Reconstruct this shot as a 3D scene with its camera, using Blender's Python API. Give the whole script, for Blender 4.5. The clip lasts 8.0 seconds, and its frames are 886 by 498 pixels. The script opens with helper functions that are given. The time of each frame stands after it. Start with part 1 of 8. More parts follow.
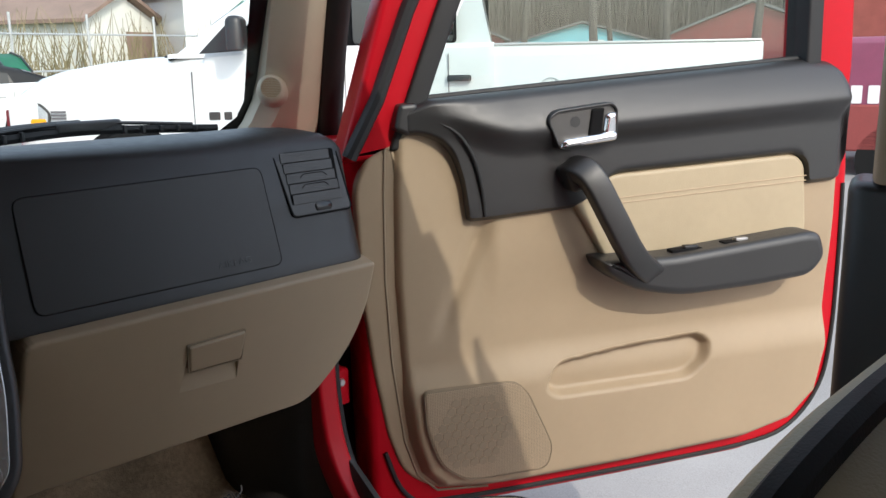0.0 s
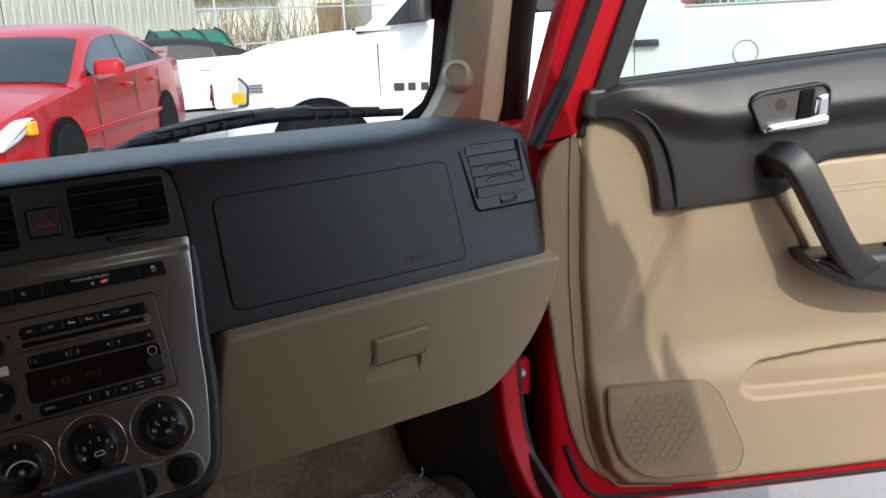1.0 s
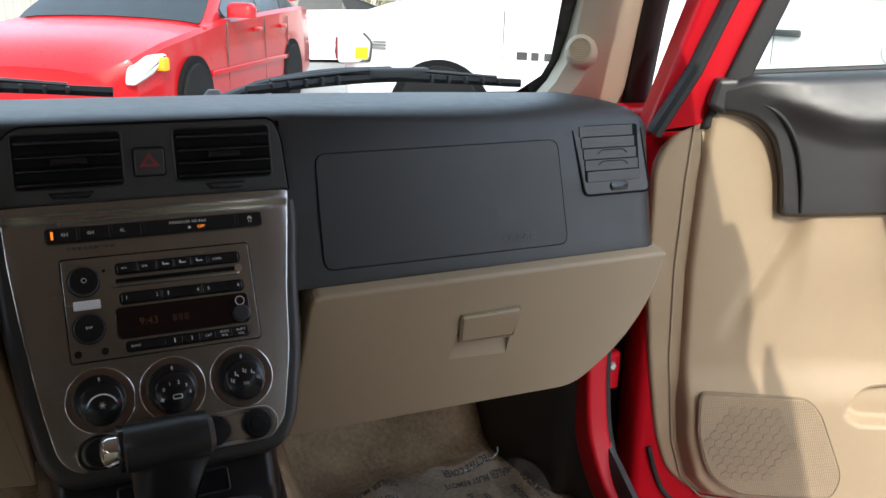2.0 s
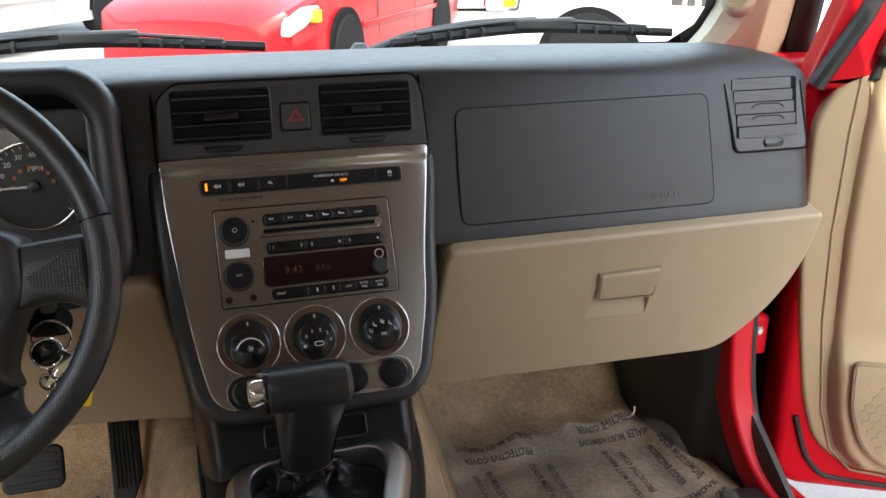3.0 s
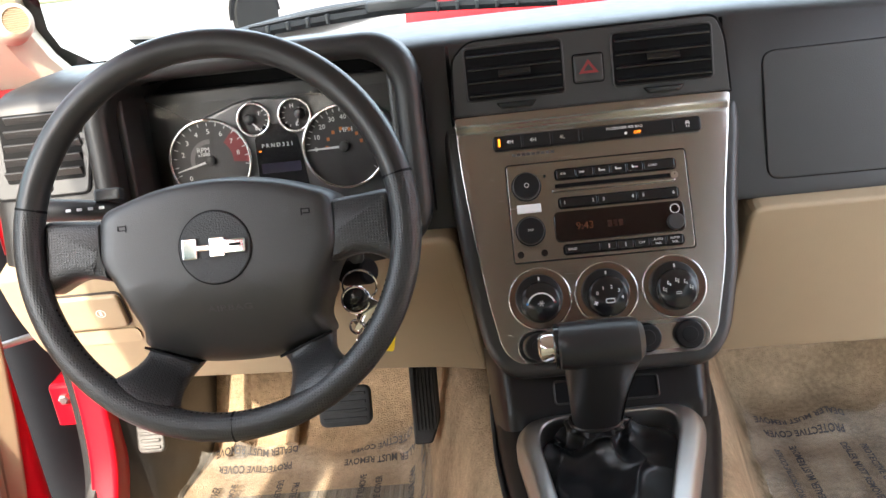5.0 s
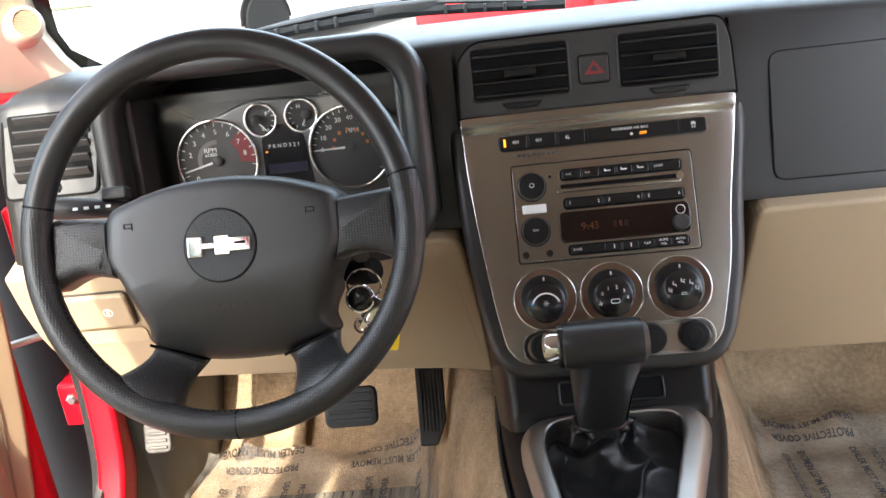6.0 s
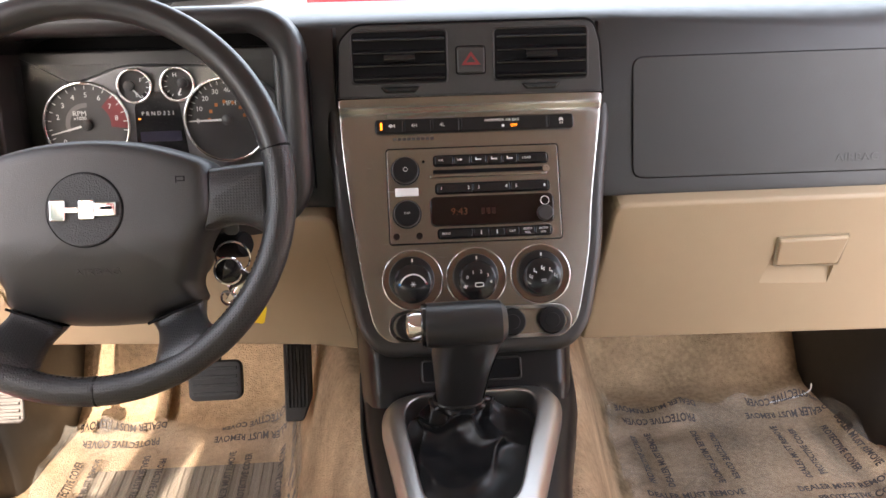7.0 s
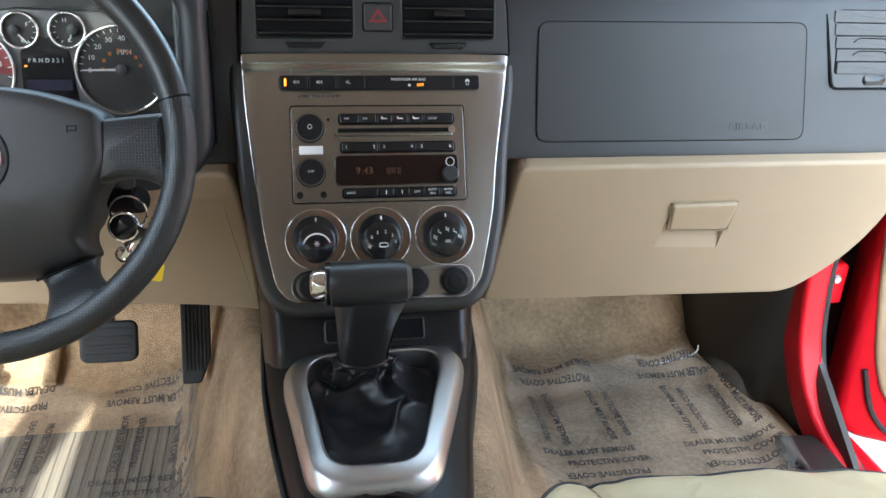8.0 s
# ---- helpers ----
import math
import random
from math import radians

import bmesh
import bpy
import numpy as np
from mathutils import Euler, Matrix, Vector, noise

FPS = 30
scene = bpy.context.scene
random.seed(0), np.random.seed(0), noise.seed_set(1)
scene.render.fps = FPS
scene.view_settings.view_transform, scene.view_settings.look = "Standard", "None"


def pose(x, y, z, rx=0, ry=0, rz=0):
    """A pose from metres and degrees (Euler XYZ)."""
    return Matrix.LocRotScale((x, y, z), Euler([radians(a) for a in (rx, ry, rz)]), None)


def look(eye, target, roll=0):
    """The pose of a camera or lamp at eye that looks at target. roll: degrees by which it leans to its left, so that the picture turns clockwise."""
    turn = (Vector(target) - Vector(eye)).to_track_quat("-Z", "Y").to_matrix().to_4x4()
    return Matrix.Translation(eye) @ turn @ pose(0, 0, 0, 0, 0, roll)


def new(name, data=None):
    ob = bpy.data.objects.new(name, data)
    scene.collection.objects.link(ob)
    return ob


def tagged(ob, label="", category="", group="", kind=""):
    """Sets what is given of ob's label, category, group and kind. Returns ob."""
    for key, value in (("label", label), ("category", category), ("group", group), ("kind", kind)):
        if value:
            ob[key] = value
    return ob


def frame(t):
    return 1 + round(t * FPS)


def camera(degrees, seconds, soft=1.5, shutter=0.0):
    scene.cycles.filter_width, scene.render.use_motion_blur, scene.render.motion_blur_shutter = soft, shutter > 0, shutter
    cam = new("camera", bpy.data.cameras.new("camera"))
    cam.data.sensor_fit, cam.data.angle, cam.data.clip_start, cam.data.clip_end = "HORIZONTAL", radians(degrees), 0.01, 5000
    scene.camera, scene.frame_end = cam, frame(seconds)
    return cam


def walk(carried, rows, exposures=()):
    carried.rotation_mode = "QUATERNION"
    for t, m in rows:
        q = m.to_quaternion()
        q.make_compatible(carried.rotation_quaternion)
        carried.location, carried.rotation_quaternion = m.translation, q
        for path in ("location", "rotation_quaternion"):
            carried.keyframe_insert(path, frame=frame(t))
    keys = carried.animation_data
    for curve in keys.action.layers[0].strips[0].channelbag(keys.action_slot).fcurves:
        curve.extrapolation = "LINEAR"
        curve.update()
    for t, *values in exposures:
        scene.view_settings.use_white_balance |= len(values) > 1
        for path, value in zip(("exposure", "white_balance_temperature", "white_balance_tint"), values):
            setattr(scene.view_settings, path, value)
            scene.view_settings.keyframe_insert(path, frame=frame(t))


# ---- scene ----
# ---- camera ----
cam = camera(54.5, 8.0, soft=1.5)
PATH = [
    (0, (-0.17, -1.013, 1.444), (1.233, 0.342, 1.005), -1.0),
    (0.2, (-0.159, -0.993, 1.451), (1.091, 0.493, 0.972), -2.7),
    (0.5, (-0.16, -0.965, 1.433), (0.965, 0.626, 0.982), -6.4),
    (1, (-0.148, -0.973, 1.48), (0.928, 0.635, 0.974), -2.9),
    (1.2, (-0.145, -0.961, 1.482), (0.919, 0.654, 0.973), -0.7),
    (2.3, (-0.111, -0.941, 1.48), (0.615, 0.803, 0.824), 1.7),
    (2.5, (-0.106, -0.94, 1.481), (0.521, 0.821, 0.771), 1.3),
    (3, (-0.113, -0.941, 1.486), (0.425, 0.858, 0.798), 0.0),
    (3.5, (-0.129, -0.934, 1.487), (0.281, 0.896, 0.79), -1.3),
    (4, (-0.128, -0.933, 1.486), (0.085, 0.907, 0.73), -3.3),
    (4.5, (-0.121, -0.926, 1.48), (-0.131, 0.92, 0.713), -5.4),
    (5, (-0.114, -0.926, 1.476), (-0.241, 0.929, 0.737), -6.9),
    (5.2, (-0.114, -0.923, 1.474), (-0.284, 0.93, 0.74), -7.6),
    (6.3, (-0.106, -0.933, 1.469), (-0.224, 0.93, 0.75), -6.0),
    (6.5, (-0.104, -0.936, 1.47), (-0.155, 0.929, 0.749), -4.3),
    (7, (-0.097, -0.953, 1.473), (0.025, 0.888, 0.7), -1.0),
    (7.2, (-0.099, -0.958, 1.47), (0.078, 0.84, 0.611), 0.2),
    (7.5, (-0.094, -0.963, 1.47), (0.122, 0.78, 0.512), 1.4),
    (8, (-0.102, -0.954, 1.466), (0.247, 0.827, 0.625), 2.7),
]
EXPOSURES = [(0, 1.05, 6300, 8), (1.2, 1.15, 6300, 8), (2.3, 2.1, 6450, 5), (3.0, 2.6, 6800, 6), (3.5, 2.9, 7000, 9), (4.0, 3.25, 7200, 15), (4.5, 3.4, 7050, 11), (5.0, 3.45, 6850, 8),
             (6.5, 3.45, 6700, 7), (7.0, 3.55, 7300, 16), (7.2, 3.55, 6800, 10), (7.5, 3.55, 6100, 2), (8, 3.5, 5950, 0)]
walk(cam, [(t, look(eye, target, roll)) for t, eye, target, roll in PATH], EXPOSURES)

# ---- world and sun ----
SUN_WAY = Vector((-0.164, -0.771, 0.616)).normalized()  # towards the sun: from behind
world = bpy.data.worlds.new("world")
scene.world = world
world.use_nodes = True
wn, wl = world.node_tree.nodes, world.node_tree.links
sky = wn.new("ShaderNodeTexSky")
sky.sky_type = "NISHITA"
sky.sun_disc = False
sky.sun_elevation = math.asin(SUN_WAY.z)
sky.sun_rotation = math.atan2(SUN_WAY.x, SUN_WAY.y)
sky.air_density, sky.dust_density = 0.9, 3.0
wl.new(sky.outputs[0], wn["Background"].inputs[0])
wn["Background"].inputs[1].default_value = 0.085
# thin bright haze all over the sky
haze, both_skies = wn.new("ShaderNodeBackground"), wn.new("ShaderNodeAddShader")
haze.inputs[0].default_value, haze.inputs[1].default_value = (0.84, 0.94, 1.06, 1), 0.46
wl.new(wn["Background"].outputs[0], both_skies.inputs[0])
wl.new(haze.outputs[0], both_skies.inputs[1])
wl.new(both_skies.outputs[0], wn["World Output"].inputs[0])
sun = new("sun", bpy.data.lights.new("sun", "SUN"))
sun.data.energy, sun.data.angle, sun.data.color = 1.15, radians(0.55), (1.0, 0.93, 0.82)
sun.rotation_euler = (-SUN_WAY).to_track_quat("-Z", "Y").to_euler()


# ---- materials ----
def mat(name, colour, rough=0.5, metal=0.0, vary=0.12, scale=6.0, grain=0.0, grain_scale=900.0, coat=0.0,
        stretch=None, spec=0.5, fine=60.0, rough_vary=0.08, sheen=0.0):
    """A surface with soft stains at one scale, mottling at a finer one, and a fine relief."""
    m = bpy.data.materials.new(name)
    m.use_nodes = True
    n, l = m.node_tree.nodes, m.node_tree.links
    p = n["Principled BSDF"]
    p.inputs["Metallic"].default_value = metal
    p.inputs["Coat Weight"].default_value = coat
    p.inputs["Coat Roughness"].default_value = 0.05
    p.inputs["Specular IOR Level"].default_value = spec
    p.inputs["Sheen Weight"].default_value = sheen
    co = n.new("ShaderNodeTexCoord")
    at = co.outputs["Object"]
    if stretch:
        mp = n.new("ShaderNodeMapping")
        mp.inputs["Scale"].default_value = stretch
        l.new(at, mp.inputs[0])
        at = mp.outputs[0]
    a, b = n.new("ShaderNodeTexNoise"), n.new("ShaderNodeTexNoise")
    a.inputs["Scale"].default_value, b.inputs["Scale"].default_value = scale, fine
    a.inputs["Detail"].default_value, b.inputs["Detail"].default_value = 4, 3
    for t in (a, b):
        l.new(at, t.inputs["Vector"])
    mix = n.new("ShaderNodeMath")
    mix.operation = "MULTIPLY_ADD"
    l.new(b.outputs[0], mix.inputs[0])
    mix.inputs[1].default_value = 0.4
    l.new(a.outputs[0], mix.inputs[2])
    ramp = n.new("ShaderNodeMapRange")
    ramp.inputs[1].default_value, ramp.inputs[2].default_value = 0.4, 1.0
    ramp.inputs[3].default_value, ramp.inputs[4].default_value = 1 - vary, 1 + vary
    l.new(mix.outputs[0], ramp.inputs[0])
    tone = n.new("ShaderNodeVectorMath")
    tone.operation = "SCALE"
    tone.inputs[0].default_value = colour
    l.new(ramp.outputs[0], tone.inputs["Scale"])
    l.new(tone.outputs[0], p.inputs["Base Color"])
    rr = n.new("ShaderNodeMapRange")
    rr.inputs[3].default_value, rr.inputs[4].default_value = max(0.02, rough - rough_vary), rough + rough_vary
    l.new(b.outputs[0], rr.inputs[0])
    l.new(rr.outputs[0], p.inputs["Roughness"])
    if grain:
        g, bu = n.new("ShaderNodeTexNoise"), n.new("ShaderNodeBump")
        g.inputs["Scale"].default_value = grain_scale
        g.inputs["Detail"].default_value = 2
        l.new(at, g.inputs["Vector"])
        l.new(g.outputs[0], bu.inputs["Height"])
        bu.inputs["Strength"].default_value = grain
        bu.inputs["Distance"].default_value = 0.001
        l.new(bu.outputs[0], p.inputs["Normal"])
    return m


def glass(name, tint, gloss=0.02, clear=0.9, mirror=0.05):
    """A thin pane: tinted see-through with a faint mirror on it."""
    m = bpy.data.materials.new(name)
    m.use_nodes = True
    n, l = m.node_tree.nodes, m.node_tree.links
    n.remove(n["Principled BSDF"])
    tr, gl, mx = n.new("ShaderNodeBsdfTransparent"), n.new("ShaderNodeBsdfGlossy"), n.new("ShaderNodeMixShader")
    tr.inputs[0].default_value = (*[c * clear for c in tint], 1)
    gl.inputs["Roughness"].default_value = gloss
    mx.inputs[0].default_value = mirror
    l.new(tr.outputs[0], mx.inputs[1])
    l.new(gl.outputs[0], mx.inputs[2])
    l.new(mx.outputs[0], n["Material Output"].inputs[0])
    return m


def film_mat(name):
    """Clear wrinkled plastic film: see-through, glossy, with a faint milky cast."""
    m = bpy.data.materials.new(name)
    m.use_nodes = True
    n, l = m.node_tree.nodes, m.node_tree.links
    p = n["Principled BSDF"]
    p.inputs["Base Color"].default_value = (0.74, 0.69, 0.62, 1)
    p.inputs["Roughness"].default_value = 0.3
    co, no, bu = n.new("ShaderNodeTexCoord"), n.new("ShaderNodeTexNoise"), n.new("ShaderNodeBump")
    no.inputs["Scale"].default_value, no.inputs["Detail"].default_value = 17, 5
    no.inputs["Distortion"].default_value = 2.2
    l.new(co.outputs["Object"], no.inputs["Vector"])
    l.new(no.outputs[0], bu.inputs["Height"])
    bu.inputs["Strength"].default_value, bu.inputs["Distance"].default_value = 0.5, 0.007
    tr, gl, fr = n.new("ShaderNodeBsdfTransparent"), n.new("ShaderNodeBsdfGlossy"), n.new("ShaderNodeFresnel")
    milk, mx = n.new("ShaderNodeMixShader"), n.new("ShaderNodeMixShader")
    gl.inputs["Roughness"].default_value = 0.07
    fr.inputs["IOR"].default_value = 1.22
    l.new(bu.outputs[0], gl.inputs["Normal"])
    l.new(bu.outputs[0], fr.inputs["Normal"])
    milk.inputs[0].default_value = 0.135
    l.new(tr.outputs[0], milk.inputs[1])
    l.new(p.outputs[0], milk.inputs[2])
    l.new(fr.outputs[0], mx.inputs[0])
    l.new(milk.outputs[0], mx.inputs[1])
    l.new(gl.outputs[0], mx.inputs[2])
    l.new(mx.outputs[0], n["Material Output"].inputs[0])
    return m


def glow(name, colour, power):
    m = bpy.data.materials.new(name)
    m.use_nodes = True
    p = m.node_tree.nodes["Principled BSDF"]
    p.inputs["Base Color"].default_value = (*[c * 0.08 for c in colour], 1)
    p.inputs["Emission Color"].default_value = (*colour, 1)
    p.inputs["Emission Strength"].default_value = power
    return m


def carpet_mat(name, colour):
    m = mat(name, colour, 0.95, vary=0.60, scale=6, fine=120, grain=1.0, grain_scale=420, spec=0.1)
    m.node_tree.nodes["Bump"].inputs["Distance"].default_value = 0.004
    return m


def dots_mat(name, colour, pitch, rough=0.5, depth=0.6, holes=0.5, upright=False):
    """Leather or cloth with small round punched holes."""
    m = mat(name, colour, rough, vary=0.12, grain=0.4, grain_scale=700)
    n, l = m.node_tree.nodes, m.node_tree.links
    vo = n.new("ShaderNodeTexVoronoi")
    vo.inputs["Scale"].default_value, vo.inputs["Randomness"].default_value = 1 / pitch, 0.0
    co = n.new("ShaderNodeTexCoord")
    if upright:  # holes in rows on an upright face
        vo.voronoi_dimensions = "2D"
        cut, flat = n.new("ShaderNodeSeparateXYZ"), n.new("ShaderNodeCombineXYZ")
        l.new(co.outputs["Object"], cut.inputs[0])
        l.new(cut.outputs[0], flat.inputs[0])
        l.new(cut.outputs[2], flat.inputs[1])
        l.new(flat.outputs[0], vo.inputs["Vector"])
    else:
        l.new(co.outputs["Object"], vo.inputs["Vector"])
    mr = n.new("ShaderNodeMapRange")
    mr.inputs[1].default_value, mr.inputs[2].default_value = 0.25, 0.4
    l.new(vo.outputs["Distance"], mr.inputs[0])
    bu = n["Bump"]
    add = n.new("ShaderNodeMath")
    add.operation = "ADD"
    l.new(mr.outputs[0], add.inputs[0])
    l.new(bu.inputs["Height"].links[0].from_socket, add.inputs[1])
    l.new(add.outputs[0], bu.inputs["Height"])
    bu.inputs["Strength"].default_value = depth
    shade, tone = n.new("ShaderNodeMapRange"), n.new("ShaderNodeVectorMath")
    shade.inputs[3].default_value = holes
    l.new(mr.outputs[0], shade.inputs[0])
    tone.operation = "SCALE"
    base = n["Principled BSDF"].inputs["Base Color"]
    l.new(base.links[0].from_socket, tone.inputs[0])
    l.new(shade.outputs[0], tone.inputs["Scale"])
    l.new(tone.outputs[0], base)
    return m


BLACK = mat("black_soft_plastic", (0.0150, 0.0146, 0.0149), 0.44, vary=0.15, grain=0.22, grain_scale=1200, spec=0.75)
BLACK_PAD = mat("black_padded_vinyl", (0.0118, 0.0117, 0.0123), 0.45, vary=0.12, grain=0.22, grain_scale=1000, spec=0.64)
BLACK_GLOSS = mat("black_gloss_plastic", (0.012, 0.012, 0.013), 0.18, vary=0.1)
# near-black of small dark parts; also shade put into recesses and openings
DARK = mat("near_black_and_shade", (0.005, 0.005, 0.0055), 0.8, vary=0.1, spec=0.15)
RUBBER = mat("black_rubber", (0.013, 0.013, 0.014), 0.62, vary=0.2, grain=0.3, grain_scale=500)
BEIGE = mat("beige_plastic", (0.36, 0.274, 0.178), 0.5, vary=0.05, grain=0.3, grain_scale=900)
BEIGE_LEATHER = mat("beige_leather", (0.48, 0.405, 0.252), 0.42, vary=0.07, scale=9, grain=0.55, grain_scale=480)
SPEAKER_MARK = mat("brown_hexagon", (0.255, 0.20, 0.132), 0.6, vary=0.1)
BEIGE_INSERT = mat("beige_insert_leather", (0.42, 0.342, 0.225), 0.45, vary=0.06, scale=9, grain=0.5, grain_scale=480)
SPEAKER_CLOTH = dots_mat("fine_perforated_beige", (0.36, 0.274, 0.178), 0.0030, 0.6, 0.4, 0.55, upright=True)
BEIGE_GRILLE = mat("beige_perforated_plastic", (0.42, 0.32, 0.21), 0.6, vary=0.08)
CARPET = carpet_mat("beige_carpet", (0.42, 0.30, 0.192))
STEEL = mat("brushed_steel", (0.45, 0.432, 0.410), 0.26, metal=1.0, vary=0.03, scale=3, stretch=(1, 120, 120), fine=14, rough_vary=0.03)
brushed = STEEL.node_tree.nodes["Principled BSDF"]
brushed.inputs["Anisotropic"].default_value = 0.7
way = STEEL.node_tree.nodes.new("ShaderNodeCombineXYZ")
way.inputs[1].default_value, way.inputs[2].default_value = math.sin(radians(27)), math.cos(radians(27))
STEEL.node_tree.links.new(way.outputs[0], brushed.inputs["Tangent"])
SILVER = mat("satin_silver_paint", (0.60, 0.60, 0.60), 0.35, metal=1.0, vary=0.02, scale=14, rough_vary=0.02)
CHROME = mat("chrome", (0.85, 0.85, 0.86), 0.07, metal=1.0, vary=0.04, rough_vary=0.03)
WORN_METAL = mat("worn_metal", (0.34, 0.33, 0.32), 0.42, metal=0.7, vary=0.3, scale=40)
DARK_METAL = mat("dark_metal", (0.10, 0.095, 0.09), 0.5, metal=0.8, vary=0.3, scale=30)
RED = mat("red_car_paint", (0.46, 0.004, 0.013), 0.36, vary=0.04, coat=0.0, spec=0.22)
ORANGE = mat("orange_red_car_paint", (0.40, 0.007, 0.011), 0.3, vary=0.05, coat=0.35, spec=0.2)
WHITE_PAINT = mat("white_car_paint", (0.80, 0.80, 0.79), 0.25, vary=0.04, coat=0.7)
SILVER_PAINT = mat("silver_car_paint", (0.55, 0.53, 0.52), 0.3, metal=0.4, vary=0.05, coat=0.6)
MARK = mat("white_print", (0.75, 0.75, 0.74), 0.5, vary=0.05)
EMBOSS = mat("raised_black_print", (0.045, 0.044, 0.046), 0.4, vary=0.1)
GREY_MARK = mat("grey_print", (0.16, 0.15, 0.15), 0.5, vary=0.1)
DARK_MARK = mat("dark_print", (0.05, 0.042, 0.04), 0.6, vary=0.2)
HAZARD_MARK = mat("dull_red_print", (0.20, 0.02, 0.022), 0.5, vary=0.1)
BOOT = mat("soft_black_leather", (0.007, 0.007, 0.008), 0.36, vary=0.2, scale=30, grain=0.1, grain_scale=900, spec=0.34)
OUTLET = mat("dark_rubber_cap", (0.008, 0.008, 0.009), 0.5, vary=0.15, spec=0.25)
CONSOLE_BLACK = mat("satin_black_plastic", (0.009, 0.009, 0.010), 0.34, vary=0.12, scale=20, spec=0.35)
WELL = mat("polished_steel_well", (0.56, 0.53, 0.49), 0.15, metal=1.0, vary=0.04, rough_vary=0.03)
RED_MARK = mat("red_print", (0.17, 0.013, 0.016), 0.5, vary=0.1)
BLUE_MARK = mat("blue_print", (0.05, 0.25, 0.6), 0.5, vary=0.1)
YELLOW = mat("yellow_label", (0.85, 0.6, 0.03), 0.5, vary=0.08)
AMBER = glow("amber_lamp", (1.0, 0.26, 0.02), 0.35)
CLOCK = glow("amber_digits", (1.0, 0.25, 0.03), 0.0015)
DISPLAY = mat("dark_display", (0.011, 0.006, 0.0055), 0.12, vary=0.1)
GAUGE = mat("gauge_face", (0.035, 0.033, 0.033), 0.45, vary=0.1)
PERFORATED = dots_mat("perforated_leather", (0.022, 0.022, 0.023), 0.0026, 0.34, 0.35)
LEATHER = mat("black_leather", (0.018, 0.018, 0.0185), 0.34, vary=0.15, grain=0.10, grain_scale=1300)
BADGE_GRIP = dots_mat("knurled_black", (0.02, 0.02, 0.021), 0.0028, 0.45, 0.9)
FILM = film_mat("clear_film")
CLEAR_LENS = glass("clear_lens", (0.96, 0.96, 0.96), 0.03, 0.98, 0.004)
WINDSHIELD = glass("windshield_glass", (0.93, 0.97, 0.96), 0.01, 0.97)
SIDE_GLASS = glass("side_glass", (0.86, 0.92, 0.90), 0.01, 0.95)
TINTED = glass("tinted_glass", (0.15, 0.20, 0.20), 0.02, 0.8, 0.12)
GREEN_GLASS = glass("green_glass", (0.30, 0.55, 0.46), 0.02, 0.9)
LENS = mat("headlamp_lens", (0.72, 0.74, 0.74), 0.12, vary=0.1, coat=0.5)
TYRE = mat("tyre", (0.010, 0.010, 0.010), 0.85, vary=0.2, grain=0.4, grain_scale=300, spec=0.2)
ASPHALT = mat("asphalt", (0.28, 0.27, 0.26), 0.9, vary=0.55, scale=0.7, fine=210, grain=0.9, grain_scale=140)
FENCE_WOOD = mat("weathered_boards", (0.37, 0.37, 0.325), 0.85, vary=0.5, scale=2, fine=14, stretch=(7, 7, 0.5), grain=0.5, grain_scale=30)
SIDING = mat("pale_metal_siding", (0.80, 0.78, 0.72), 0.6, vary=0.1, scale=0.8)
BARN = mat("red_barn_boards", (0.24, 0.05, 0.045), 0.8, vary=0.2, scale=1.5)
TURQUOISE = mat("turquoise_siding", (0.22, 0.52, 0.60), 0.7, vary=0.1, scale=1)
ROOFING = mat("grey_roofing", (0.16, 0.16, 0.16), 0.9, vary=0.2, scale=1.2)
RUST = mat("brown_roofing", (0.27, 0.185, 0.145), 0.85, vary=0.25, scale=1.0)
BARK = mat("bark", (0.085, 0.072, 0.062), 0.95, vary=0.3, scale=6)
TWIGS = mat("twigs", (0.105, 0.09, 0.078), 0.95, vary=0.25, scale=3)
SCRUB = mat("dry_scrub", (0.24, 0.20, 0.11), 0.95, vary=0.35, scale=3)
GRASS = mat("dull_grass", (0.10, 0.12, 0.045), 0.95, vary=0.4, scale=1.5)
GREEN_TARP = mat("green_canvas", (0.015, 0.13, 0.07), 0.7, vary=0.15, scale=4)
BLACK_CANVAS = mat("black_canvas", (0.013, 0.013, 0.014), 0.75, vary=0.2, scale=8)
PURPLE = mat("faded_maroon_paint", (0.22, 0.055, 0.10), 0.35, vary=0.1, coat=0.4)
BRICK_RED = mat("faded_red_wall", (0.38, 0.10, 0.07), 0.8, vary=0.15)
PILLAR_BEIGE = mat("pale_beige_plastic", (0.52, 0.46, 0.35), 0.55, vary=0.05, grain=0.3, grain_scale=900)
HEADLINER = mat("beige_headliner", (0.43, 0.385, 0.32), 0.95, vary=0.08, grain=0.4, grain_scale=300)


# ---- tools ----
PLACE = {}
TEXTS = {}


def thing(name, label, category, at=None, group="", kind=""):
    e = new(name)
    e.matrix_basis = at or Matrix()
    PLACE[e] = at or Matrix()
    return tagged(e, label, category, group, kind)


def part(name, bm, material, parent, label="", at=None, sharp=38):
    """One mesh object under a thing or a part. The bmesh is in world metres, or in the frame at."""
    if at:
        bm.transform(at)
    if parent:
        bm.transform(PLACE[parent].inverted())
    bmesh.ops.recalc_face_normals(bm, faces=bm.faces)
    me = bpy.data.meshes.new(name)
    bm.to_mesh(me)
    bm.free()
    me.materials.append(material)
    me.polygons.foreach_set("use_smooth", [True] * len(me.polygons))
    me.set_sharp_from_angle(angle=radians(sharp))
    ob = new(name, me)
    PLACE[ob] = PLACE[parent] if parent else Matrix()
    ob.parent = parent
    return tagged(ob, label)


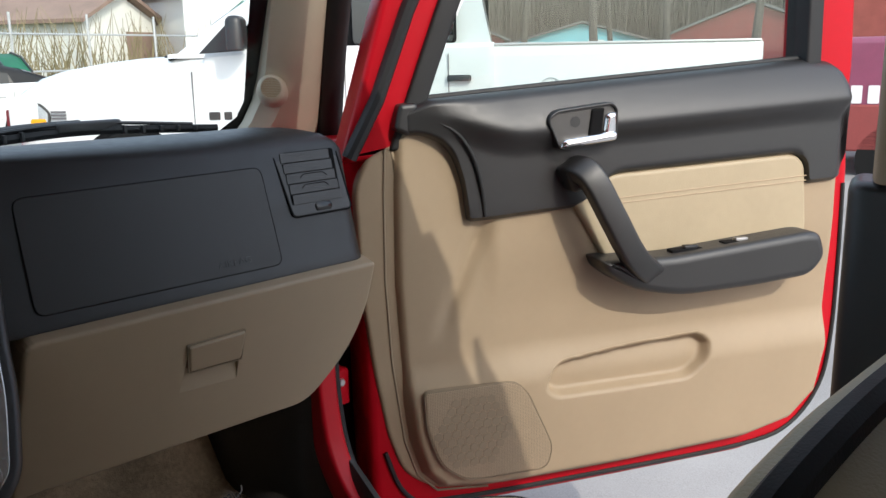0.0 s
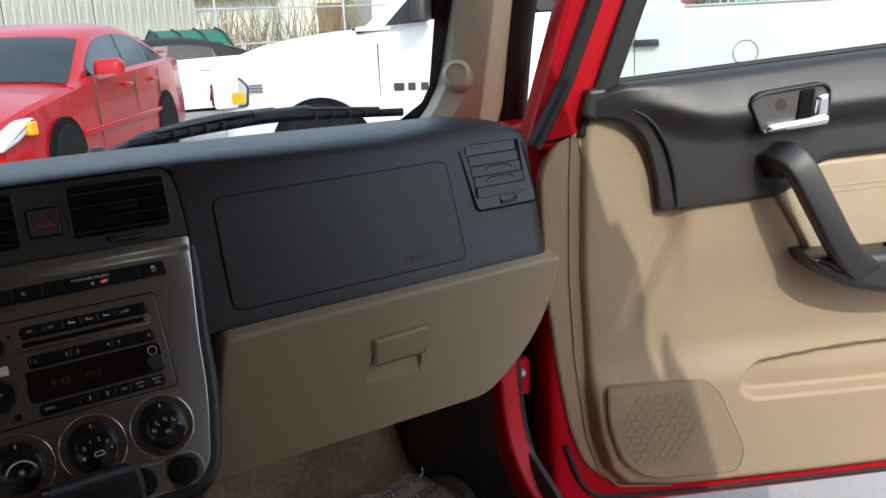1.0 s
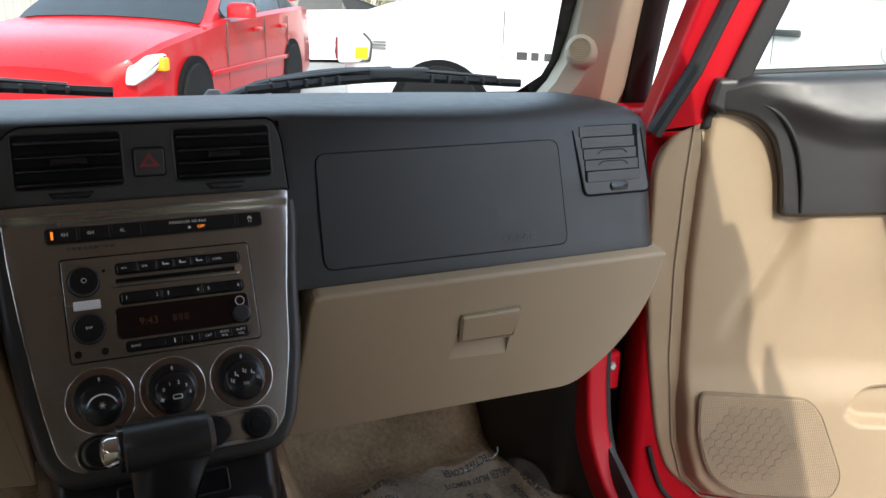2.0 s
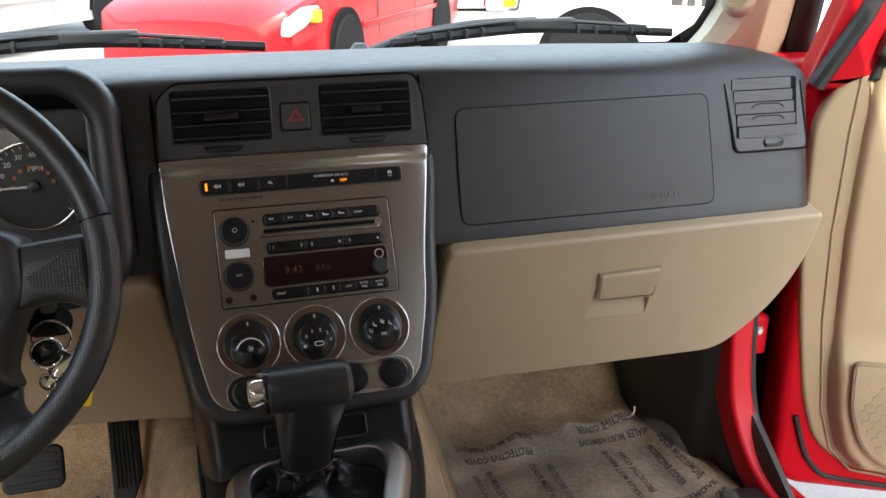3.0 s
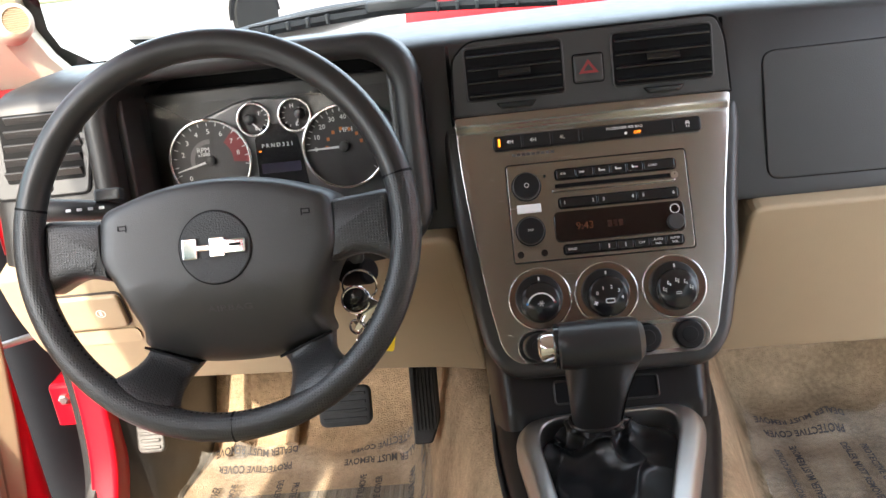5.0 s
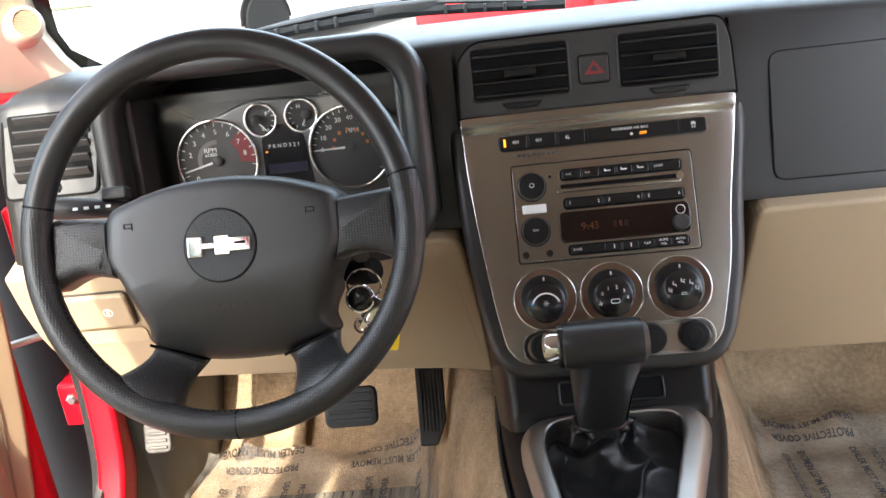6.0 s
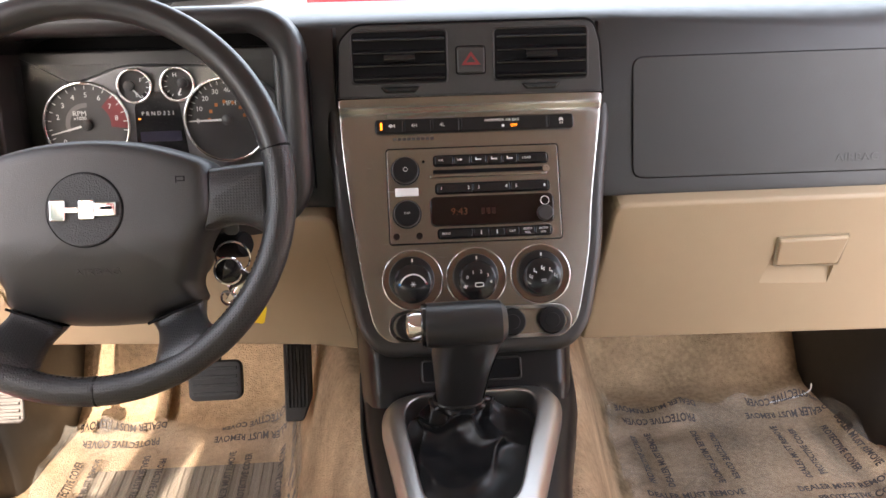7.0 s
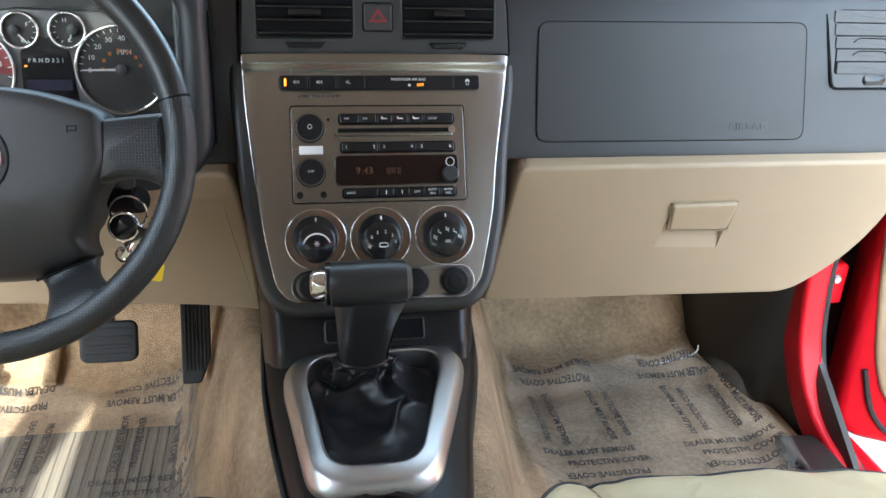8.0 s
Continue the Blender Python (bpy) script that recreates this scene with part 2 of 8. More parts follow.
def twin(name, ob, parent, m, label=""):
    """Another object on the mesh of ob, moved by m in the parent's frame."""
    o = new(name, ob.data)
    o.parent = parent
    o.matrix_basis = m
    return tagged(o, label)


def area(pts):
    return sum(a[0] * b[1] - b[0] * a[1] for a, b in zip(pts, pts[1:] + pts[:1])) / 2


def rrect(w, h, r, cx=0.0, cy=0.0, n=5):
    r = min(r, w / 2 - 1e-5, h / 2 - 1e-5)
    out = []
    for sx, sy, a0 in ((1, 1, 0), (-1, 1, 90), (-1, -1, 180), (1, -1, 270)):
        for k in range(n + 1):
            a = radians(a0 + 90 * k / n)
            out.append((cx + sx * (w / 2 - r) + r * math.cos(a), cy + sy * (h / 2 - r) + r * math.sin(a)))
    return out


def circle(r, cx=0.0, cy=0.0, n=32):
    return [(cx + r * math.cos(2 * math.pi * k / n), cy + r * math.sin(2 * math.pi * k / n)) for k in range(n)]


def fillet(pts, r, n=5):
    """Rounds the corners of a polygon; r is one radius or one for each corner."""
    rs = r if isinstance(r, (list, tuple)) else [r] * len(pts)
    out = []
    for k, p in enumerate(pts):
        p, a, b = Vector(p), Vector(pts[k - 1]), Vector(pts[(k + 1) % len(pts)])
        if rs[k] <= 0:
            out.append(tuple(p))
            continue
        u, v = (a - p), (b - p)
        d = min(rs[k], u.length * 0.48, v.length * 0.48)
        s, e = p + u.normalized() * d, p + v.normalized() * d
        for j in range(n + 1):
            t = j / n
            out.append(tuple(s * (1 - t) ** 2 + p * 2 * t * (1 - t) + e * t * t))
    return out


def offset(pts, d):
    """A polygon moved inwards by d (counter-clockwise order)."""
    out = []
    for k, p in enumerate(pts):
        a, b = pts[k - 1], pts[(k + 1) % len(pts)]
        n1, n2 = Vector((p[1] - a[1], a[0] - p[0])), Vector((b[1] - p[1], p[0] - b[0]))
        n1 = n1.normalized() if n1.length > 1e-9 else n2.normalized()
        n2 = n2.normalized() if n2.length > 1e-9 else n1
        m = n1 + n2
        m = m / max(m.length_squared / 2, 0.35) if m.length > 1e-6 else n1
        out.append((p[0] - m.x * d, p[1] - m.y * d))
    # where a tight corner folds over, its points meet in one
    n = len(pts)
    for _ in range(4):
        bad = [k for k in range(n) if (out[(k + 1) % n][0] - out[k][0]) * (pts[(k + 1) % n][0] - pts[k][0]) + (out[(k + 1) % n][1] - out[k][1]) * (pts[(k + 1) % n][1] - pts[k][1]) < -1e-12]
        if not bad:
            break
        marked = set(bad) | {(k + 1) % n for k in bad}
        start = next((k for k in range(n) if k not in marked), None)
        if start is None:
            break
        run = []
        for j in range(start, start + n + 1):
            k = j % n
            if k in marked and j < start + n:
                run.append(k)
            elif run:
                c = (sum(out[i][0] for i in run) / len(run), sum(out[i][1] for i in run) / len(run))
                for i in run:
                    out[i] = c
                run = []
    return out


def skin(bm, rings, close=True, cap0=True, cap1=True):
    """Quads between rings of 3D points."""
    vs = [[bm.verts.new(p) for p in ring] for ring in rings]
    for a, b in zip(vs, vs[1:]):
        for k in range(len(a) if close else len(a) - 1):
            q = (k + 1) % len(a)
            try:
                bm.faces.new((a[k], a[q], b[q], b[k]))
            except ValueError:
                pass
    if cap0:
        bm.faces.new(vs[0][::-1])
    if cap1:
        bm.faces.new(vs[-1])
    return vs


def prism(pts, z0, z1, b=0.0, seg=3, bm=None, at=None):
    """A plate of the outline pts from z0 to z1, its upper rim rounded by b."""
    bm = bm or bmesh.new()
    pts = [tuple(p) for p in pts]
    if area(pts) < 0:
        pts = pts[::-1]
    rows = [(0, z0)] + ([(b * (1 - math.cos(k / seg * math.pi / 2)), z1 - b + b * math.sin(k / seg * math.pi / 2)) for k in range(seg + 1)] + [(b + min(0.002, b * 0.5), z1)] if b else [(0, z1)])
    rings = []
    for o, z in rows:
        ring = [Vector((x, y, z)) for x, y in (offset(pts, o) if o else pts)]
        rings.append([at @ p for p in ring] if at else ring)
    skin(bm, rings)
    if b:
        bmesh.ops.remove_doubles(bm, verts=bm.verts, dist=1e-6)
    return bm


def collar(outer, inner, z0, z1, b=0.0, seg=3, bm=None, at=None):
    """A frame between two outlines of as many points, its upper rims rounded by b."""
    bm = bm or bmesh.new()
    rows = [(outer, 0, z0)]
    for k in range(seg + 1 if b else 1):
        a = k / seg * math.pi / 2 if b else 0
        rows.append((outer, b * (1 - math.cos(a)), z1 - b + b * math.sin(a)))
    for k in range(seg, -1, -1) if b else (0,):
        a = k / seg * math.pi / 2 if b else 0
        rows.append((inner, -b * (1 - math.cos(a)), z1 - b + b * math.sin(a)))
    rows.append((inner, 0, z0))
    rings = []
    for line, o, z in rows:
        ring = [Vector((x, y, z)) for x, y in (offset(line, o) if o else line)]
        rings.append([at @ p for p in ring] if at else ring)
    rings.append(rings[0])
    skin(bm, rings, cap0=False, cap1=False)
    bmesh.ops.remove_doubles(bm, verts=bm.verts, dist=1e-6)
    return bm


def block(x0, x1, y0, y1, z0, z1, b=0.0, bm=None, at=None, r=None):
    """A box with softened edges."""
    w, h = x1 - x0, y1 - y0
    pts = rrect(w, h, r if r is not None else max(b, 1e-4), (x0 + x1) / 2, (y0 + y1) / 2, 3)
    return prism(pts, z0, z1, b, 3, bm, at)


def tube(path, r, n=10, bm=None, closed=False, flat=1.0, up=None):
    """A round bar along a path; r is one radius or one for each point."""
    bm = bm or bmesh.new()
    path = [Vector(p) for p in path]
    rs = r if isinstance(r, (list, tuple)) else [r] * len(path)
    rings, side = [], None
    for k, p in enumerate(path):
        if closed:
            d = path[(k + 1) % len(path)] - path[k - 1]
        else:
            d = path[min(k + 1, len(path) - 1)] - path[max(k - 1, 0)]
        d.normalize()
        if side is None:
            ref = Vector(up) if up else (Vector((0, 0, 1)) if abs(d.z) < 0.9 else Vector((1, 0, 0)))
            side = d.cross(ref).normalized()
        side = (side - d * side.dot(d)).normalized()
        top = side.cross(d)
        rings.append([p + side * (rs[k] * math.cos(2 * math.pi * j / n)) + top * (rs[k] * flat * math.sin(2 * math.pi * j / n)) for j in range(n)])
    if closed:
        rings.append(rings[0])
    skin(bm, rings, cap0=not closed, cap1=not closed)
    if closed:
        bmesh.ops.remove_doubles(bm, verts=bm.verts, dist=1e-6)
    return bm


def sweep(path, shape, side, bm=None):
    """Sweeps an outline (across, over) along a path; side gives the across direction at all points."""
    bm = bm or bmesh.new()
    path = [Vector(p) for p in path]
    rings = []
    for k, p in enumerate(path):
        d = (path[min(k + 1, len(path) - 1)] - path[max(k - 1, 0)]).normalized()
        s = Vector(side)
        s = (s - d * s.dot(d)).normalized()
        o = s.cross(d)
        rings.append([p + s * a + o * c for a, c in shape])
    skin(bm, rings)
    return bm


def spin(profile, n=32, bm=None, at=None):
    """A turned body from (radius, height) pairs."""
    bm = bm or bmesh.new()
    rings = []
    for r, z in profile:
        ring = [Vector((max(r, 1e-5) * math.cos(2 * math.pi * k / n), max(r, 1e-5) * math.sin(2 * math.pi * k / n), z)) for k in range(n)]
        rings.append([at @ p for p in ring] if at else ring)
    skin(bm, rings)
    return bm


def curve_pts(pts, n=6):
    """A smooth line through points (Catmull-Rom)."""
    pts = [Vector(p) for p in pts]
    out = []
    for k in range(len(pts) - 1):
        p0, p1, p2, p3 = pts[max(k - 1, 0)], pts[k], pts[k + 1], pts[min(k + 2, len(pts) - 1)]
        for j in range(n):
            t = j / n
            out.append(0.5 * (2 * p1 + (p2 - p0) * t + (2 * p0 - 5 * p1 + 4 * p2 - p3) * t * t + (3 * p1 - p0 - 3 * p2 + p3) * t ** 3))
    return out + [pts[-1]]


def basis(origin, x, y):
    x, y = Vector(x).normalized(), Vector(y).normalized()
    z = x.cross(y)
    return Matrix(((x.x, y.x, z.x, origin[0]), (x.y, y.y, z.y, origin[1]), (x.z, y.z, z.z, origin[2]), (0, 0, 0, 1)))


def make_texts(words):
    """Letters as meshes, built once, 1 m high and centred."""
    obs = []
    for w in words:
        c = bpy.data.curves.new("letters", "FONT")
        c.body, c.align_x, c.align_y, c.extrude, c.resolution_u = w, "CENTER", "CENTER", 0.012, 2
        c.offset = 0.022 if w in ("DEALER MUST REMOVE", "PROTECTIVE COVER") else 0.0
        obs.append((w, new("letters", c)))
    dg = bpy.context.evaluated_depsgraph_get()
    for w, o in obs:
        TEXTS[w] = bpy.data.meshes.new_from_object(o.evaluated_get(dg))
    for w, o in obs:
        bpy.data.objects.remove(o)


def text(word, size, x, y, z, material, parent, at, name="lettering", turn=0.0, label="", wide=1.0):
    """Letters in the frame at, at (x, y), z metres off its plane."""
    bm = bmesh.new()
    bm.from_mesh(TEXTS[word])
    bm.transform(at @ Matrix.Translation((x, y, z)) @ Matrix.Rotation(radians(turn), 4, "Z") @ Matrix.Diagonal((size * wide, size, 0.02, 1)))
    return part(name, bm, material, parent, label)


make_texts(["AIRBAG", "P R N D 3 2 1", "0", "1", "2", "3", "4", "5", "6", "7", "8", "10", "20", "30", "40", "50", "60", "MPH", "RPM", "x1000", "E", "F", "H", "C",
            "PASSENGER AIR BAG", "OFF", "BAND", "LOAD", "CAT", "AUTO", "VOL", "DISP", "9:43", "km/h", "<<", ">>", "DEALER MUST REMOVE", "PROTECTIVE COVER", "TC", "8AM", "4", "4H", "4L"])

# Frames of the main faces: x across the car, y up the face, z out of it.
REC = radians(27)
STACK = basis((0, 0, 1.20), (1, 0, 0), (0, math.sin(REC), math.cos(REC)))
FACE = basis((0, -0.005, 1.13), (1, 0, 0), (0, 0.2149, 0.9766))
KNEE = basis((0, -0.018, 1.125), (1, 0, 0), (0, -0.2785, 0.9604))
FLOOR_Z = 0.605
GROUND_Z = 0.03


# ---- the car's shell ----
suv = thing("red_suv_body", "red off-road SUV body shell with both front doors standing open", "car body", at=Matrix.Translation((0, -0.9, GROUND_Z)))


def mirrored(bm):
    b2 = bm.copy()
    bmesh.ops.scale(b2, vec=(-1, 1, 1), verts=b2.verts)
    bmesh.ops.reverse_faces(b2, faces=b2.faces)
    return b2


def both(name, bm, material, parent, label=""):
    """A part on the passenger's side and its mirror image on the driver's."""
    b2 = mirrored(bm)
    return part(name, bm, material, parent, label), part(name, b2, material, parent, label)


# roof with headliner, closed behind
part("roof", block(-0.715, 0.715, -2.35, 0.19, 1.80, 1.86, 0.025, r=0.12), RED, suv, "red painted roof")
part("headliner", block(-0.70, 0.70, -2.33, 0.16, 1.765, 1.795, 0.008, r=0.1), HEADLINER, suv, "beige cloth headliner")
part("windshield_header", block(-0.74, 0.74, 0.10, 0.215, 1.735, 1.80, 0.015), BEIGE, suv)
part("tailgate", block(-0.80, 0.80, -2.42, -2.34, 0.5, 1.30, 0.02), RED, suv)
part("tailgate_window", block(-0.72, 0.72, -2.39, -2.38, 1.30, 1.78, 0.002), TINTED, suv)
part("underfloor", block(-0.74, 0.74, -2.40, 0.66, 0.50, 0.57, 0.01), DARK_METAL, suv)
part("firewall", block(-0.74, 0.74, 0.70, 0.74, 0.50, 1.27, 0.01), DARK_METAL, suv)
both("rear_side_panel", block(0.74, 0.82, -2.40, -0.92, 0.50, 1.36, 0.02), RED, suv)
both("rear_side_window", block(0.775, 0.785, -2.20, -1.00, 1.36, 1.74, 0.002), TINTED, suv)
both("roof_rail", block(0.665, 0.735, -2.35, 0.10, 1.735, 1.80, 0.02), RED, suv)

# B-pillars: black below the belt, beige above
both("lower_pillar_trim", prism(fillet([(0.72, -0.715), (0.80, -0.69), (0.82, -0.94), (0.72, -0.92)], 0.02), 0.56, 1.315, 0.012), BLACK, suv, "black plastic pillar trim")
both("upper_pillar_trim", prism(fillet([(0.69, -0.75), (0.755, -0.725), (0.77, -0.92), (0.69, -0.90)], 0.02), 1.318, 1.78, 0.01), BEIGE, suv, "beige plastic pillar trim")

# hinge pillars and sills
flange = [(0.728, 0.185, 1.30), (0.725, 0.185, 1.10), (0.722, 0.180, 0.93), (0.720, 0.172, 0.83), (0.722, 0.150, 0.73), (0.732, 0.100, 0.645), (0.740, 0.02, 0.60), (0.742, -0.10, 0.585), (0.742, -0.92, 0.585)]
both("door_opening_flange", sweep(curve_pts(flange, 6), fillet([(-0.012, -0.03), (0.030, -0.03), (0.030, 0.02), (-0.012, 0.02)], 0.008, 3), (1, 0, 0)), RED, suv, "glossy red painted sill edge")
both("opening_seal", tube([Vector(p) + Vector((0.034, -0.012, 0.0)) for p in curve_pts(flange, 6)], 0.012, 8), RUBBER, suv, "black rubber door seal")
both("cowl_side", block(0.748, 0.765, 0.20, 0.72, 0.50, 1.262, 0.004), DARK_METAL, suv)
# added black sheet over the red pillar, in place of the jamb's shade
both("hinge_shade", block(0.818, 0.965, 0.262, 0.291, 0.48, 1.22, 0.012), RUBBER, suv, "black sheet standing in for shade between the hinges")
both("hinge_pillar", block(0.735, 0.985, 0.29, 0.38, 0.46, 1.29, 0.015), RED, suv)
both("outer_sill", block(0.75, 0.86, -0.95, 0.22, 0.44, 0.575, 0.03), RED, suv)
both("front_fender", prism(fillet([(0.30, 0.44), (0.30, 1.25), (0.75, 1.22), (1.62, 1.10), (1.66, 0.80), (1.5, 0.95), (1.0, 0.97), (0.85, 0.80), (0.75, 0.5)], 0.05), -0.03, 0.03, 0.02, at=basis((0.93, 0, 0), (0, 1, 0), (0, 0, 1))), RED, suv)
part("engine_hood", prism(fillet([(0.745, 1.10), (0.745, 1.262), (1.0, 1.235), (1.62, 1.13), (1.64, 1.0)], 0.02), -0.78, 0.78, 0.02, at=basis((0, 0, 0), (0, 1, 0), (0, 0, 1))), RED, suv, "red painted engine hood")
part("cowl_panel", block(-0.90, 0.90, 0.52, 0.76, 1.225, 1.262, 0.01), RUBBER, suv, "black plastic cowl below the windshield")
for zc in (0.835, 1.12):
    hinge = block(0.755, 0.815, 0.19, 0.293, zc - 0.035, zc + 0.035, 0.008)
    hinges = both("door_hinge", hinge, RED, suv, "red painted steel door hinge")
    for hz, sx in zip(hinges, (1, -1)):
        part("bolt", spin([(0.0, 0.0), (0.009, 0.0), (0.009, 0.005), (0.006, 0.008), (0, 0.008)], 6, at=Matrix.Translation((sx * 0.790, 0.189, zc + 0.012)) @ Matrix.Rotation(radians(90), 4, "X")), SILVER, hz, "bare steel bolt")

for sx in (-1, 1):
    for yw in (1.18, -1.72):
        m_ = Matrix.Translation((sx * 0.80, yw, GROUND_Z + 0.39)) @ Matrix.Rotation(radians(90 * sx), 4, "Y")
        tyre = part("wheel", spin([(0.22, -0.13), (0.36, -0.13), (0.39, -0.09), (0.39, 0.09), (0.36, 0.13), (0.22, 0.13)], 36, at=m_), TYRE, suv, "black off-road tyre")
        part("rim", spin([(0.0, 0.06), (0.08, 0.07), (0.10, 0.04), (0.19, 0.05), (0.225, 0.11), (0.225, -0.11)], 30, at=m_), SILVER, tyre, "silver wheel rim")
# windshield: glass, black border and pillars
GLASS_LOW, GLASS_TOP = Vector((0, 0.665, 1.262)), Vector((0, 0.215, 1.765))


def glass_at(x, t):
    """A point of the windshield: x across, t from the cowl to the roof; bowed towards the sides."""
    p = GLASS_LOW.lerp(GLASS_TOP, t)
    k = (x / 0.84) ** 2
    return Vector((x * (1 - 0.20 * t), p.y - 0.16 * k * (1 - 0.3 * t), p.z + 0.012 * k))


bm = bmesh.new()
skin(bm, [[glass_at(-0.90 + 1.80 * k / 24, t / 8) for k in range(25)] for t in range(9)], close=False, cap0=False, cap1=False)
ws = part("windshield", bm, WINDSHIELD, suv, "clear laminated windshield glass")
ws.visible_shadow = False
border = ((-0.90, 0.0, 0.90, 0.06), (-0.90, 0.94, 0.90, 1.0))
bm = bmesh.new()
for x0, t0, x1, t1 in border:
    skin(bm, [[glass_at(x0 + (x1 - x0) * k / 24, t) + Vector((0, -0.004, -0.003)) for k in range(25)] for t in (t0, t1)], close=False, cap0=False, cap1=False)
# the side bands widen in a round corner at the cowl
for s in (-1, 1):
    rows = []
    for k in range(17):
        t = k / 16
        corner = max(0.0, 1 - max(0.0, t - 0.045) / 0.16)
        inner = 0.818 - 0.03 * t - 0.095 * (1 - math.sqrt(max(0.0, 1 - corner ** 2)))
        rows.append([glass_at(s * (inner + (0.90 - inner) * j / 4), t) + Vector((0, -0.004, -0.003)) for j in range(5)])
    skin(bm, rows, close=False, cap0=False, cap1=False)
part("windshield_border", bm, BLACK_GLOSS, suv, "black printed glass border")


def pillar_trim():
    """The inner pillar cover, widening at its foot."""
    bm = bmesh.new()
    rows = []
    for k in range(13):
        t = k / 12
        z = 1.285 + t * 0.49
        y = 0.445 - 0.30 * t
        flare = max(0.0, 1 - t / 0.24) ** 2
        xi = 0.808 - 0.128 * t - 0.055 * flare
        xo = 0.925 - 0.150 * t
        rows.append([Vector(p) for p in ((xi + 0.065, y + 0.10, z), (xi + 0.012, y + 0.03, z), (xi + 0.002, y - 0.015, z), (xi + 0.03, y - 0.048, z), (xo - 0.02, y - 0.055, z), (xo, y - 0.045, z), (xo + 0.01, y - 0.01, z), (xo, y + 0.09, z))])
    skin(bm, rows)
    return bm


both("pillar_cover", pillar_trim(), PILLAR_BEIGE, suv, "beige plastic windshield pillar cover")


def seal_strip():
    path = [(0.955, 0.400, 1.26), (0.940, 0.370, 1.33), (0.897, 0.300, 1.45), (0.857, 0.225, 1.57), (0.810, 0.130, 1.72), (0.790, 0.09, 1.79)]
    return tube(curve_pts(path, 4), 0.026, 10)


both("pillar_seal", seal_strip(), RUBBER, suv, "black rubber pillar seal")
both("outer_pillar", tube(curve_pts([(0.955, 0.50, 1.24), (0.925, 0.42, 1.38), (0.87, 0.31, 1.55), (0.80, 0.18, 1.78)], 4), 0.045, 10), RED, suv, "red painted windshield pillar")
for s in (1, -1):
    tw = Matrix.Translation((s * 0.782, 0.342, 1.388)) @ Vector((-s * 0.62, -0.76, 0.2)).to_track_quat("Z", "Y").to_matrix().to_4x4()
    cup = part("tweeter_cup", spin([(0.030, -0.03), (0.028, 0.0), (0.024, 0.012), (0.019, 0.016), (0.019, 0.012), (0, 0.011)], 28, at=tw), PILLAR_BEIGE, suv, "round beige tweeter housing")
    bm = bmesh.new()
    for k in range(-5, 6):
        w = math.sqrt(max(0.0, 0.0175 ** 2 - (k * 0.0031) ** 2))
        if w > 0.003:
            block(-w, w, k * 0.0031 - 0.0009, k * 0.0031 + 0.0009, 0.0105, 0.0138, 0.0004, bm, tw)
    part("tweeter_grille", bm, BEIGE_GRILLE, cup)

# wipers resting on the cowl, and the driver's one
for cx, span in ((0.545, 0.29), (-0.28, 0.31)):
    wiper = thing("windshield_wiper", "black windshield wiper parked on the cowl outside the glass", "wiper", at=Matrix.Translation((cx, 0.68, 1.272)), group="wipers")
    blade = [(cx - span, 0.615, 1.298), (cx - 0.12, 0.665, 1.306), (cx + 0.05, 0.675, 1.310), (cx + span, 0.625, 1.300)]
    part("blade", tube(curve_pts(blade, 6), 0.006, 6, flat=1.6), RUBBER, wiper)
    arm = [(cx - span - 0.06, 0.60, 1.283), (cx - 0.26, 0.66, 1.30), (cx - 0.12, 0.685, 1.318), (cx + 0.02, 0.685, 1.322)]
    part("arm", tube(curve_pts(arm, 6), [0.008] * 6 + [0.011] * 13, 8), BLACK, wiper)
    part("bracket", block(cx - 0.03, cx + 0.10, 0.668, 0.692, 1.312, 1.330, 0.006), BLACK, wiper)
    for k in range(5):
        for s in (-1, 1):
            part("clip", block(cx + s * (0.10 + 0.035 * k) - 0.003, cx + s * (0.10 + 0.035 * k) + 0.003, 0.655 - 0.008 * k, 0.668 - 0.008 * k, 1.300, 1.318 - 0.002 * k, 0.001), BLACK, wiper)
    part("bow", tube(curve_pts([(cx - 0.24, 0.64, 1.312), (cx, 0.68, 1.326), (cx + 0.24, 0.64, 1.312)], 6), 0.004, 6), BLACK, wiper)
    part("pivot", spin([(0.018, 0), (0.018, 0.03), (0.01, 0.04), (0, 0.04)], 16, at=Matrix.Translation((cx - span - 0.06, 0.61, 1.262))), BLACK, wiper)


# ---- dashboard ----
dash = thing("dashboard", "two-tone SUV dashboard, black padded top over beige lower panels", "dashboard", at=Matrix.Translation((0, 0.2, 1.0)))

PROFILE = [(0.645, 1.256), (0.60, 1.286), (0.50, 1.306), (0.36, 1.322), (0.22, 1.332), (0.13, 1.334), (0.092, 1.331), (0.066, 1.323), (0.047, 1.310), (0.036, 1.296), (0.020, 1.22), (0.003, 1.150),
           (-0.002, 1.1375), (-0.0022, 1.1335), (0.004, 1.1305), (0.05, 1.1295), (0.30, 1.12), (0.62, 1.17)]
# in the middle the face runs on straight to a tighter brow
BROW = {0.13: (0.12, 1.340), 0.092: (0.085, 1.3405), 0.066: (0.062, 1.3395), 0.047: (0.049, 1.336), 0.036: (0.0425, 1.330)}


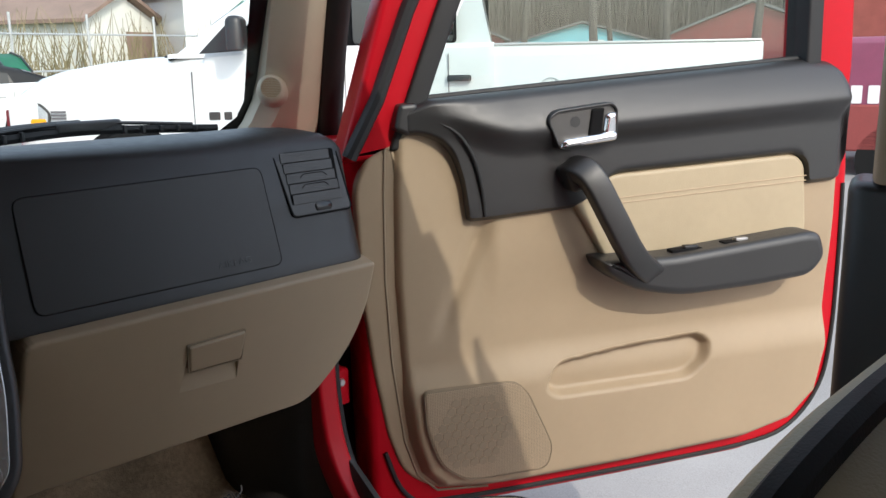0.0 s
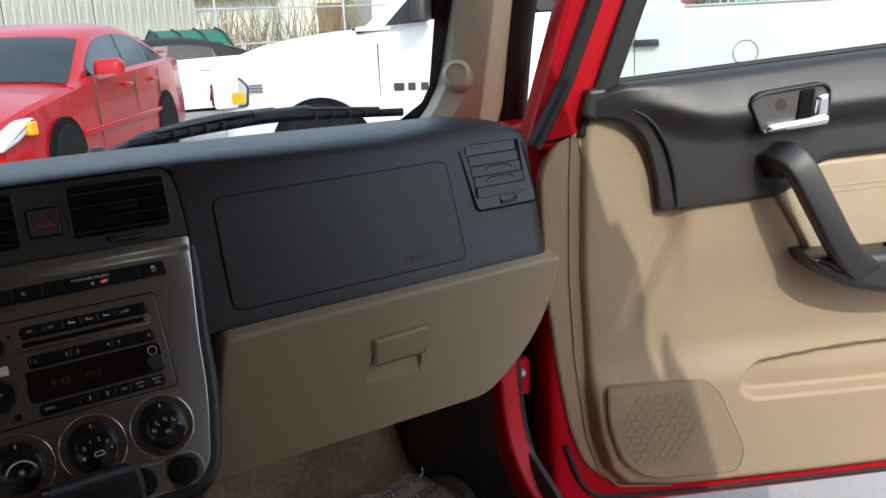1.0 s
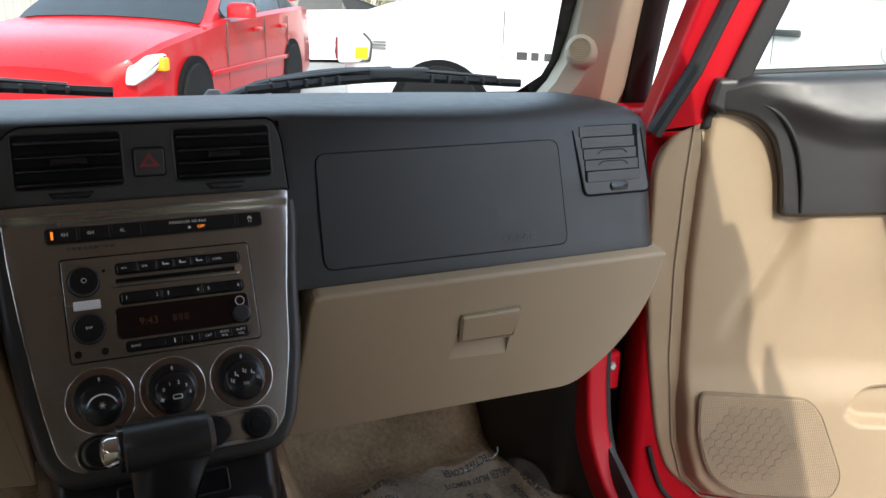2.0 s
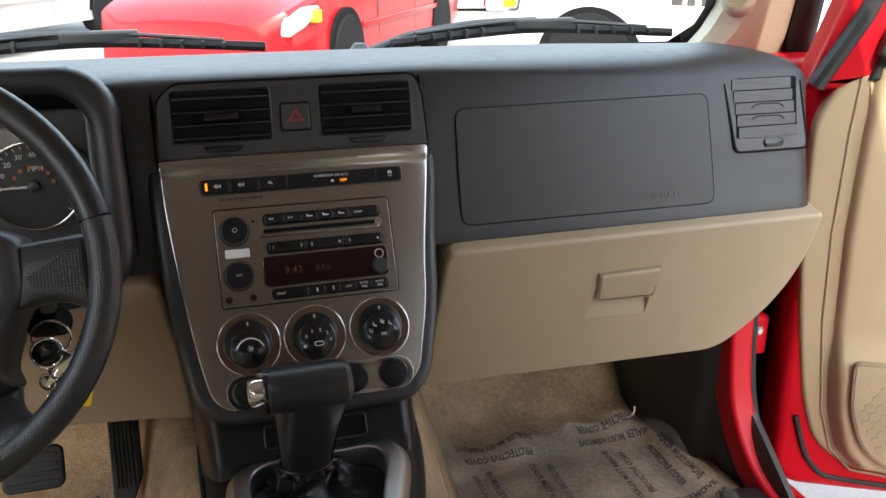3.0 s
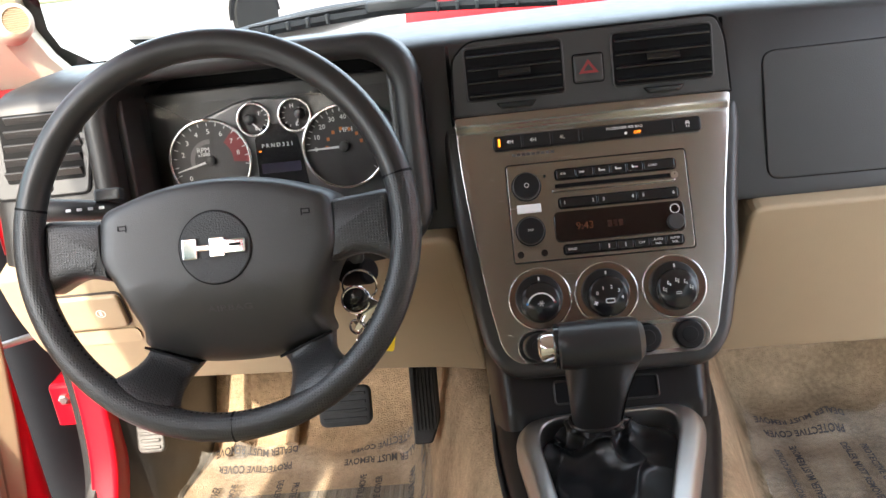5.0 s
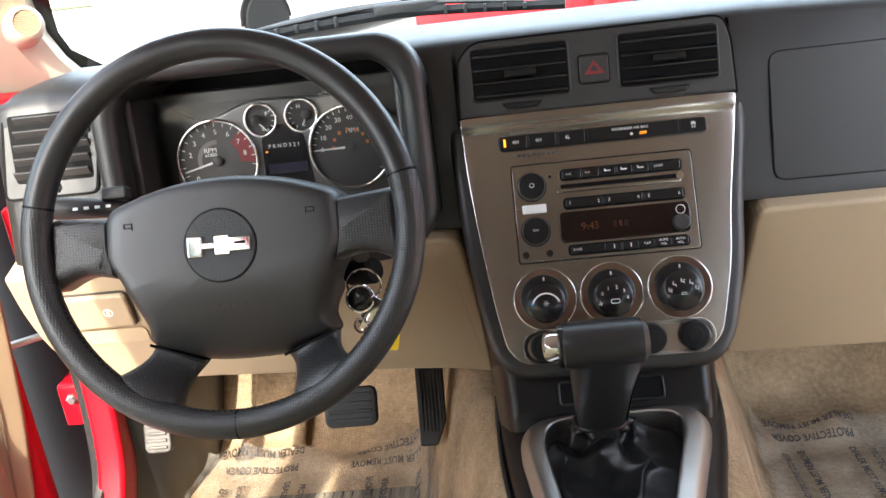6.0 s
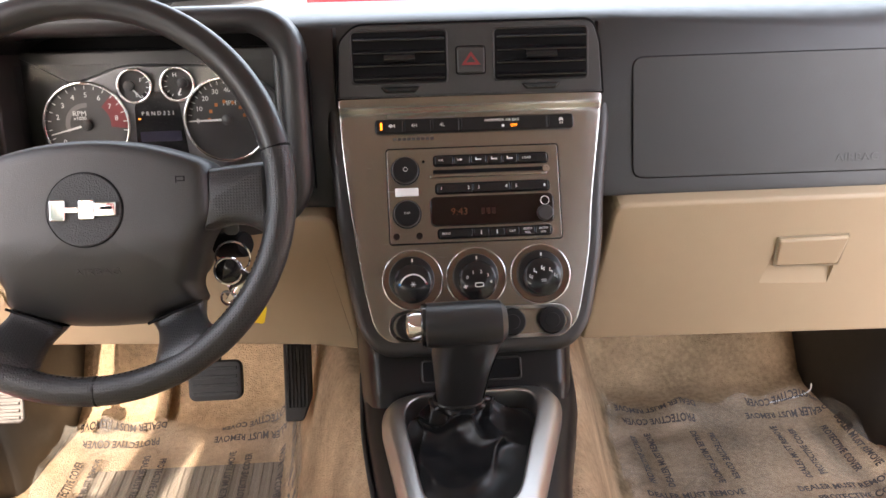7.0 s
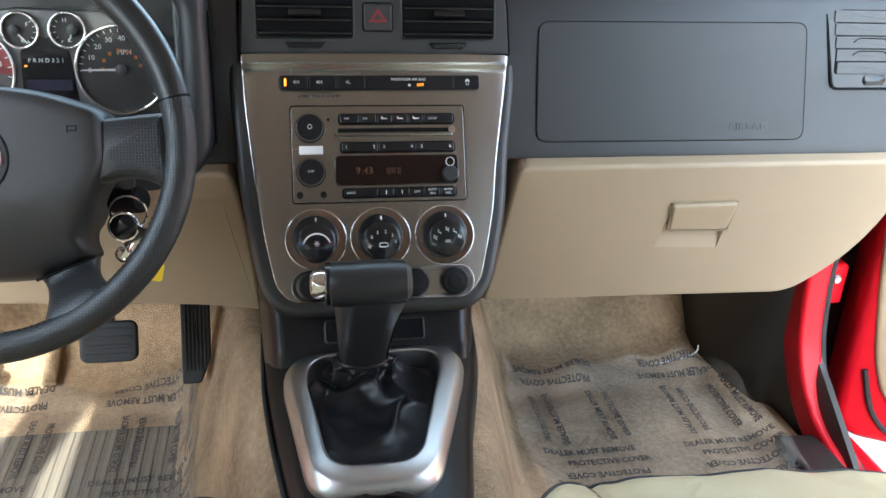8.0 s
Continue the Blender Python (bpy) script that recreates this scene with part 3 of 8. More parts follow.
def dash_row(x):
    """The dashboard's cross-section at x; the ends are rounded over."""
    ax = abs(x)
    out = []
    top = 9.0
    if ax > 0.648:
        k = min(1.0, (ax - 0.648) / 0.0655)
        top = 1.252 + 0.082 * math.sqrt(max(0.0, 1 - k * k))
    mid = 1 - 0.5 * max(0.0, min(1.0, (ax - 0.165) / 0.30))
    for y, z in PROFILE:
        by, bz = BROW.get(y, (y, z))
        y, z = y + (by - y) * mid, z + (bz - z) * mid
        bend = 0.10 * max(0.0, ax / 0.72) ** 4 if y > 0.3 else 0.0
        back = 0.05 * max(0.0, (ax - 0.685) / 0.03) ** 2 if y < 0.1 else 0.0
        if ax < 0.150 and y < 0.03:  # set back behind the steel panel
            y += 0.020
        if -0.531 < x < -0.205 and (z < 1.32 or -0.492 < x < -0.243):  # open behind the instrument hood
            z = 1.322 if 1.19 < z < 1.30 and y < 0.1 else z
            y = max(y, 0.17)
        out.append(Vector((x, y - bend + back, min(z, top - (1.334 - z) * 0.25 if z > 1.2 else z))))
    return out


ends = [0.30, 0.36, 0.42, 0.48, 0.54, 0.58, 0.62, 0.64, 0.655, 0.67, 0.682, 0.694, 0.703, 0.709, 0.713]
xs = sorted({-x for x in ends} | {-0.532, -0.530, -0.51, -0.493, -0.491, -0.45, -0.40, -0.33, -0.27, -0.244, -0.242, -0.22, -0.206, -0.204}) + [-0.20, -0.165, -0.152, -0.148, -0.08, 0.0, 0.08, 0.148, 0.152, 0.165, 0.20, 0.235, 0.25] + ends
bm = bmesh.new()
skin(bm, [dash_row(x) for x in xs])
part("top_pad", bm, BLACK_PAD, dash, "black padded dashboard top", sharp=50)

# airbag cover: a low plate in a narrow groove
cover_line = fillet([(0.192, 0.164), (0.193, 0.022), (0.546, 0.021), (0.538, 0.166)], 0.015, 6)
FLUSH = basis((0, -0.0022, 1.13), (1, 0, 0), (0, 0.2228, 0.9749))
part("airbag_groove", collar(cover_line, offset(cover_line, 0.0008), -0.006, 0.0005, at=FLUSH), DARK, dash)
cover = part("airbag_cover", prism(offset(cover_line, 0.0011), -0.006, 0.0008, 0.0005, 2, at=FLUSH), BLACK_PAD, dash, "black passenger airbag cover")
text("AIRBAG", 0.0135, 0.468, 0.038, 0.0014, EMBOSS, cover, FLUSH, wide=1.15)

# end vents
VF = basis((0, -0.0012, 1.137), (1, 0, 0), (0, 0.2335, 0.9724))


def end_vent(s):
    """A closed louvred vent at the end of the dashboard, with its surround and thumb wheel."""
    fx = lambda x: s * x  # noqa: E731
    surround = fillet([(fx(0.563), 0.178), (fx(0.580), 0.079), (fx(0.690), 0.079), (fx(0.678), 0.178)], 0.008, 4)
    if area(surround) < 0:
        surround = surround[::-1]
    vent = part("end_vent", prism(surround, -0.03, 0.0012, 0.0008, at=VF), BLACK, dash, "black louvred side air vent")
    part("vent_groove", collar(offset(surround, -0.0025), surround, -0.02, 0.0014, at=VF), DARK, vent)
    # flat near-black plate: the shade behind the slats as colour
    part("vent_shade", prism(rrect(0.094, 0.079, 0.004, fx(0.627), 0.1355), -0.001, 0.0016, at=VF), DARK, vent)
    for k in range(5):
        y = 0.1035 + k * 0.0158
        x0, x1 = 0.583 - 0.0022 * k, 0.674 - 0.0022 * k
        flat = s > 0  # shut on the passenger's side
        tilt = VF @ Matrix.Translation((0, y, 0.0010 if flat else 0.0018)) @ Matrix.Rotation(radians(2 if flat else 38), 4, "X")
        part("slat", block(min(fx(x0), fx(x1)), max(fx(x0), fx(x1)), -0.0074, 0.0074, -0.001, 0.0016, 0.0006, at=tilt), BLACK, vent)
    for yt in ((0.1192, 0.1350) if s > 0 else (0.137,)):
        notch = fillet([(fx(0.603), yt), (fx(0.610), yt + 0.0052), (fx(0.646), yt + 0.0052), (fx(0.653), yt)], [0, 0.003, 0.003, 0], 3)
        part("vent_tab", tube([VF @ Vector((x, y, 0.0026)) for x, y in notch], 0.0008, 5), DARK, vent)
    part("thumb_wheel", spin([(0.0, -0.016), (0.011, -0.016), (0.0125, -0.013), (0.0125, 0.013), (0.011, 0.016), (0, 0.016)], 24, at=VF @ Matrix.Translation((fx(0.637), 0.0885, -0.0095)) @ Matrix.Rotation(radians(90), 4, "Y")), BLACK_GLOSS, vent, "ribbed black thumb wheel")
    bm = bmesh.new()
    for k in range(13):
        x = 0.565 + 0.0085 * k
        y0 = 0.115 + 0.003 * (k % 2)
        block(min(fx(x), fx(x + 0.0042)), max(fx(x), fx(x + 0.0042)), y0, y0 + 0.055 - 0.0015 * k, 1.3235 - 0.00035 * max(0, k - 4) ** 2, 1.3285 - 0.00035 * max(0, k - 4) ** 2, 0.0008, bm)
    part("defrost_grille", bm, DARK, vent, "ridged side window defroster outlet")


end_vent(1)
end_vent(-1)

# centre pod: black surround of vents, radio and climate panel
pod_line = fillet([(-0.164, 0.052), (0.166, 0.052), (0.165, 0.02), (0.153, -0.062), (0.148, -0.125), (0.129, -0.208), (0.104, -0.238), (-0.112, -0.238), (-0.137, -0.208), (-0.149, -0.145), (-0.158, -0.065), (-0.163, 0.02)],
                  [0.01, 0.01, 0.03, 0.03, 0.03, 0.03, 0.025, 0.025, 0.03, 0.03, 0.03, 0.03], 5)
part("centre_surround", prism(pod_line, -0.17, -0.0020, 0.009, 5, at=STACK), BLACK, dash, "black centre console surround")
VENT = FACE @ Matrix.Translation((0, 0, -0.0012))
seam = fillet([(-0.151, 0.1245), (0.158, 0.1245), (0.154, 0.185), (0.145, 0.2105), (-0.128, 0.2095), (-0.147, 0.190)], [0.002, 0.002, 0.01, 0.022, 0.022, 0.008], 5)
seam = seam if area(seam) > 0 else seam[::-1]
part("seam", collar(seam, offset(seam, 0.0022), -0.022, 0.0006, at=VENT), DARK, dash)
vents = part("vent_panel", prism(offset(seam, 0.0024), -0.022, 0.0012, 0.001, at=VENT), BLACK, dash, "black centre vent panel")
for x0, x1 in ((-0.131, -0.0245), (0.0312, 0.1375)):
    w, cx = x1 - x0, (x0 + x1) / 2
    box = part("centre_vent", collar(rrect(w + 0.004, 0.060, 0.005, cx, 0.1715), rrect(w, 0.056, 0.004, cx, 0.1715), 0.0, 0.0026, 0.001, at=VENT), BLACK, vents, "black louvred centre air vent")
    # no hollow here; a near-black plate gives the shade between the slats
    part("vent_shade", prism(rrect(w, 0.056, 0.003, cx, 0.1715), 0.0, 0.0016, at=VENT), DARK, vents)
    for k in range(4):
        tilt = VENT @ Matrix.Translation((cx, 0.1505 + 0.0142 * k, 0.003)) @ Matrix.Rotation(radians(-62), 4, "X")
        part("slat", block(-w / 2 + 0.002, w / 2 - 0.002, -0.0062, 0.0062, -0.0009, 0.0009, 0.0006, at=tilt), BLACK_GLOSS, vents)
    tilt = VENT @ Matrix.Translation((cx, 0.1715, 0.006)) @ Matrix.Rotation(radians(-40), 4, "X")
    part("vent_slider", block(-0.018, 0.018, -0.006, 0.006, -0.001, 0.003, 0.001, at=tilt), BLACK_GLOSS, vents)
    tab_x = -0.078 if cx < 0 else 0.084
    part("vent_tab", prism(fillet([(tab_x - 0.023, 0.1385), (tab_x + 0.023, 0.1385), (tab_x + 0.017, 0.1315), (tab_x - 0.017, 0.1315)], 0.002), 0.001, 0.0055, 0.002, at=VENT), BLACK_GLOSS, vents)
hazard = part("hazard_button", prism(rrect(0.0315, 0.0295, 0.003, 0.0035, 0.166), 0.0, 0.005, 0.0015, at=VENT), BLACK, vents, "square black hazard warning button")
part("hazard_groove", collar(rrect(0.0345, 0.0325, 0.004, 0.0035, 0.166), rrect(0.0318, 0.0298, 0.003, 0.0035, 0.166), 0.0, 0.0016, at=VENT), DARK, vents)
tri = [(-0.0075, 0.1605), (0.0145, 0.1605), (0.0035, 0.1755)]
part("warning_triangle", collar(tri, offset(tri, 0.0028), 0.0049, 0.0054, at=VENT), HAZARD_MARK, hazard, "red outlined triangle")

# brushed steel panel
panel_line = fillet([(-0.1490, 0.0565), (-0.1470, 0.004), (-0.1400, -0.069), (-0.1310, -0.145), (-0.1190, -0.205), (-0.1020, -0.2215), (0.0900, -0.2245), (0.1120, -0.207), (0.1310, -0.125), (0.1360, -0.07), (0.1530, 0.033), (0.1550, 0.0565)],
                    [0.003, 0.02, 0.03, 0.03, 0.02, 0.02, 0.02, 0.02, 0.03, 0.03, 0.02, 0.003], 5)
panel_line = panel_line if area(panel_line) > 0 else panel_line[::-1]


def sheet_z(x, y):
    """The sheet bows gently from side to side and coves forward to a lip along its top."""
    z = 0.0037 - 0.0020 * (x / 0.15) ** 2 - 0.0026 * (abs(x) / 0.152) ** 9
    return z + 0.0023 * (1 + math.tanh((y - 0.0425) / 0.0042))


def span(line, y):
    """The least and greatest x of an outline at height y."""
    xs_ = [x0 + (x1 - x0) * (y - y0) / (y1 - y0) for (x0, y0), (x1, y1) in zip(line, line[1:] + line[:1]) if (y0 - y) * (y1 - y) <= 0 and abs(y1 - y0) > 1e-9]
    return min(xs_), max(xs_)


levels = sorted([0.0564 - 0.0006 * k for k in range(42)] + [0.030 - 0.004 * k for k in range(60)] + [-0.2100 - 0.001 * k for k in range(13)])
bm = bmesh.new()
rows = []
for y in levels:
    a, b = span(panel_line, y)
    low_edge = 0.0012 * max(0.0, 1 - (y + 0.2245) / 0.004) ** 2
    line = [STACK @ Vector((a, y, -0.018))]
    for k in range(61):
        q = k / 60
        q = 0.5 - 0.5 * math.cos(math.pi * q)
        x = a + (b - a) * q
        turned = 0.0002 * max(0.0, 1 - min(x - a, b - x) / 0.0012) ** 2
        line.append(STACK @ Vector((x, y, sheet_z(x, y) - turned - low_edge)))
    rows.append(line + [STACK @ Vector((b, y, -0.018))])
rows = [[v + STACK.to_3x3() @ Vector((0, 0, -0.02)) for v in rows[0]]] + rows + [[v + STACK.to_3x3() @ Vector((0, 0, -0.02)) for v in rows[-1]]]
skin(bm, rows, close=False, cap0=False, cap1=False)
panel = part("steel_panel", bm, STEEL, dash, "brushed stainless steel centre panel", sharp=60)
part("lip_line", collar(rrect(0.078, 0.0072, 0.0008, -0.056, -0.0085 + 0.0455, 2), rrect(0.0768, 0.006, 0.0006, -0.056, -0.0085 + 0.0455, 2), 0.003, 0.0040, at=STACK), GREY_MARK, panel)

strip = part("switch_strip", prism(rrect(0.229, 0.0172, 0.005, 0.0056, 0.0238), 0.002, 0.0075, 0.0025, at=STACK), CONSOLE_BLACK, panel, "long black drive mode switch strip")
for k, (x0, x1) in enumerate(((-0.108, -0.0765), (-0.0755, -0.0445), (-0.0435, -0.0125), (-0.0105, 0.0895), (0.0905, 0.1192))):
    part("switch", prism(rrect(x1 - x0 - 0.001, 0.0155, 0.002, (x0 + x1) / 2, 0.0238), 0.006, 0.0085, 0.001, at=STACK), CONSOLE_BLACK, strip)
part("mode_lamp", prism(rrect(0.0024, 0.0085, 0.0006, -0.1015, 0.0238), 0.008, 0.0089, at=STACK), AMBER, strip, "lit amber bar")
text("4H", 0.0060, -0.0895, 0.0238, 0.0087, MARK, strip, STACK)
text("4H", 0.0058, -0.0640, 0.0238, 0.0087, MARK, strip, STACK)
text("4L", 0.0058, -0.0320, 0.0238, 0.0087, MARK, strip, STACK)
text("PASSENGER AIR BAG", 0.0043, 0.0365, 0.0270, 0.0087, MARK, strip, STACK)
text("OFF", 0.0046, 0.0500, 0.0205, 0.0087, AMBER, strip, STACK)
part("belt_sign", prism(circle(0.0016, 0.0375, 0.0205, 10), 0.008, 0.0089, at=STACK), MARK, strip)
bm = bmesh.new()
for dx, dy, w, h in ((0, 0.0032, 0.0036, 0.0010), (0, 0.0016, 0.0050, 0.0014), (-0.0018, 0.0004, 0.0010, 0.0012), (0.0018, 0.0004, 0.0010, 0.0012), (-0.0012, -0.0022, 0.0008, 0.0026), (0.0012, -0.0022, 0.0008, 0.0026)):
    prism(rrect(w, h, 0.0003, 0.1048 + dx, 0.0238 + dy, 2), 0.008, 0.0089, bm=bm, at=STACK)
part("stability_sign", bm, MARK, strip)
bm = bmesh.new()
for k in range(9):
    prism(rrect(0.0042, 0.0030, 0.0003, -0.0865 + 0.0053 * k, 0.0095, 2), 0.003, 0.0039, bm=bm, at=STACK)
part("caption_bars", bm, DARK_MARK, panel)

# radio
radio = part("radio", prism(rrect(0.1955, 0.1075, 0.003, 0.0012, -0.0565), 0.001, 0.0046, 0.0004, at=STACK), STEEL, dash, "brushed metal car radio with a dark display")
part("radio_gap", collar(rrect(0.1985, 0.1105, 0.004, 0.0012, -0.0565), rrect(0.1960, 0.1080, 0.003, 0.0012, -0.0565), 0.001, 0.0040, at=STACK), DARK, radio)


def radio_key(x0, x1, y0, y1, z=0.0085):
    return part("key", prism(rrect(x1 - x0, y1 - y0, 0.0016, (x0 + x1) / 2, (y0 + y1) / 2, 3), 0.004, z, 0.001, at=STACK), BLACK_GLOSS, radio)


def row(y0, y1, xs_):
    tray = part("key_tray", prism(rrect(xs_[-1] - xs_[0] + 0.003, y1 - y0 + 0.003, 0.004, (xs_[0] + xs_[-1]) / 2, (y0 + y1) / 2), 0.004, 0.0064, 0.0006, at=STACK), DARK, radio)
    for a, b in zip(xs_, xs_[1:]):
        radio_key(a + 0.0004, b - 0.0004, y0, y1)
    return tray


row(-0.0225, -0.0125, [-0.043, -0.021, -0.0015, -0.0 + 0.0165, 0.0345, 0.0525, 0.0865])
row(-0.0545, -0.0445, [-0.042, -0.0005, 0.0425, 0.0865])
row(-0.1055, -0.0965, [-0.0415, -0.0025, 0.0155, 0.0335, 0.0505, 0.0685, 0.0865])
for w, x, y in (("<<", -0.0355, -0.0175), (">>", -0.0145, -0.0175), ("LOAD", 0.0625, -0.0175), ("1", -0.0365, -0.0495), ("2", -0.0055, -0.0495), ("3", 0.0060, -0.0495), ("4", 0.0375, -0.0495), ("5", 0.0490, -0.0495),
                ("6", 0.0815, -0.0495), ("BAND", -0.033, -0.101), ("CAT", 0.0420, -0.101), ("AUTO", 0.0595, -0.099), ("VOL", 0.0595, -0.1032), ("AUTO", 0.0775, -0.099), ("VOL", 0.0775, -0.1032)):
    small = 0.0036 if w in ("AUTO", "VOL", "LOAD", "CAT", "BAND") else 0.0052
    text(w, small, x, y, 0.0087, MARK, radio, STACK)
for x in (0.0075, 0.0255, 0.0435):
    part("key_print", prism([(x - 0.0036, -0.0181), (x + 0.003, -0.0181), (x + 0.003, -0.0169), (x - 0.0024, -0.0169), (x - 0.0024, -0.0150), (x - 0.0036, -0.0150)], 0.008, 0.0089, at=STACK), MARK, radio)
for x in (0.0065, 0.0245):
    part("key_print", prism(rrect(0.001, 0.0045, 0.0002, x, -0.101, 2), 0.008, 0.0089, at=STACK), MARK, radio)
part("disc_slot", prism(rrect(0.126, 0.0042, 0.0015, 0.018, -0.0300), 0.004, 0.0060, at=STACK), DARK, radio)
part("slot_lip", prism(rrect(0.134, 0.0036, 0.0012, 0.018, -0.0350), 0.004, 0.0088, 0.0012, at=STACK), STEEL, radio, "bright lip below the disc slot")
part("disc_badge", spin([(0.0042, 0.004), (0.0042, 0.0085), (0.002, 0.0085), (0.002, 0.006), (0, 0.006)], 20, at=STACK @ Matrix.Translation((0.0845, -0.0305, 0))), CHROME, radio)
screen = part("display", prism(rrect(0.141, 0.0335, 0.006, 0.0205, -0.0755), 0.004, 0.0075, 0.0012, at=STACK), DISPLAY, radio, "dark smoked display with a dim amber clock")
text("9:43", 0.0115, -0.017, -0.0765, 0.0077, CLOCK, screen, STACK)
bm = bmesh.new()
for k in range(3):
    prism(rrect(0.0045, 0.007, 0.0004, 0.010 + 0.006 * k, -0.0765, 2), 0.0076, 0.0080, bm=bm, at=STACK)
part("dim_bars", bm, mat("unlit_digits", (0.035, 0.012, 0.008), 0.3), screen)
part("tune_knob", spin([(0.0092, 0.006), (0.0090, 0.013), (0.0080, 0.0145), (0, 0.0145)], 28, at=STACK @ Matrix.Translation((0.0800, -0.0815, 0))), BLACK, radio)
ringline = circle(0.0052, 0.0810, -0.0672, 24)
part("headphone_sign", collar(ringline, offset(ringline, 0.0008), 0.0075, 0.0079, at=STACK), MARK, screen)
for y, w in ((-0.0275, ""), (-0.0770, "DISP")):
    kn = part("radio_knob", spin([(0.0165, 0.004), (0.0165, 0.006), (0.0150, 0.0065), (0.0148, 0.015), (0.0138, 0.0170), (0.0, 0.0172)], 36, at=STACK @ Matrix.Translation((-0.0765, y, 0))), CONSOLE_BLACK, radio, "round black radio knob")
    if w:
        text(w, 0.0034, -0.0765, y, 0.0174, MARK, kn, STACK)
    else:
        ringline = circle(0.0026, -0.0765, y, 16)
        part("power_sign", collar(ringline, offset(ringline, 0.0006), 0.0172, 0.0176, at=STACK), MARK, kn)
part("reading_label", prism(rrect(0.0265, 0.0095, 0.001, -0.0757, -0.0520), 0.004, 0.0072, 0.0005, at=STACK), MARK, radio, "small white sticker over a key")
for x in (-0.0895, -0.0635):
    part("stub_button", spin([(0.0038, 0.004), (0.0036, 0.0075), (0, 0.0078)], 16, at=STACK @ Matrix.Translation((x, -0.1020, 0))), BLACK_GLOSS, radio)
part("pin_hole", spin([(0.0016, 0.004), (0.0016, 0.0058), (0, 0.0058)], 10, at=STACK @ Matrix.Translation((-0.0555, -0.0175, 0))), DARK, radio)

# climate knobs
def climate(x, y):
    """A bright ring, a steel funnel, a stepped black knob whose dial sits low on it."""
    f = STACK @ Matrix.Translation((x, y, 0))
    c = part("climate_ring", collar(circle(0.0345, n=48), circle(0.0325, n=48), 0.001, 0.0072, 0.0009, at=f), CHROME, dash, "bright ring round a climate knob")
    part("knob_well", spin([(0.0326, 0.0066), (0.0320, 0.0060), (0.0262, 0.0004), (0.0, 0.0004)], 48, at=f), WELL, c, "dished steel well")
    kn = part("climate_knob", spin([(0.0262, 0.0), (0.0258, 0.0125), (0.0248, 0.0150), (0.0232, 0.0158), (0.0, 0.0158)], 44, at=f @ Matrix.Translation((-0.0012, 0.0008, 0))), CONSOLE_BLACK, c, "large round black climate knob")
    part("knob_dial", spin([(0.0222, 0.014), (0.0220, 0.0225), (0.0208, 0.0255), (0.0190, 0.0266), (0.0, 0.0268)], 44, at=f @ Matrix.Translation((0, -0.0042, 0))), BLACK_GLOSS, kn, "glossy black dial with white marks")
    part("pointer", block(-0.0009, 0.0009, 0.0195, 0.0232, 0.0150, 0.0166, 0.0003, at=f), MARK, kn)
    return f @ Matrix.Translation((0, -0.0048, 0.0270)), kn


f, kn = climate(-0.0735, -0.1515)
bm = bmesh.new()
skin(bm, [[f @ Vector((0.0158 * math.cos(radians(20 + 140 * k / 24)), -0.005 + 0.0158 * math.sin(radians(20 + 140 * k / 24)), 0.0004)), f @ Vector((0.0142 * math.cos(radians(20 + 140 * k / 24)), -0.005 + 0.0142 * math.sin(radians(20 + 140 * k / 24)), 0.0004))] for k in range(25)], close=False, cap0=False, cap1=False)
part("heat_scale", bm, MARK, kn)
part("cold_dot", prism(circle(0.0014, -0.0148, -0.0005, 10), 0, 0.0004, at=f), BLUE_MARK, kn)
part("hot_dot", prism(circle(0.0014, 0.0148, -0.0005, 10), 0, 0.0004, at=f), RED_MARK, kn)
bm = bmesh.new()
for k in range(3):
    block(-0.0034, 0.0034, -0.0003, 0.0003, 0, 0.0004, 0.0001, bm, f @ Matrix.Translation((0, -0.001, 0)) @ Matrix.Rotation(radians(60 * k), 4, "Z"))
part("snow_sign", bm, MARK, kn)
f, kn = climate(-0.0015, -0.1515)
for k, w in enumerate(("0", "1", "2", "3", "4")):
    a = radians(150 - 37 * k)
    text(w, 0.0054, 0.0140 * math.cos(a), -0.002 + 0.0122 * math.sin(a), 0.0003, MARK, kn, f)
part("recirculation_sign", collar(rrect(0.010, 0.005, 0.002, 0.001, -0.0045), rrect(0.0084, 0.0034, 0.0015, 0.001, -0.0045), 0, 0.0004, at=f), MARK, kn)
bm = bmesh.new()
for k in range(4):
    block(0.0002, 0.0024, -0.0005, 0.0005, 0, 0.0004, 0.0001, bm, f @ Matrix.Translation((-0.0145, -0.0060, 0)) @ Matrix.Rotation(radians(90 * k + 20), 4, "Z"))
part("fan_sign", bm, MARK, kn)
f, kn = climate(0.0715, -0.1505)
bm = bmesh.new()
for k in range(5):
    a = radians(165 - 37 * k)
    g = f @ Matrix.Translation((0.0145 * math.cos(a), -0.003 + 0.0120 * math.sin(a), 0))
    block(-0.0018, 0.0010, -0.0004, 0.0003, 0, 0.0004, 0.0001, bm, g)
    block(-0.0020, -0.0013, -0.0004, 0.0021, 0, 0.0004, 0.0001, bm, g)
    block(0.0006, 0.0013, -0.0021, 0.0003, 0, 0.0004, 0.0001, bm, g)
    prism(circle(0.0006, -0.0014, 0.0029, 8), 0, 0.0004, bm=bm, at=g)
    if k % 2 == 0:
        block(-0.0002, 0.0022, 0.0012, 0.0018, 0, 0.0004, 0.0001, bm, g)
for dy in (0.0, 0.0018):
    block(-0.003, 0.003, -0.0048 + dy, -0.0042 + dy, 0, 0.0004, 0.0001, bm, f)
part("airflow_print", bm, MARK, kn)

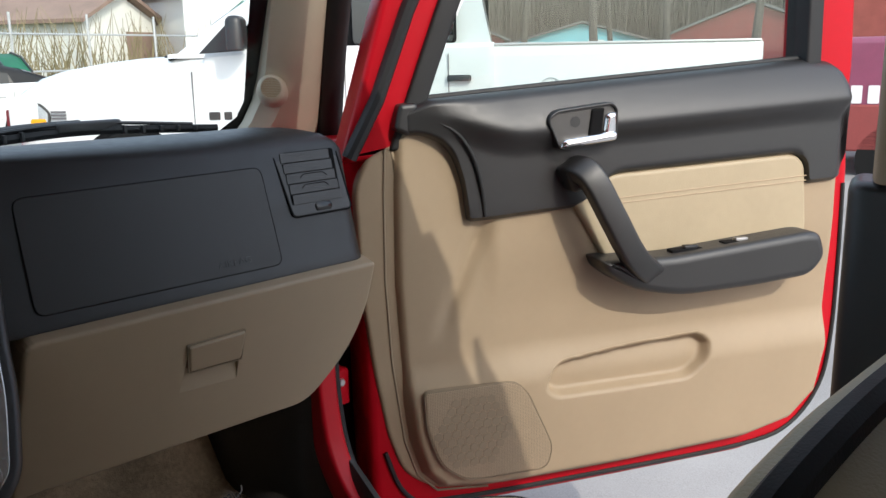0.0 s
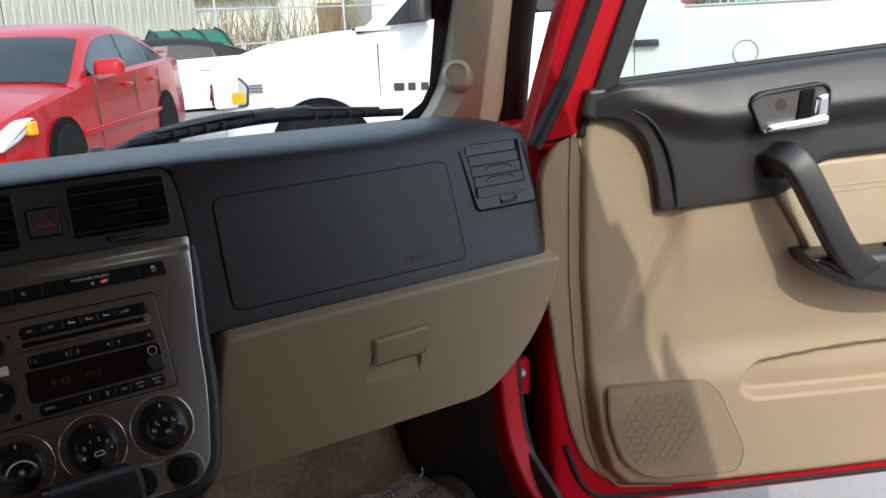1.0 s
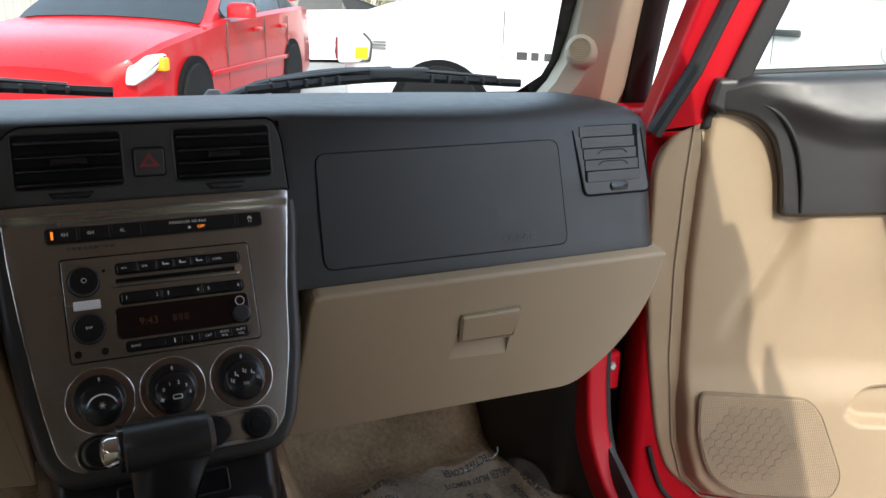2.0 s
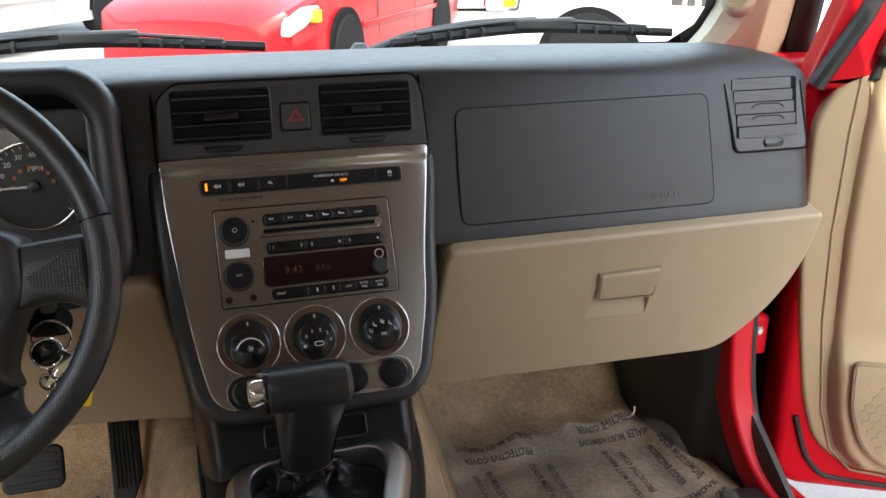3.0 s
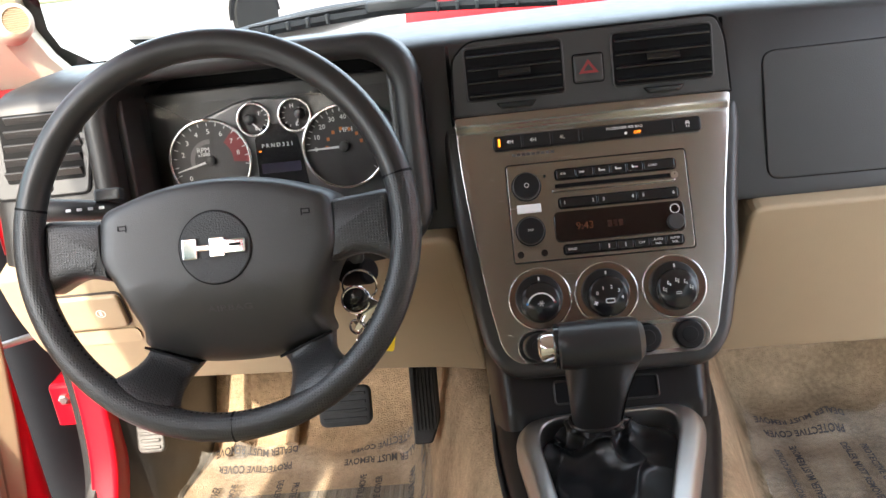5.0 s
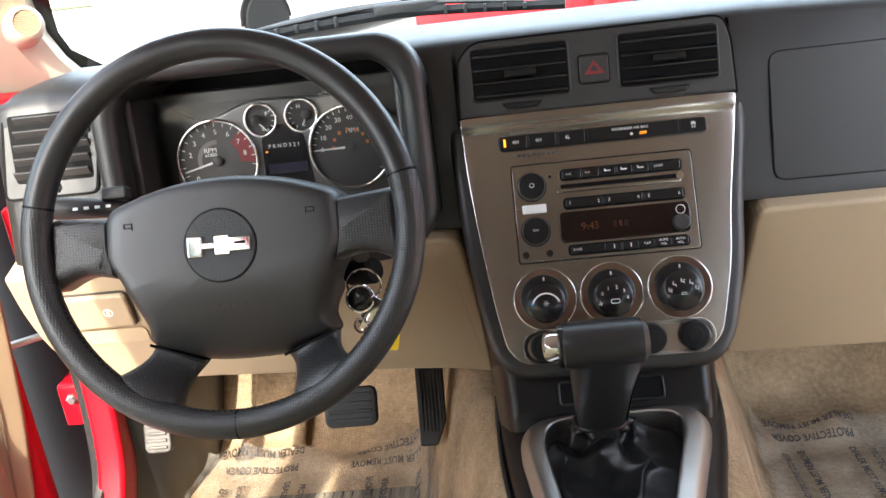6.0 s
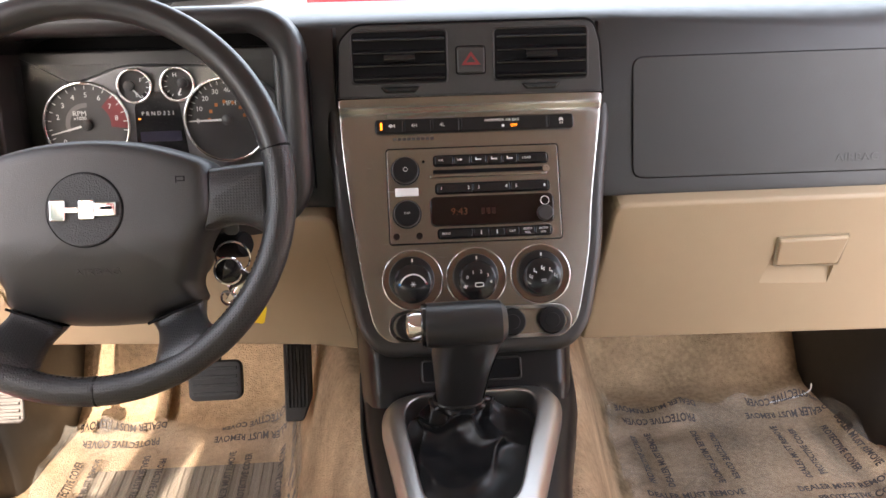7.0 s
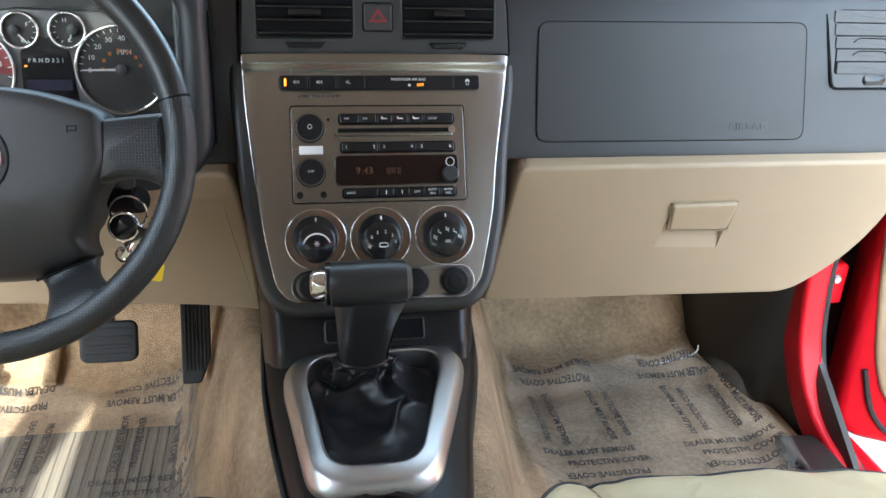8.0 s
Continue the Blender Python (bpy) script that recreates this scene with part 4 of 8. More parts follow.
# power outlets under the knobs, in a bright bezel
def outlet(x, y, parent):
    part("outlet_cap", spin([(0.0155, 0.001), (0.0155, 0.011), (0.0140, 0.0135), (0.0085, 0.0140), (0.0080, 0.0150), (0.0, 0.0152)], 28, at=STACK @ Matrix.Translation((x, y, 0))), OUTLET, parent, "round black rubber outlet cap")


for x0, x1 in ((-0.079, -0.079), (0.036, 0.081)):
    shape = rrect(x1 - x0 + 0.047, 0.037, 0.0180, (x0 + x1) / 2, -0.2035, 8)
    bm = bmesh.new()
    rings = [[STACK @ Vector((x, y, z)) for x, y in offset(shape, d)] for d, z in ((0, 0.001), (0, 0.0052), (0.0008, 0.0060), (0.0016, 0.0058), (0.0060, 0.0022), (0.0075, 0.0018))]
    skin(bm, rings)
    bezel = part("outlet_bezel", bm, SILVER if x0 > 0 else STEEL, panel, "dished metal bezel round the power outlets", sharp=50)
    for x in sorted({x0, x1}):
        outlet(x, -0.2035, bezel)

# beige lower panels; a gap shows between them and the black parts
def knee_panel(name, line, depth, label, r):
    """A soft-edged beige panel, slightly crowned."""
    line = fillet(line, r, 5)
    return part(name, prism(line, -depth, 0.002, 0.006, 6, at=KNEE), BEIGE, dash, label)


glove = knee_panel("glove_box", [(0.168, 0.0035), (0.160, -0.100), (0.150, -0.217), (0.34, -0.2215), (0.606, -0.228), (0.672, -0.160), (0.703, -0.084), (0.706, 0.0035)], 0.10, "closed beige glove box lid",
                   [0.02, 0.02, 0.008, 0.0, 0.03, 0.04, 0.05, 0.008])
# the finger hollow below the latch is cut into the lid, deepest behind the handle
hollow = [(0.383, -0.060, -0.016), (0.466, -0.060, -0.016), (0.463, -0.1345, 0.002), (0.372, -0.1295, 0.002)]
bm = bmesh.new()
skin(bm, [[KNEE @ Vector(q) for q in hollow], [KNEE @ Vector((x, y, 0.03)) for x, y, _ in hollow]])
cutter = part("cutter", bm, BEIGE, None)
glove.modifiers.new("hollow", "BOOLEAN").object = cutter
cut = bpy.data.meshes.new_from_object(glove.evaluated_get(bpy.context.evaluated_depsgraph_get()))
glove.modifiers.clear()
glove.data = cut
cut.polygons.foreach_set("use_smooth", [True] * len(cut.polygons))
cut.set_sharp_from_angle(angle=radians(12))
bpy.data.objects.remove(cutter)
part("handle_gap", collar(fillet([(0.3830, -0.1015), (0.4685, -0.1035), (0.4695, -0.0530), (0.3775, -0.0545)], 0.003, 3), fillet([(0.3845, -0.0995), (0.4668, -0.1015), (0.4678, -0.0545), (0.3790, -0.0560)], 0.003, 3), 0.002, 0.0046, at=KNEE), SPEAKER_MARK, glove)
part("glove_handle", prism(fillet([(0.3790, -0.0560), (0.4675, -0.0545), (0.4665, -0.1010), (0.3845, -0.0990)], 0.004, 4), -0.009, 0.0040, 0.003, 4, at=KNEE @ Matrix.Translation((0, -0.055, 0.005)) @ Matrix.Rotation(radians(5), 4, "X") @ Matrix.Translation((0, 0.055, 0))), BEIGE, glove, "beige latch handle")
part("dash_core", prism(fillet([(0.09, 1.12), (0.62, 1.12), (0.62, 0.95), (0.14, 0.935)], 0.02), -0.66, 0.66, 0.0, at=basis((0, 0, 0), (0, 1, 0), (0, 0, 1))), DARK, dash)
bolster = knee_panel("knee_bolster", [(-0.162, 0.003), (-0.148, -0.100), (-0.140, -0.216), (-0.20, -0.204), (-0.300, -0.195), (-0.576, -0.179), (-0.625, -0.182), (-0.688, -0.133), (-0.703, -0.06), (-0.703, 0.006)], 0.10,
                     "beige knee panel under the steering column", [0.02, 0.02, 0.008, 0.02, 0.02, 0.03, 0.03, 0.04, 0.03, 0.008])
release = part("brake_release_panel", prism(rrect(0.082, 0.050, 0.006, -0.606, -0.053), 0.003, 0.0105, 0.003, at=KNEE), BEIGE, bolster, "beige parking brake release lever")
part("release_gap", collar(rrect(0.086, 0.054, 0.008, -0.606, -0.053), rrect(0.082, 0.050, 0.006, -0.606, -0.053), 0.003, 0.0052, at=KNEE), DARK_MARK, bolster)
ringline = circle(0.006, -0.592, -0.053, 20)
part("brake_sign", collar(ringline, offset(ringline, 0.0011), 0.0104, 0.0109, at=KNEE), MARK, release)
part("sun_sign", prism(rrect(0.003, 0.007, 0.0006, -0.592, -0.053), 0.0104, 0.0109, at=KNEE), MARK, release)
part("release_hollow", prism(rrect(0.095, 0.022, 0.008, -0.606, -0.096), 0.0025, 0.0046, at=KNEE), BEIGE_GRILLE, bolster)

# instrument hood
HOOD = basis((0, -0.012, 1.24), (1, 0, 0), (0, 0.16, 0.987))
hood_out = rrect(0.374, 0.245, 0.055, -0.368, 0.0, 8)
hood_in = rrect(0.318, 0.208, 0.042, -0.368, -0.008, 8)
part("instrument_hood", collar(hood_out, hood_in, -0.16, 0.014, 0.013, 4, at=HOOD), BLACK_PAD, dash, "black padded hood over the instruments")
# back of the hood, its deep shade put into the near-black colour
part("hood_shade_back", prism(rrect(0.370, 0.243, 0.05, -0.368, -0.002), -0.156, -0.118, at=HOOD), DARK, dash)
part("hood_seam", block(-0.1805, -0.1785, 0.004, 0.03, 1.145, 1.30, 0.0005), DARK, dash)
for sx in (-1, 1):
    part("hood_cheek", block(-0.368 + sx * 0.156 - 0.006, -0.368 + sx * 0.156 + 0.006, -0.085, 0.08, -0.13, -0.02, 0.004, at=HOOD), BLACK, dash)

# ---- instrument cluster ----
CL = basis((0, 0.068, 1.225), (1, 0, 0), (0, 0.12, 0.9928))
cluster = thing("instrument_cluster", "instrument cluster with white-needled round gauges in bright rings", "gauges", at=Matrix.Translation((-0.365, 0.068, 1.20)))
face = fillet([(-0.490, -0.090), (-0.215, -0.090), (-0.222, 0.030), (-0.275, 0.062), (-0.40, 0.066), (-0.435, 0.052), (-0.478, 0.042), (-0.498, 0.012), (-0.500, -0.030)], 0.02, 4)
part("back_plate", block(-0.526, -0.210, -0.10, 0.082, -0.034, -0.012, 0.003, at=CL), BLACK, cluster, "black instrument carrier")
part("bezel", prism(face, -0.03, 0.0, 0.003, at=CL), mat("dark_silver_paint", (0.16, 0.16, 0.165), 0.35, metal=0.6, vary=0.05), cluster, "dark silver gauge surround")


def dial(x, y, r, name, label):
    f = CL @ Matrix.Translation((x, y, 0))
    d = part(name, prism(circle(r, n=44), -0.001, 0.0012, at=f), GAUGE, cluster, label)
    part("ring", collar(circle(r + 0.0036, n=44), circle(r, n=44), -0.001, 0.007, 0.0014, at=f), CHROME, d)
    return f @ Matrix.Translation((0, 0, 0.0016)), d


def ticks(f, d, r, a0, a1, n, material=MARK, long=0.005, w=0.0008):
    bm = bmesh.new()
    for k in range(n + 1):
        block(r - long, r, -w / 2, w / 2, 0, 0.0004, 0.0001, bm, f @ Matrix.Rotation(radians(a0 + (a1 - a0) * k / n), 4, "Z"))
    part("tick_marks", bm, material, d)


def needle(f, d, a, r, w=0.0016):
    part("needle", prism([(-0.006, -w), (r, -w * 0.4), (r, w * 0.4), (-0.006, w)], 0.003, 0.0042, at=f @ Matrix.Rotation(radians(a), 4, "Z")), MARK, d, "white needle")
    part("needle_hub", spin([(0.0062, 0.0), (0.0062, 0.005), (0.0045, 0.0062), (0, 0.0062)], 20, at=f), BLACK, d)


f, d = dial(-0.446, -0.002, 0.047, "tachometer", "round tachometer with a red zone")
ticks(f, d, 0.0455, 215, -10, 16, long=0.004)
for k in range(9):
    a = radians(215 - 25.5 * k)
    if k != 1:
        text(str(k), 0.0085, 0.0345 * math.cos(a), 0.0345 * math.sin(a), 0.0, MARK, d, f)
bm = bmesh.new()
skin(bm, [[f @ Vector((r * math.cos(radians(48 - 5.5 * k)), r * math.sin(radians(48 - 5.5 * k)), 0.0002)) for r in (0.027, 0.0465)] for k in range(11)], close=False, cap0=False, cap1=False)
part("red_zone", bm, RED_MARK, d, "red band of the tachometer")
bm = bmesh.new()
skin(bm, [[f @ Vector((r * math.cos(radians(200 - 6 * k)), r * math.sin(radians(200 - 6 * k)), 0.0002)) for r in (0.020, 0.0255)] for k in range(20)], close=False, cap0=False, cap1=False)
part("grey_arc", bm, GREY_MARK, d)
text("RPM", 0.0085, -0.008, 0.013, 0.0, MARK, d, f)
text("x1000", 0.006, -0.008, 0.0075, 0.0, MARK, d, f)
needle(f, d, 194, 0.043)
f, d = dial(-0.3865, 0.0415, 0.0172, "fuel_gauge", "small round fuel gauge")
ticks(f, d, 0.016, 40, -60, 4, long=0.003)
text("F", 0.0068, 0.007, 0.006, 0, MARK, d, f)
text("E", 0.0068, 0.001, -0.011, 0, MARK, d, f)
needle(f @ Matrix.Translation((-0.006, 0, 0)), d, -48, 0.019, 0.0011)
f, d = dial(-0.3370, 0.0420, 0.0172, "temperature_gauge", "small round temperature gauge")
ticks(f, d, 0.016, 140, 240, 4, long=0.003)
text("H", 0.0068, -0.003, 0.0105, 0, MARK, d, f)
text("C", 0.0068, 0.001, -0.011, 0, MARK, d, f)
needle(f @ Matrix.Translation((0.006, 0.001, 0)), d, -112, 0.015, 0.0011)
f, d = dial(-0.2835, -0.001, 0.047, "speedometer", "round speedometer standing at zero")
ticks(f, d, 0.0455, 182, -40, 22, long=0.004)
for k, w in enumerate(("0", "10", "20", "30", "40", "50", "60")):
    a = radians(182 - 24 * k)
    text(w, 0.0080, 0.0345 * math.cos(a), 0.0345 * math.sin(a), 0.0, MARK, d, f)
text("MPH", 0.0080, 0.004, 0.019, 0, MARK, d, f)
bm = bmesh.new()
for k in range(7):
    prism(rrect(0.0035, 0.004, 0.0004, 0.021 * math.cos(radians(180 - 28 * k)), 0.021 * math.sin(radians(180 - 28 * k)), 2), 0, 0.0004, bm=bm, at=f)
part("inner_scale", bm, mat("amber_print", (0.55, 0.16, 0.03), 0.5), d)
needle(f, d, 181, 0.043)
info = part("gear_display", prism(fillet([(-0.390, 0.018), (-0.376, 0.034), (-0.350, 0.034), (-0.338, 0.018), (-0.332, -0.045), (-0.392, -0.045)], 0.003, 3), -0.001, 0.0014, at=CL), BLACK_GLOSS, cluster, "dark gear position display")
text("P R N D 3 2 1", 0.0066, -0.3635, 0.0085, 0.0016, MARK, info, CL, wide=1.0)
part("gear_lamp", prism(rrect(0.003, 0.0016, 0.0004, -0.3855, 0.0025), 0.0013, 0.0019, at=CL), AMBER, info)
part("odometer", prism(rrect(0.048, 0.012, 0.001, -0.3625, -0.0185), 0.0013, 0.0018, at=CL), mat("blue_grey_display", (0.03, 0.028, 0.045), 0.15), info)
part("cluster_lens", block(-0.522, -0.213, -0.092, 0.068, 0.010, 0.011, 0.0002, at=CL), CLEAR_LENS, cluster, "clear plastic cover").visible_shadow = False


# ---- steering wheel ----
WT = radians(23)
WHEEL = basis((-0.364, -0.2125, 1.2265), (1, 0, 0), (0, math.sin(WT), math.cos(WT)))
wheel = thing("steering_wheel", "black leather four-spoke steering wheel with a chrome badge", "steering wheel", at=WHEEL)
RIM, RT = 0.1720, 0.0134


def rim_arc(a0, a1, n, r=RT):
    path = [(RIM * math.cos(radians(a0 + (a1 - a0) * k / n)), RIM * math.sin(radians(a0 + (a1 - a0) * k / n)), 0.0) for k in range(n + 1)]
    return tube(path, r, 16, up=(0, 0, 1), flat=1.05)


part("upper_rim", rim_arc(13, 167, 44), LEATHER, wheel, "smooth black leather rim", at=WHEEL)
part("right_grip", rim_arc(-88.6, 12.4, 32), PERFORATED, wheel, "perforated black leather rim", at=WHEEL)
part("left_grip", rim_arc(167.6, 271, 32), PERFORATED, wheel, "perforated black leather rim", at=WHEEL)
for a in (12.7, 167.3, 271.2):
    c = Vector((RIM * math.cos(radians(a)), RIM * math.sin(radians(a)), 0))
    m = WHEEL @ Matrix.Translation(c) @ Matrix.Rotation(radians(a), 4, "Z") @ Matrix.Rotation(radians(90), 4, "X")
    part("seam_ring", spin([(RT * 0.8, -0.0012), (RT * 1.02, -0.0012), (RT * 1.02, 0.0012), (RT * 0.8, 0.0012)], 20, at=m), DARK, wheel)
bm = bmesh.new()
for k in range(74):
    a = radians(200 + 140 * k / 73)
    m = Matrix.Translation(((RIM - RT * 0.90) * math.cos(a), (RIM - RT * 0.90) * math.sin(a), 0.0035)) @ Matrix.Rotation(a, 4, "Z")
    block(-0.0011, 0.0011, -0.0010, 0.0010, -0.001, 0.0014, 0.0004, bm, m)
part("stitching", bm, DARK, wheel, "raised black stitching", at=WHEEL)
hub_line = [(-0.1110, 0.030), (-0.060, 0.0480), (0.0, 0.0545), (0.060, 0.0480), (0.1110, 0.030), (0.1150, -0.018), (0.1000, -0.038), (0.0840, -0.084), (0.0895, -0.0985), (0.0370, -0.1185), (0.0, -0.1200), (-0.0370, -0.1185), (-0.0895, -0.0985), (-0.0840, -0.084), (-0.1000, -0.038), (-0.1150, -0.018)]
hub_line = fillet(hub_line, [0.012, 0.03, 0.03, 0.03, 0.012, 0.012, 0.02, 0.014, 0.008, 0.012, 0.02, 0.012, 0.008, 0.014, 0.02, 0.012], 4)[::-1]
HUB = WHEEL @ Matrix.Translation((0, 0.0, -0.033))


def hub_drop(y):
    """The hub falls back towards the lower spokes."""
    return 0.045 * ((-0.045 - y) / 0.075) ** 1.3 if y < -0.045 else 0.0


bm = bmesh.new()
rings = [[HUB @ Vector((x, y, -0.03 - hub_drop(y) * 0.8)) for x, y in hub_line]]
for t, z in ((1.0, 0.006), (0.995, 0.014), (0.98, 0.022), (0.955, 0.029), (0.92, 0.0335), (0.87, 0.0355), (0.8, 0.036), (0.65, 0.036), (0.5, 0.036), (0.35, 0.036), (0.2, 0.036), (0.02, 0.036)):
    rings.append([HUB @ Vector((x * t, -0.02 + (y + 0.02) * t, z - hub_drop(-0.02 + (y + 0.02) * t))) for x, y in hub_line])
skin(bm, rings)
hub = part("airbag_hub", bm, BLACK, wheel, "soft black airbag hub", sharp=60)
for s in (-1, 1):
    side_line = fillet([(s * 0.104, 0.022), (s * 0.162, 0.028), (s * 0.167, -0.044), (s * 0.132, -0.026), (s * 0.100, -0.034)], [0.004, 0.01, 0.012, 0.03, 0.004], 5)
    part("side_spoke", prism(side_line, -0.034, 0.000, 0.012, 5, at=WHEEL), PERFORATED, wheel, "perforated black wheel spoke")
    bm = bmesh.new()
    rings = []
    for k in range(9):
        t = k / 8
        a_, b_ = Vector((s * 0.0400, -0.1165)).lerp(Vector((s * 0.0520, -0.158)), t), Vector((s * 0.0890, -0.0975)).lerp(Vector((s * 0.1080, -0.122)), t)
        pinch = 0.006 * math.sin(math.pi * t)
        d_ = (b_ - a_).normalized() * pinch
        a_, b_ = a_ + d_, b_ - d_
        zf = -0.040 + 0.046 * (t * t * (3 - 2 * t))
        ring = []
        for u, z in ((0, -0.024), (0, -0.010), (0.06, -0.003), (0.18, 0.0), (0.5, 0.002), (0.82, 0.0), (0.94, -0.003), (1, -0.010), (1, -0.024)):
            q = a_.lerp(b_, u)
            ring.append(WHEEL @ Vector((q.x, q.y, zf + z)))
        rings.append(ring)
    skin(bm, rings)
    part("lower_spoke", bm, PERFORATED, wheel, "perforated black wheel spoke", sharp=60)
    part("spoke_seam", tube([WHEEL @ Vector((s * (0.0390 + 0.0505 * k / 6), -0.1170 + 0.0195 * k / 6, -0.0385)) for k in range(7)], 0.0014, 6), DARK, wheel)
    horn = bmesh.new()
    for x, y, w, h in ((0.0, 0.0, 0.0008, 0.0062), (0.0035, 0.0024, 0.007, 0.0008), (0.004, -0.0014, 0.006, 0.0008), (0.0072, 0.0005, 0.0008, 0.0046)):
        prism(rrect(w, h, 0.0002, s * 0.080 + s * x, 0.0125 + y, 2), 0.0362, 0.0368, bm=horn, at=HUB)
    part("horn_sign", horn, DARK, hub)
text("AIRBAG", 0.0088, 0.0, 0.0, 0.0004, EMBOSS, hub, HUB @ Matrix.Translation((0.006, -0.0665, 0.036 - hub_drop(-0.0665))) @ Matrix.Rotation(radians(28), 4, "X"), wide=1.35)
part("badge_plate", prism(circle(0.0325, 0.0, -0.0115, 44), 0.030, 0.0374, 0.001, at=HUB), BADGE_GRIP, hub, "round knurled black badge plate")
ringline = circle(0.0335, 0.0, -0.0115, 44)
part("badge_groove", collar(ringline, offset(ringline, 0.0012), 0.030, 0.0366, at=HUB), DARK, hub)
badge = bmesh.new()
for x, y, w, h in ((-0.0225, -0.0115, 0.0135, 0.0185), (-0.0100, -0.0115, 0.012, 0.0055), (0.0025, -0.0115, 0.014, 0.0175), (0.0185, -0.0115, 0.019, 0.0125)):
    prism(rrect(w, h, 0.0015, x, y, 3), 0.0370, 0.0400, 0.0009, bm=badge, at=HUB)
part("badge", badge, CHROME, hub, "plain chrome badge blocks")
part("badge_inlay", prism(rrect(0.0105, 0.0022, 0.0008, 0.019, -0.0105), 0.0398, 0.0403, at=HUB), DARK, hub)

# column, stalk and ignition
column = thing("steering_column", "black steering column shroud with a control stalk", "steering column", at=WHEEL)
part("shroud", prism(rrect(0.135, 0.115, 0.035, 0.0, -0.028), -0.22, -0.030, 0.02, 4, at=WHEEL), BLACK, column)
stalk = part("stalk", tube([WHEEL @ Vector(p) for p in ((-0.06, 0.030, -0.075), (-0.11, 0.036, -0.062), (-0.150, 0.040, -0.054), (-0.188, 0.043, -0.048))], [0.008, 0.008, 0.0105, 0.0115], 12), BLACK, column, "black turn signal stalk with white signs")
bm = bmesh.new()
for k in range(6):
    p = WHEEL @ Vector((-0.122 - 0.011 * k, 0.039, -0.043))
    prism(rrect(0.005, 0.0028, 0.0005, 0, 0, 2), 0.0, 0.0006, bm=bm, at=Matrix.Translation(p) @ WHEEL.to_3x3().to_4x4())
part("stalk_signs", bm, MARK, stalk)
part("stalk_paddle", prism(rrect(0.026, 0.012, 0.003, -0.120, 0.052), -0.062, -0.050, 0.002, at=WHEEL), BLACK, stalk)
part("key_barrel", spin([(0.0135, -0.03), (0.0135, 0.004), (0.011, 0.007), (0, 0.007)], 24, at=WHEEL @ Matrix.Translation((0.112, -0.045, -0.13)) @ Matrix.Rotation(radians(50), 4, "Y")), DARK, column, "ignition lock")

keys = thing("key_ring", "bunch of keys and clear fobs hanging from the ignition", "keys", at=Matrix.Translation((-0.250, -0.16, 1.160)))
KP = Vector((-0.250, -0.166, 1.158))
part("ring", tube([KP + Vector((0.0165 * math.cos(k * math.pi / 12), -0.006, -0.012 + 0.0165 * math.sin(k * math.pi / 12))) for k in range(24)], 0.0011, 6, closed=True), CHROME, keys)
part("loop", tube([KP + Vector((0.004 + 0.011 * math.cos(k * math.pi / 9), -0.012, -0.034 + 0.013 * math.sin(k * math.pi / 9))) for k in range(18)], 0.0012, 6, closed=True), CHROME, keys)
part("key_head", prism(rrect(0.014, 0.020, 0.005), -0.002, 0.002, 0.001, at=Matrix.Translation(KP + Vector((0, 0.004, 0.018))) @ Matrix.Rotation(radians(80), 4, "X")), BLACK, keys, "black plastic key head")
for k, (dx, dz, a, m_) in enumerate(((-0.004, -0.036, 8, CHROME), (0.006, -0.040, -14, CHROME), (0.0, -0.050, 24, DARK_METAL), (0.010, -0.030, -35, CHROME))):
    f = Matrix.Translation(KP + Vector((dx, -0.008 - 0.003 * k, dz))) @ Matrix.Rotation(radians(90), 4, "X") @ Matrix.Rotation(radians(a), 4, "Z")
    part("key", prism(fillet([(-0.008, 0.008), (0.008, 0.008), (0.0045, -0.006), (0.0035, -0.030), (-0.0035, -0.030), (-0.0045, -0.006)], 0.002, 3), -0.001, 0.001, 0.0004, at=f), m_, keys, "flat steel key")
f = Matrix.Translation(KP + Vector((-0.004, -0.016, -0.022))) @ Matrix.Rotation(radians(80), 4, "X")
part("fob", spin([(0.0, 0.0045), (0.008, 0.004), (0.0118, 0.0015), (0.0118, -0.0015), (0.0, -0.003)], 28, at=f), BLACK_GLOSS, keys, "glossy dark round fob")
part("fob_rim", tube([f @ Vector((0.0128 * math.cos(k * math.pi / 14), 0.0128 * math.sin(k * math.pi / 14), 0.0)) for k in range(28)], 0.0016, 8, closed=True), CHROME, keys)
for k, (dx, dz, r, tip) in enumerate(((0.006, -0.046, 0.009, 40), (-0.007, -0.050, 0.008, -30), (0.001, -0.066, 0.010, 15))):
    g = Matrix.Translation(KP + Vector((dx, -0.016 - 0.002 * k, dz))) @ Matrix.Rotation(radians(75), 4, "X") @ Matrix.Rotation(radians(tip), 4, "Y")
    part("split_ring", tube([g @ Vector((r * math.cos(a * math.pi / 10), r * 0.85 * math.sin(a * math.pi / 10), 0.0)) for a in range(20)], 0.0013, 6, closed=True), CHROME, keys)
part("small_fob", spin([(0.0, 0.004), (0.006, 0.0035), (0.0085, 0.0), (0.006, -0.003), (0.0, -0.003)], 24, at=Matrix.Translation(KP + Vector((0.0, -0.018, -0.072))) @ Matrix.Rotation(radians(80), 4, "X")), BLACK_GLOSS, keys, "small dark fob")
f = Matrix.Translation(KP + Vector((0.002, -0.012, -0.058))) @ Matrix.Rotation(radians(84), 4, "X")
part("clear_tag", prism(rrect(0.014, 0.022, 0.005), -0.0015, 0.0015, 0.0008, at=f), LENS, keys, "small clear plastic tag")
tag = thing("yellow_tag", "small yellow paper tag hanging below the ignition", "tag", at=Matrix.Translation((-0.231, -0.18, 1.09)))
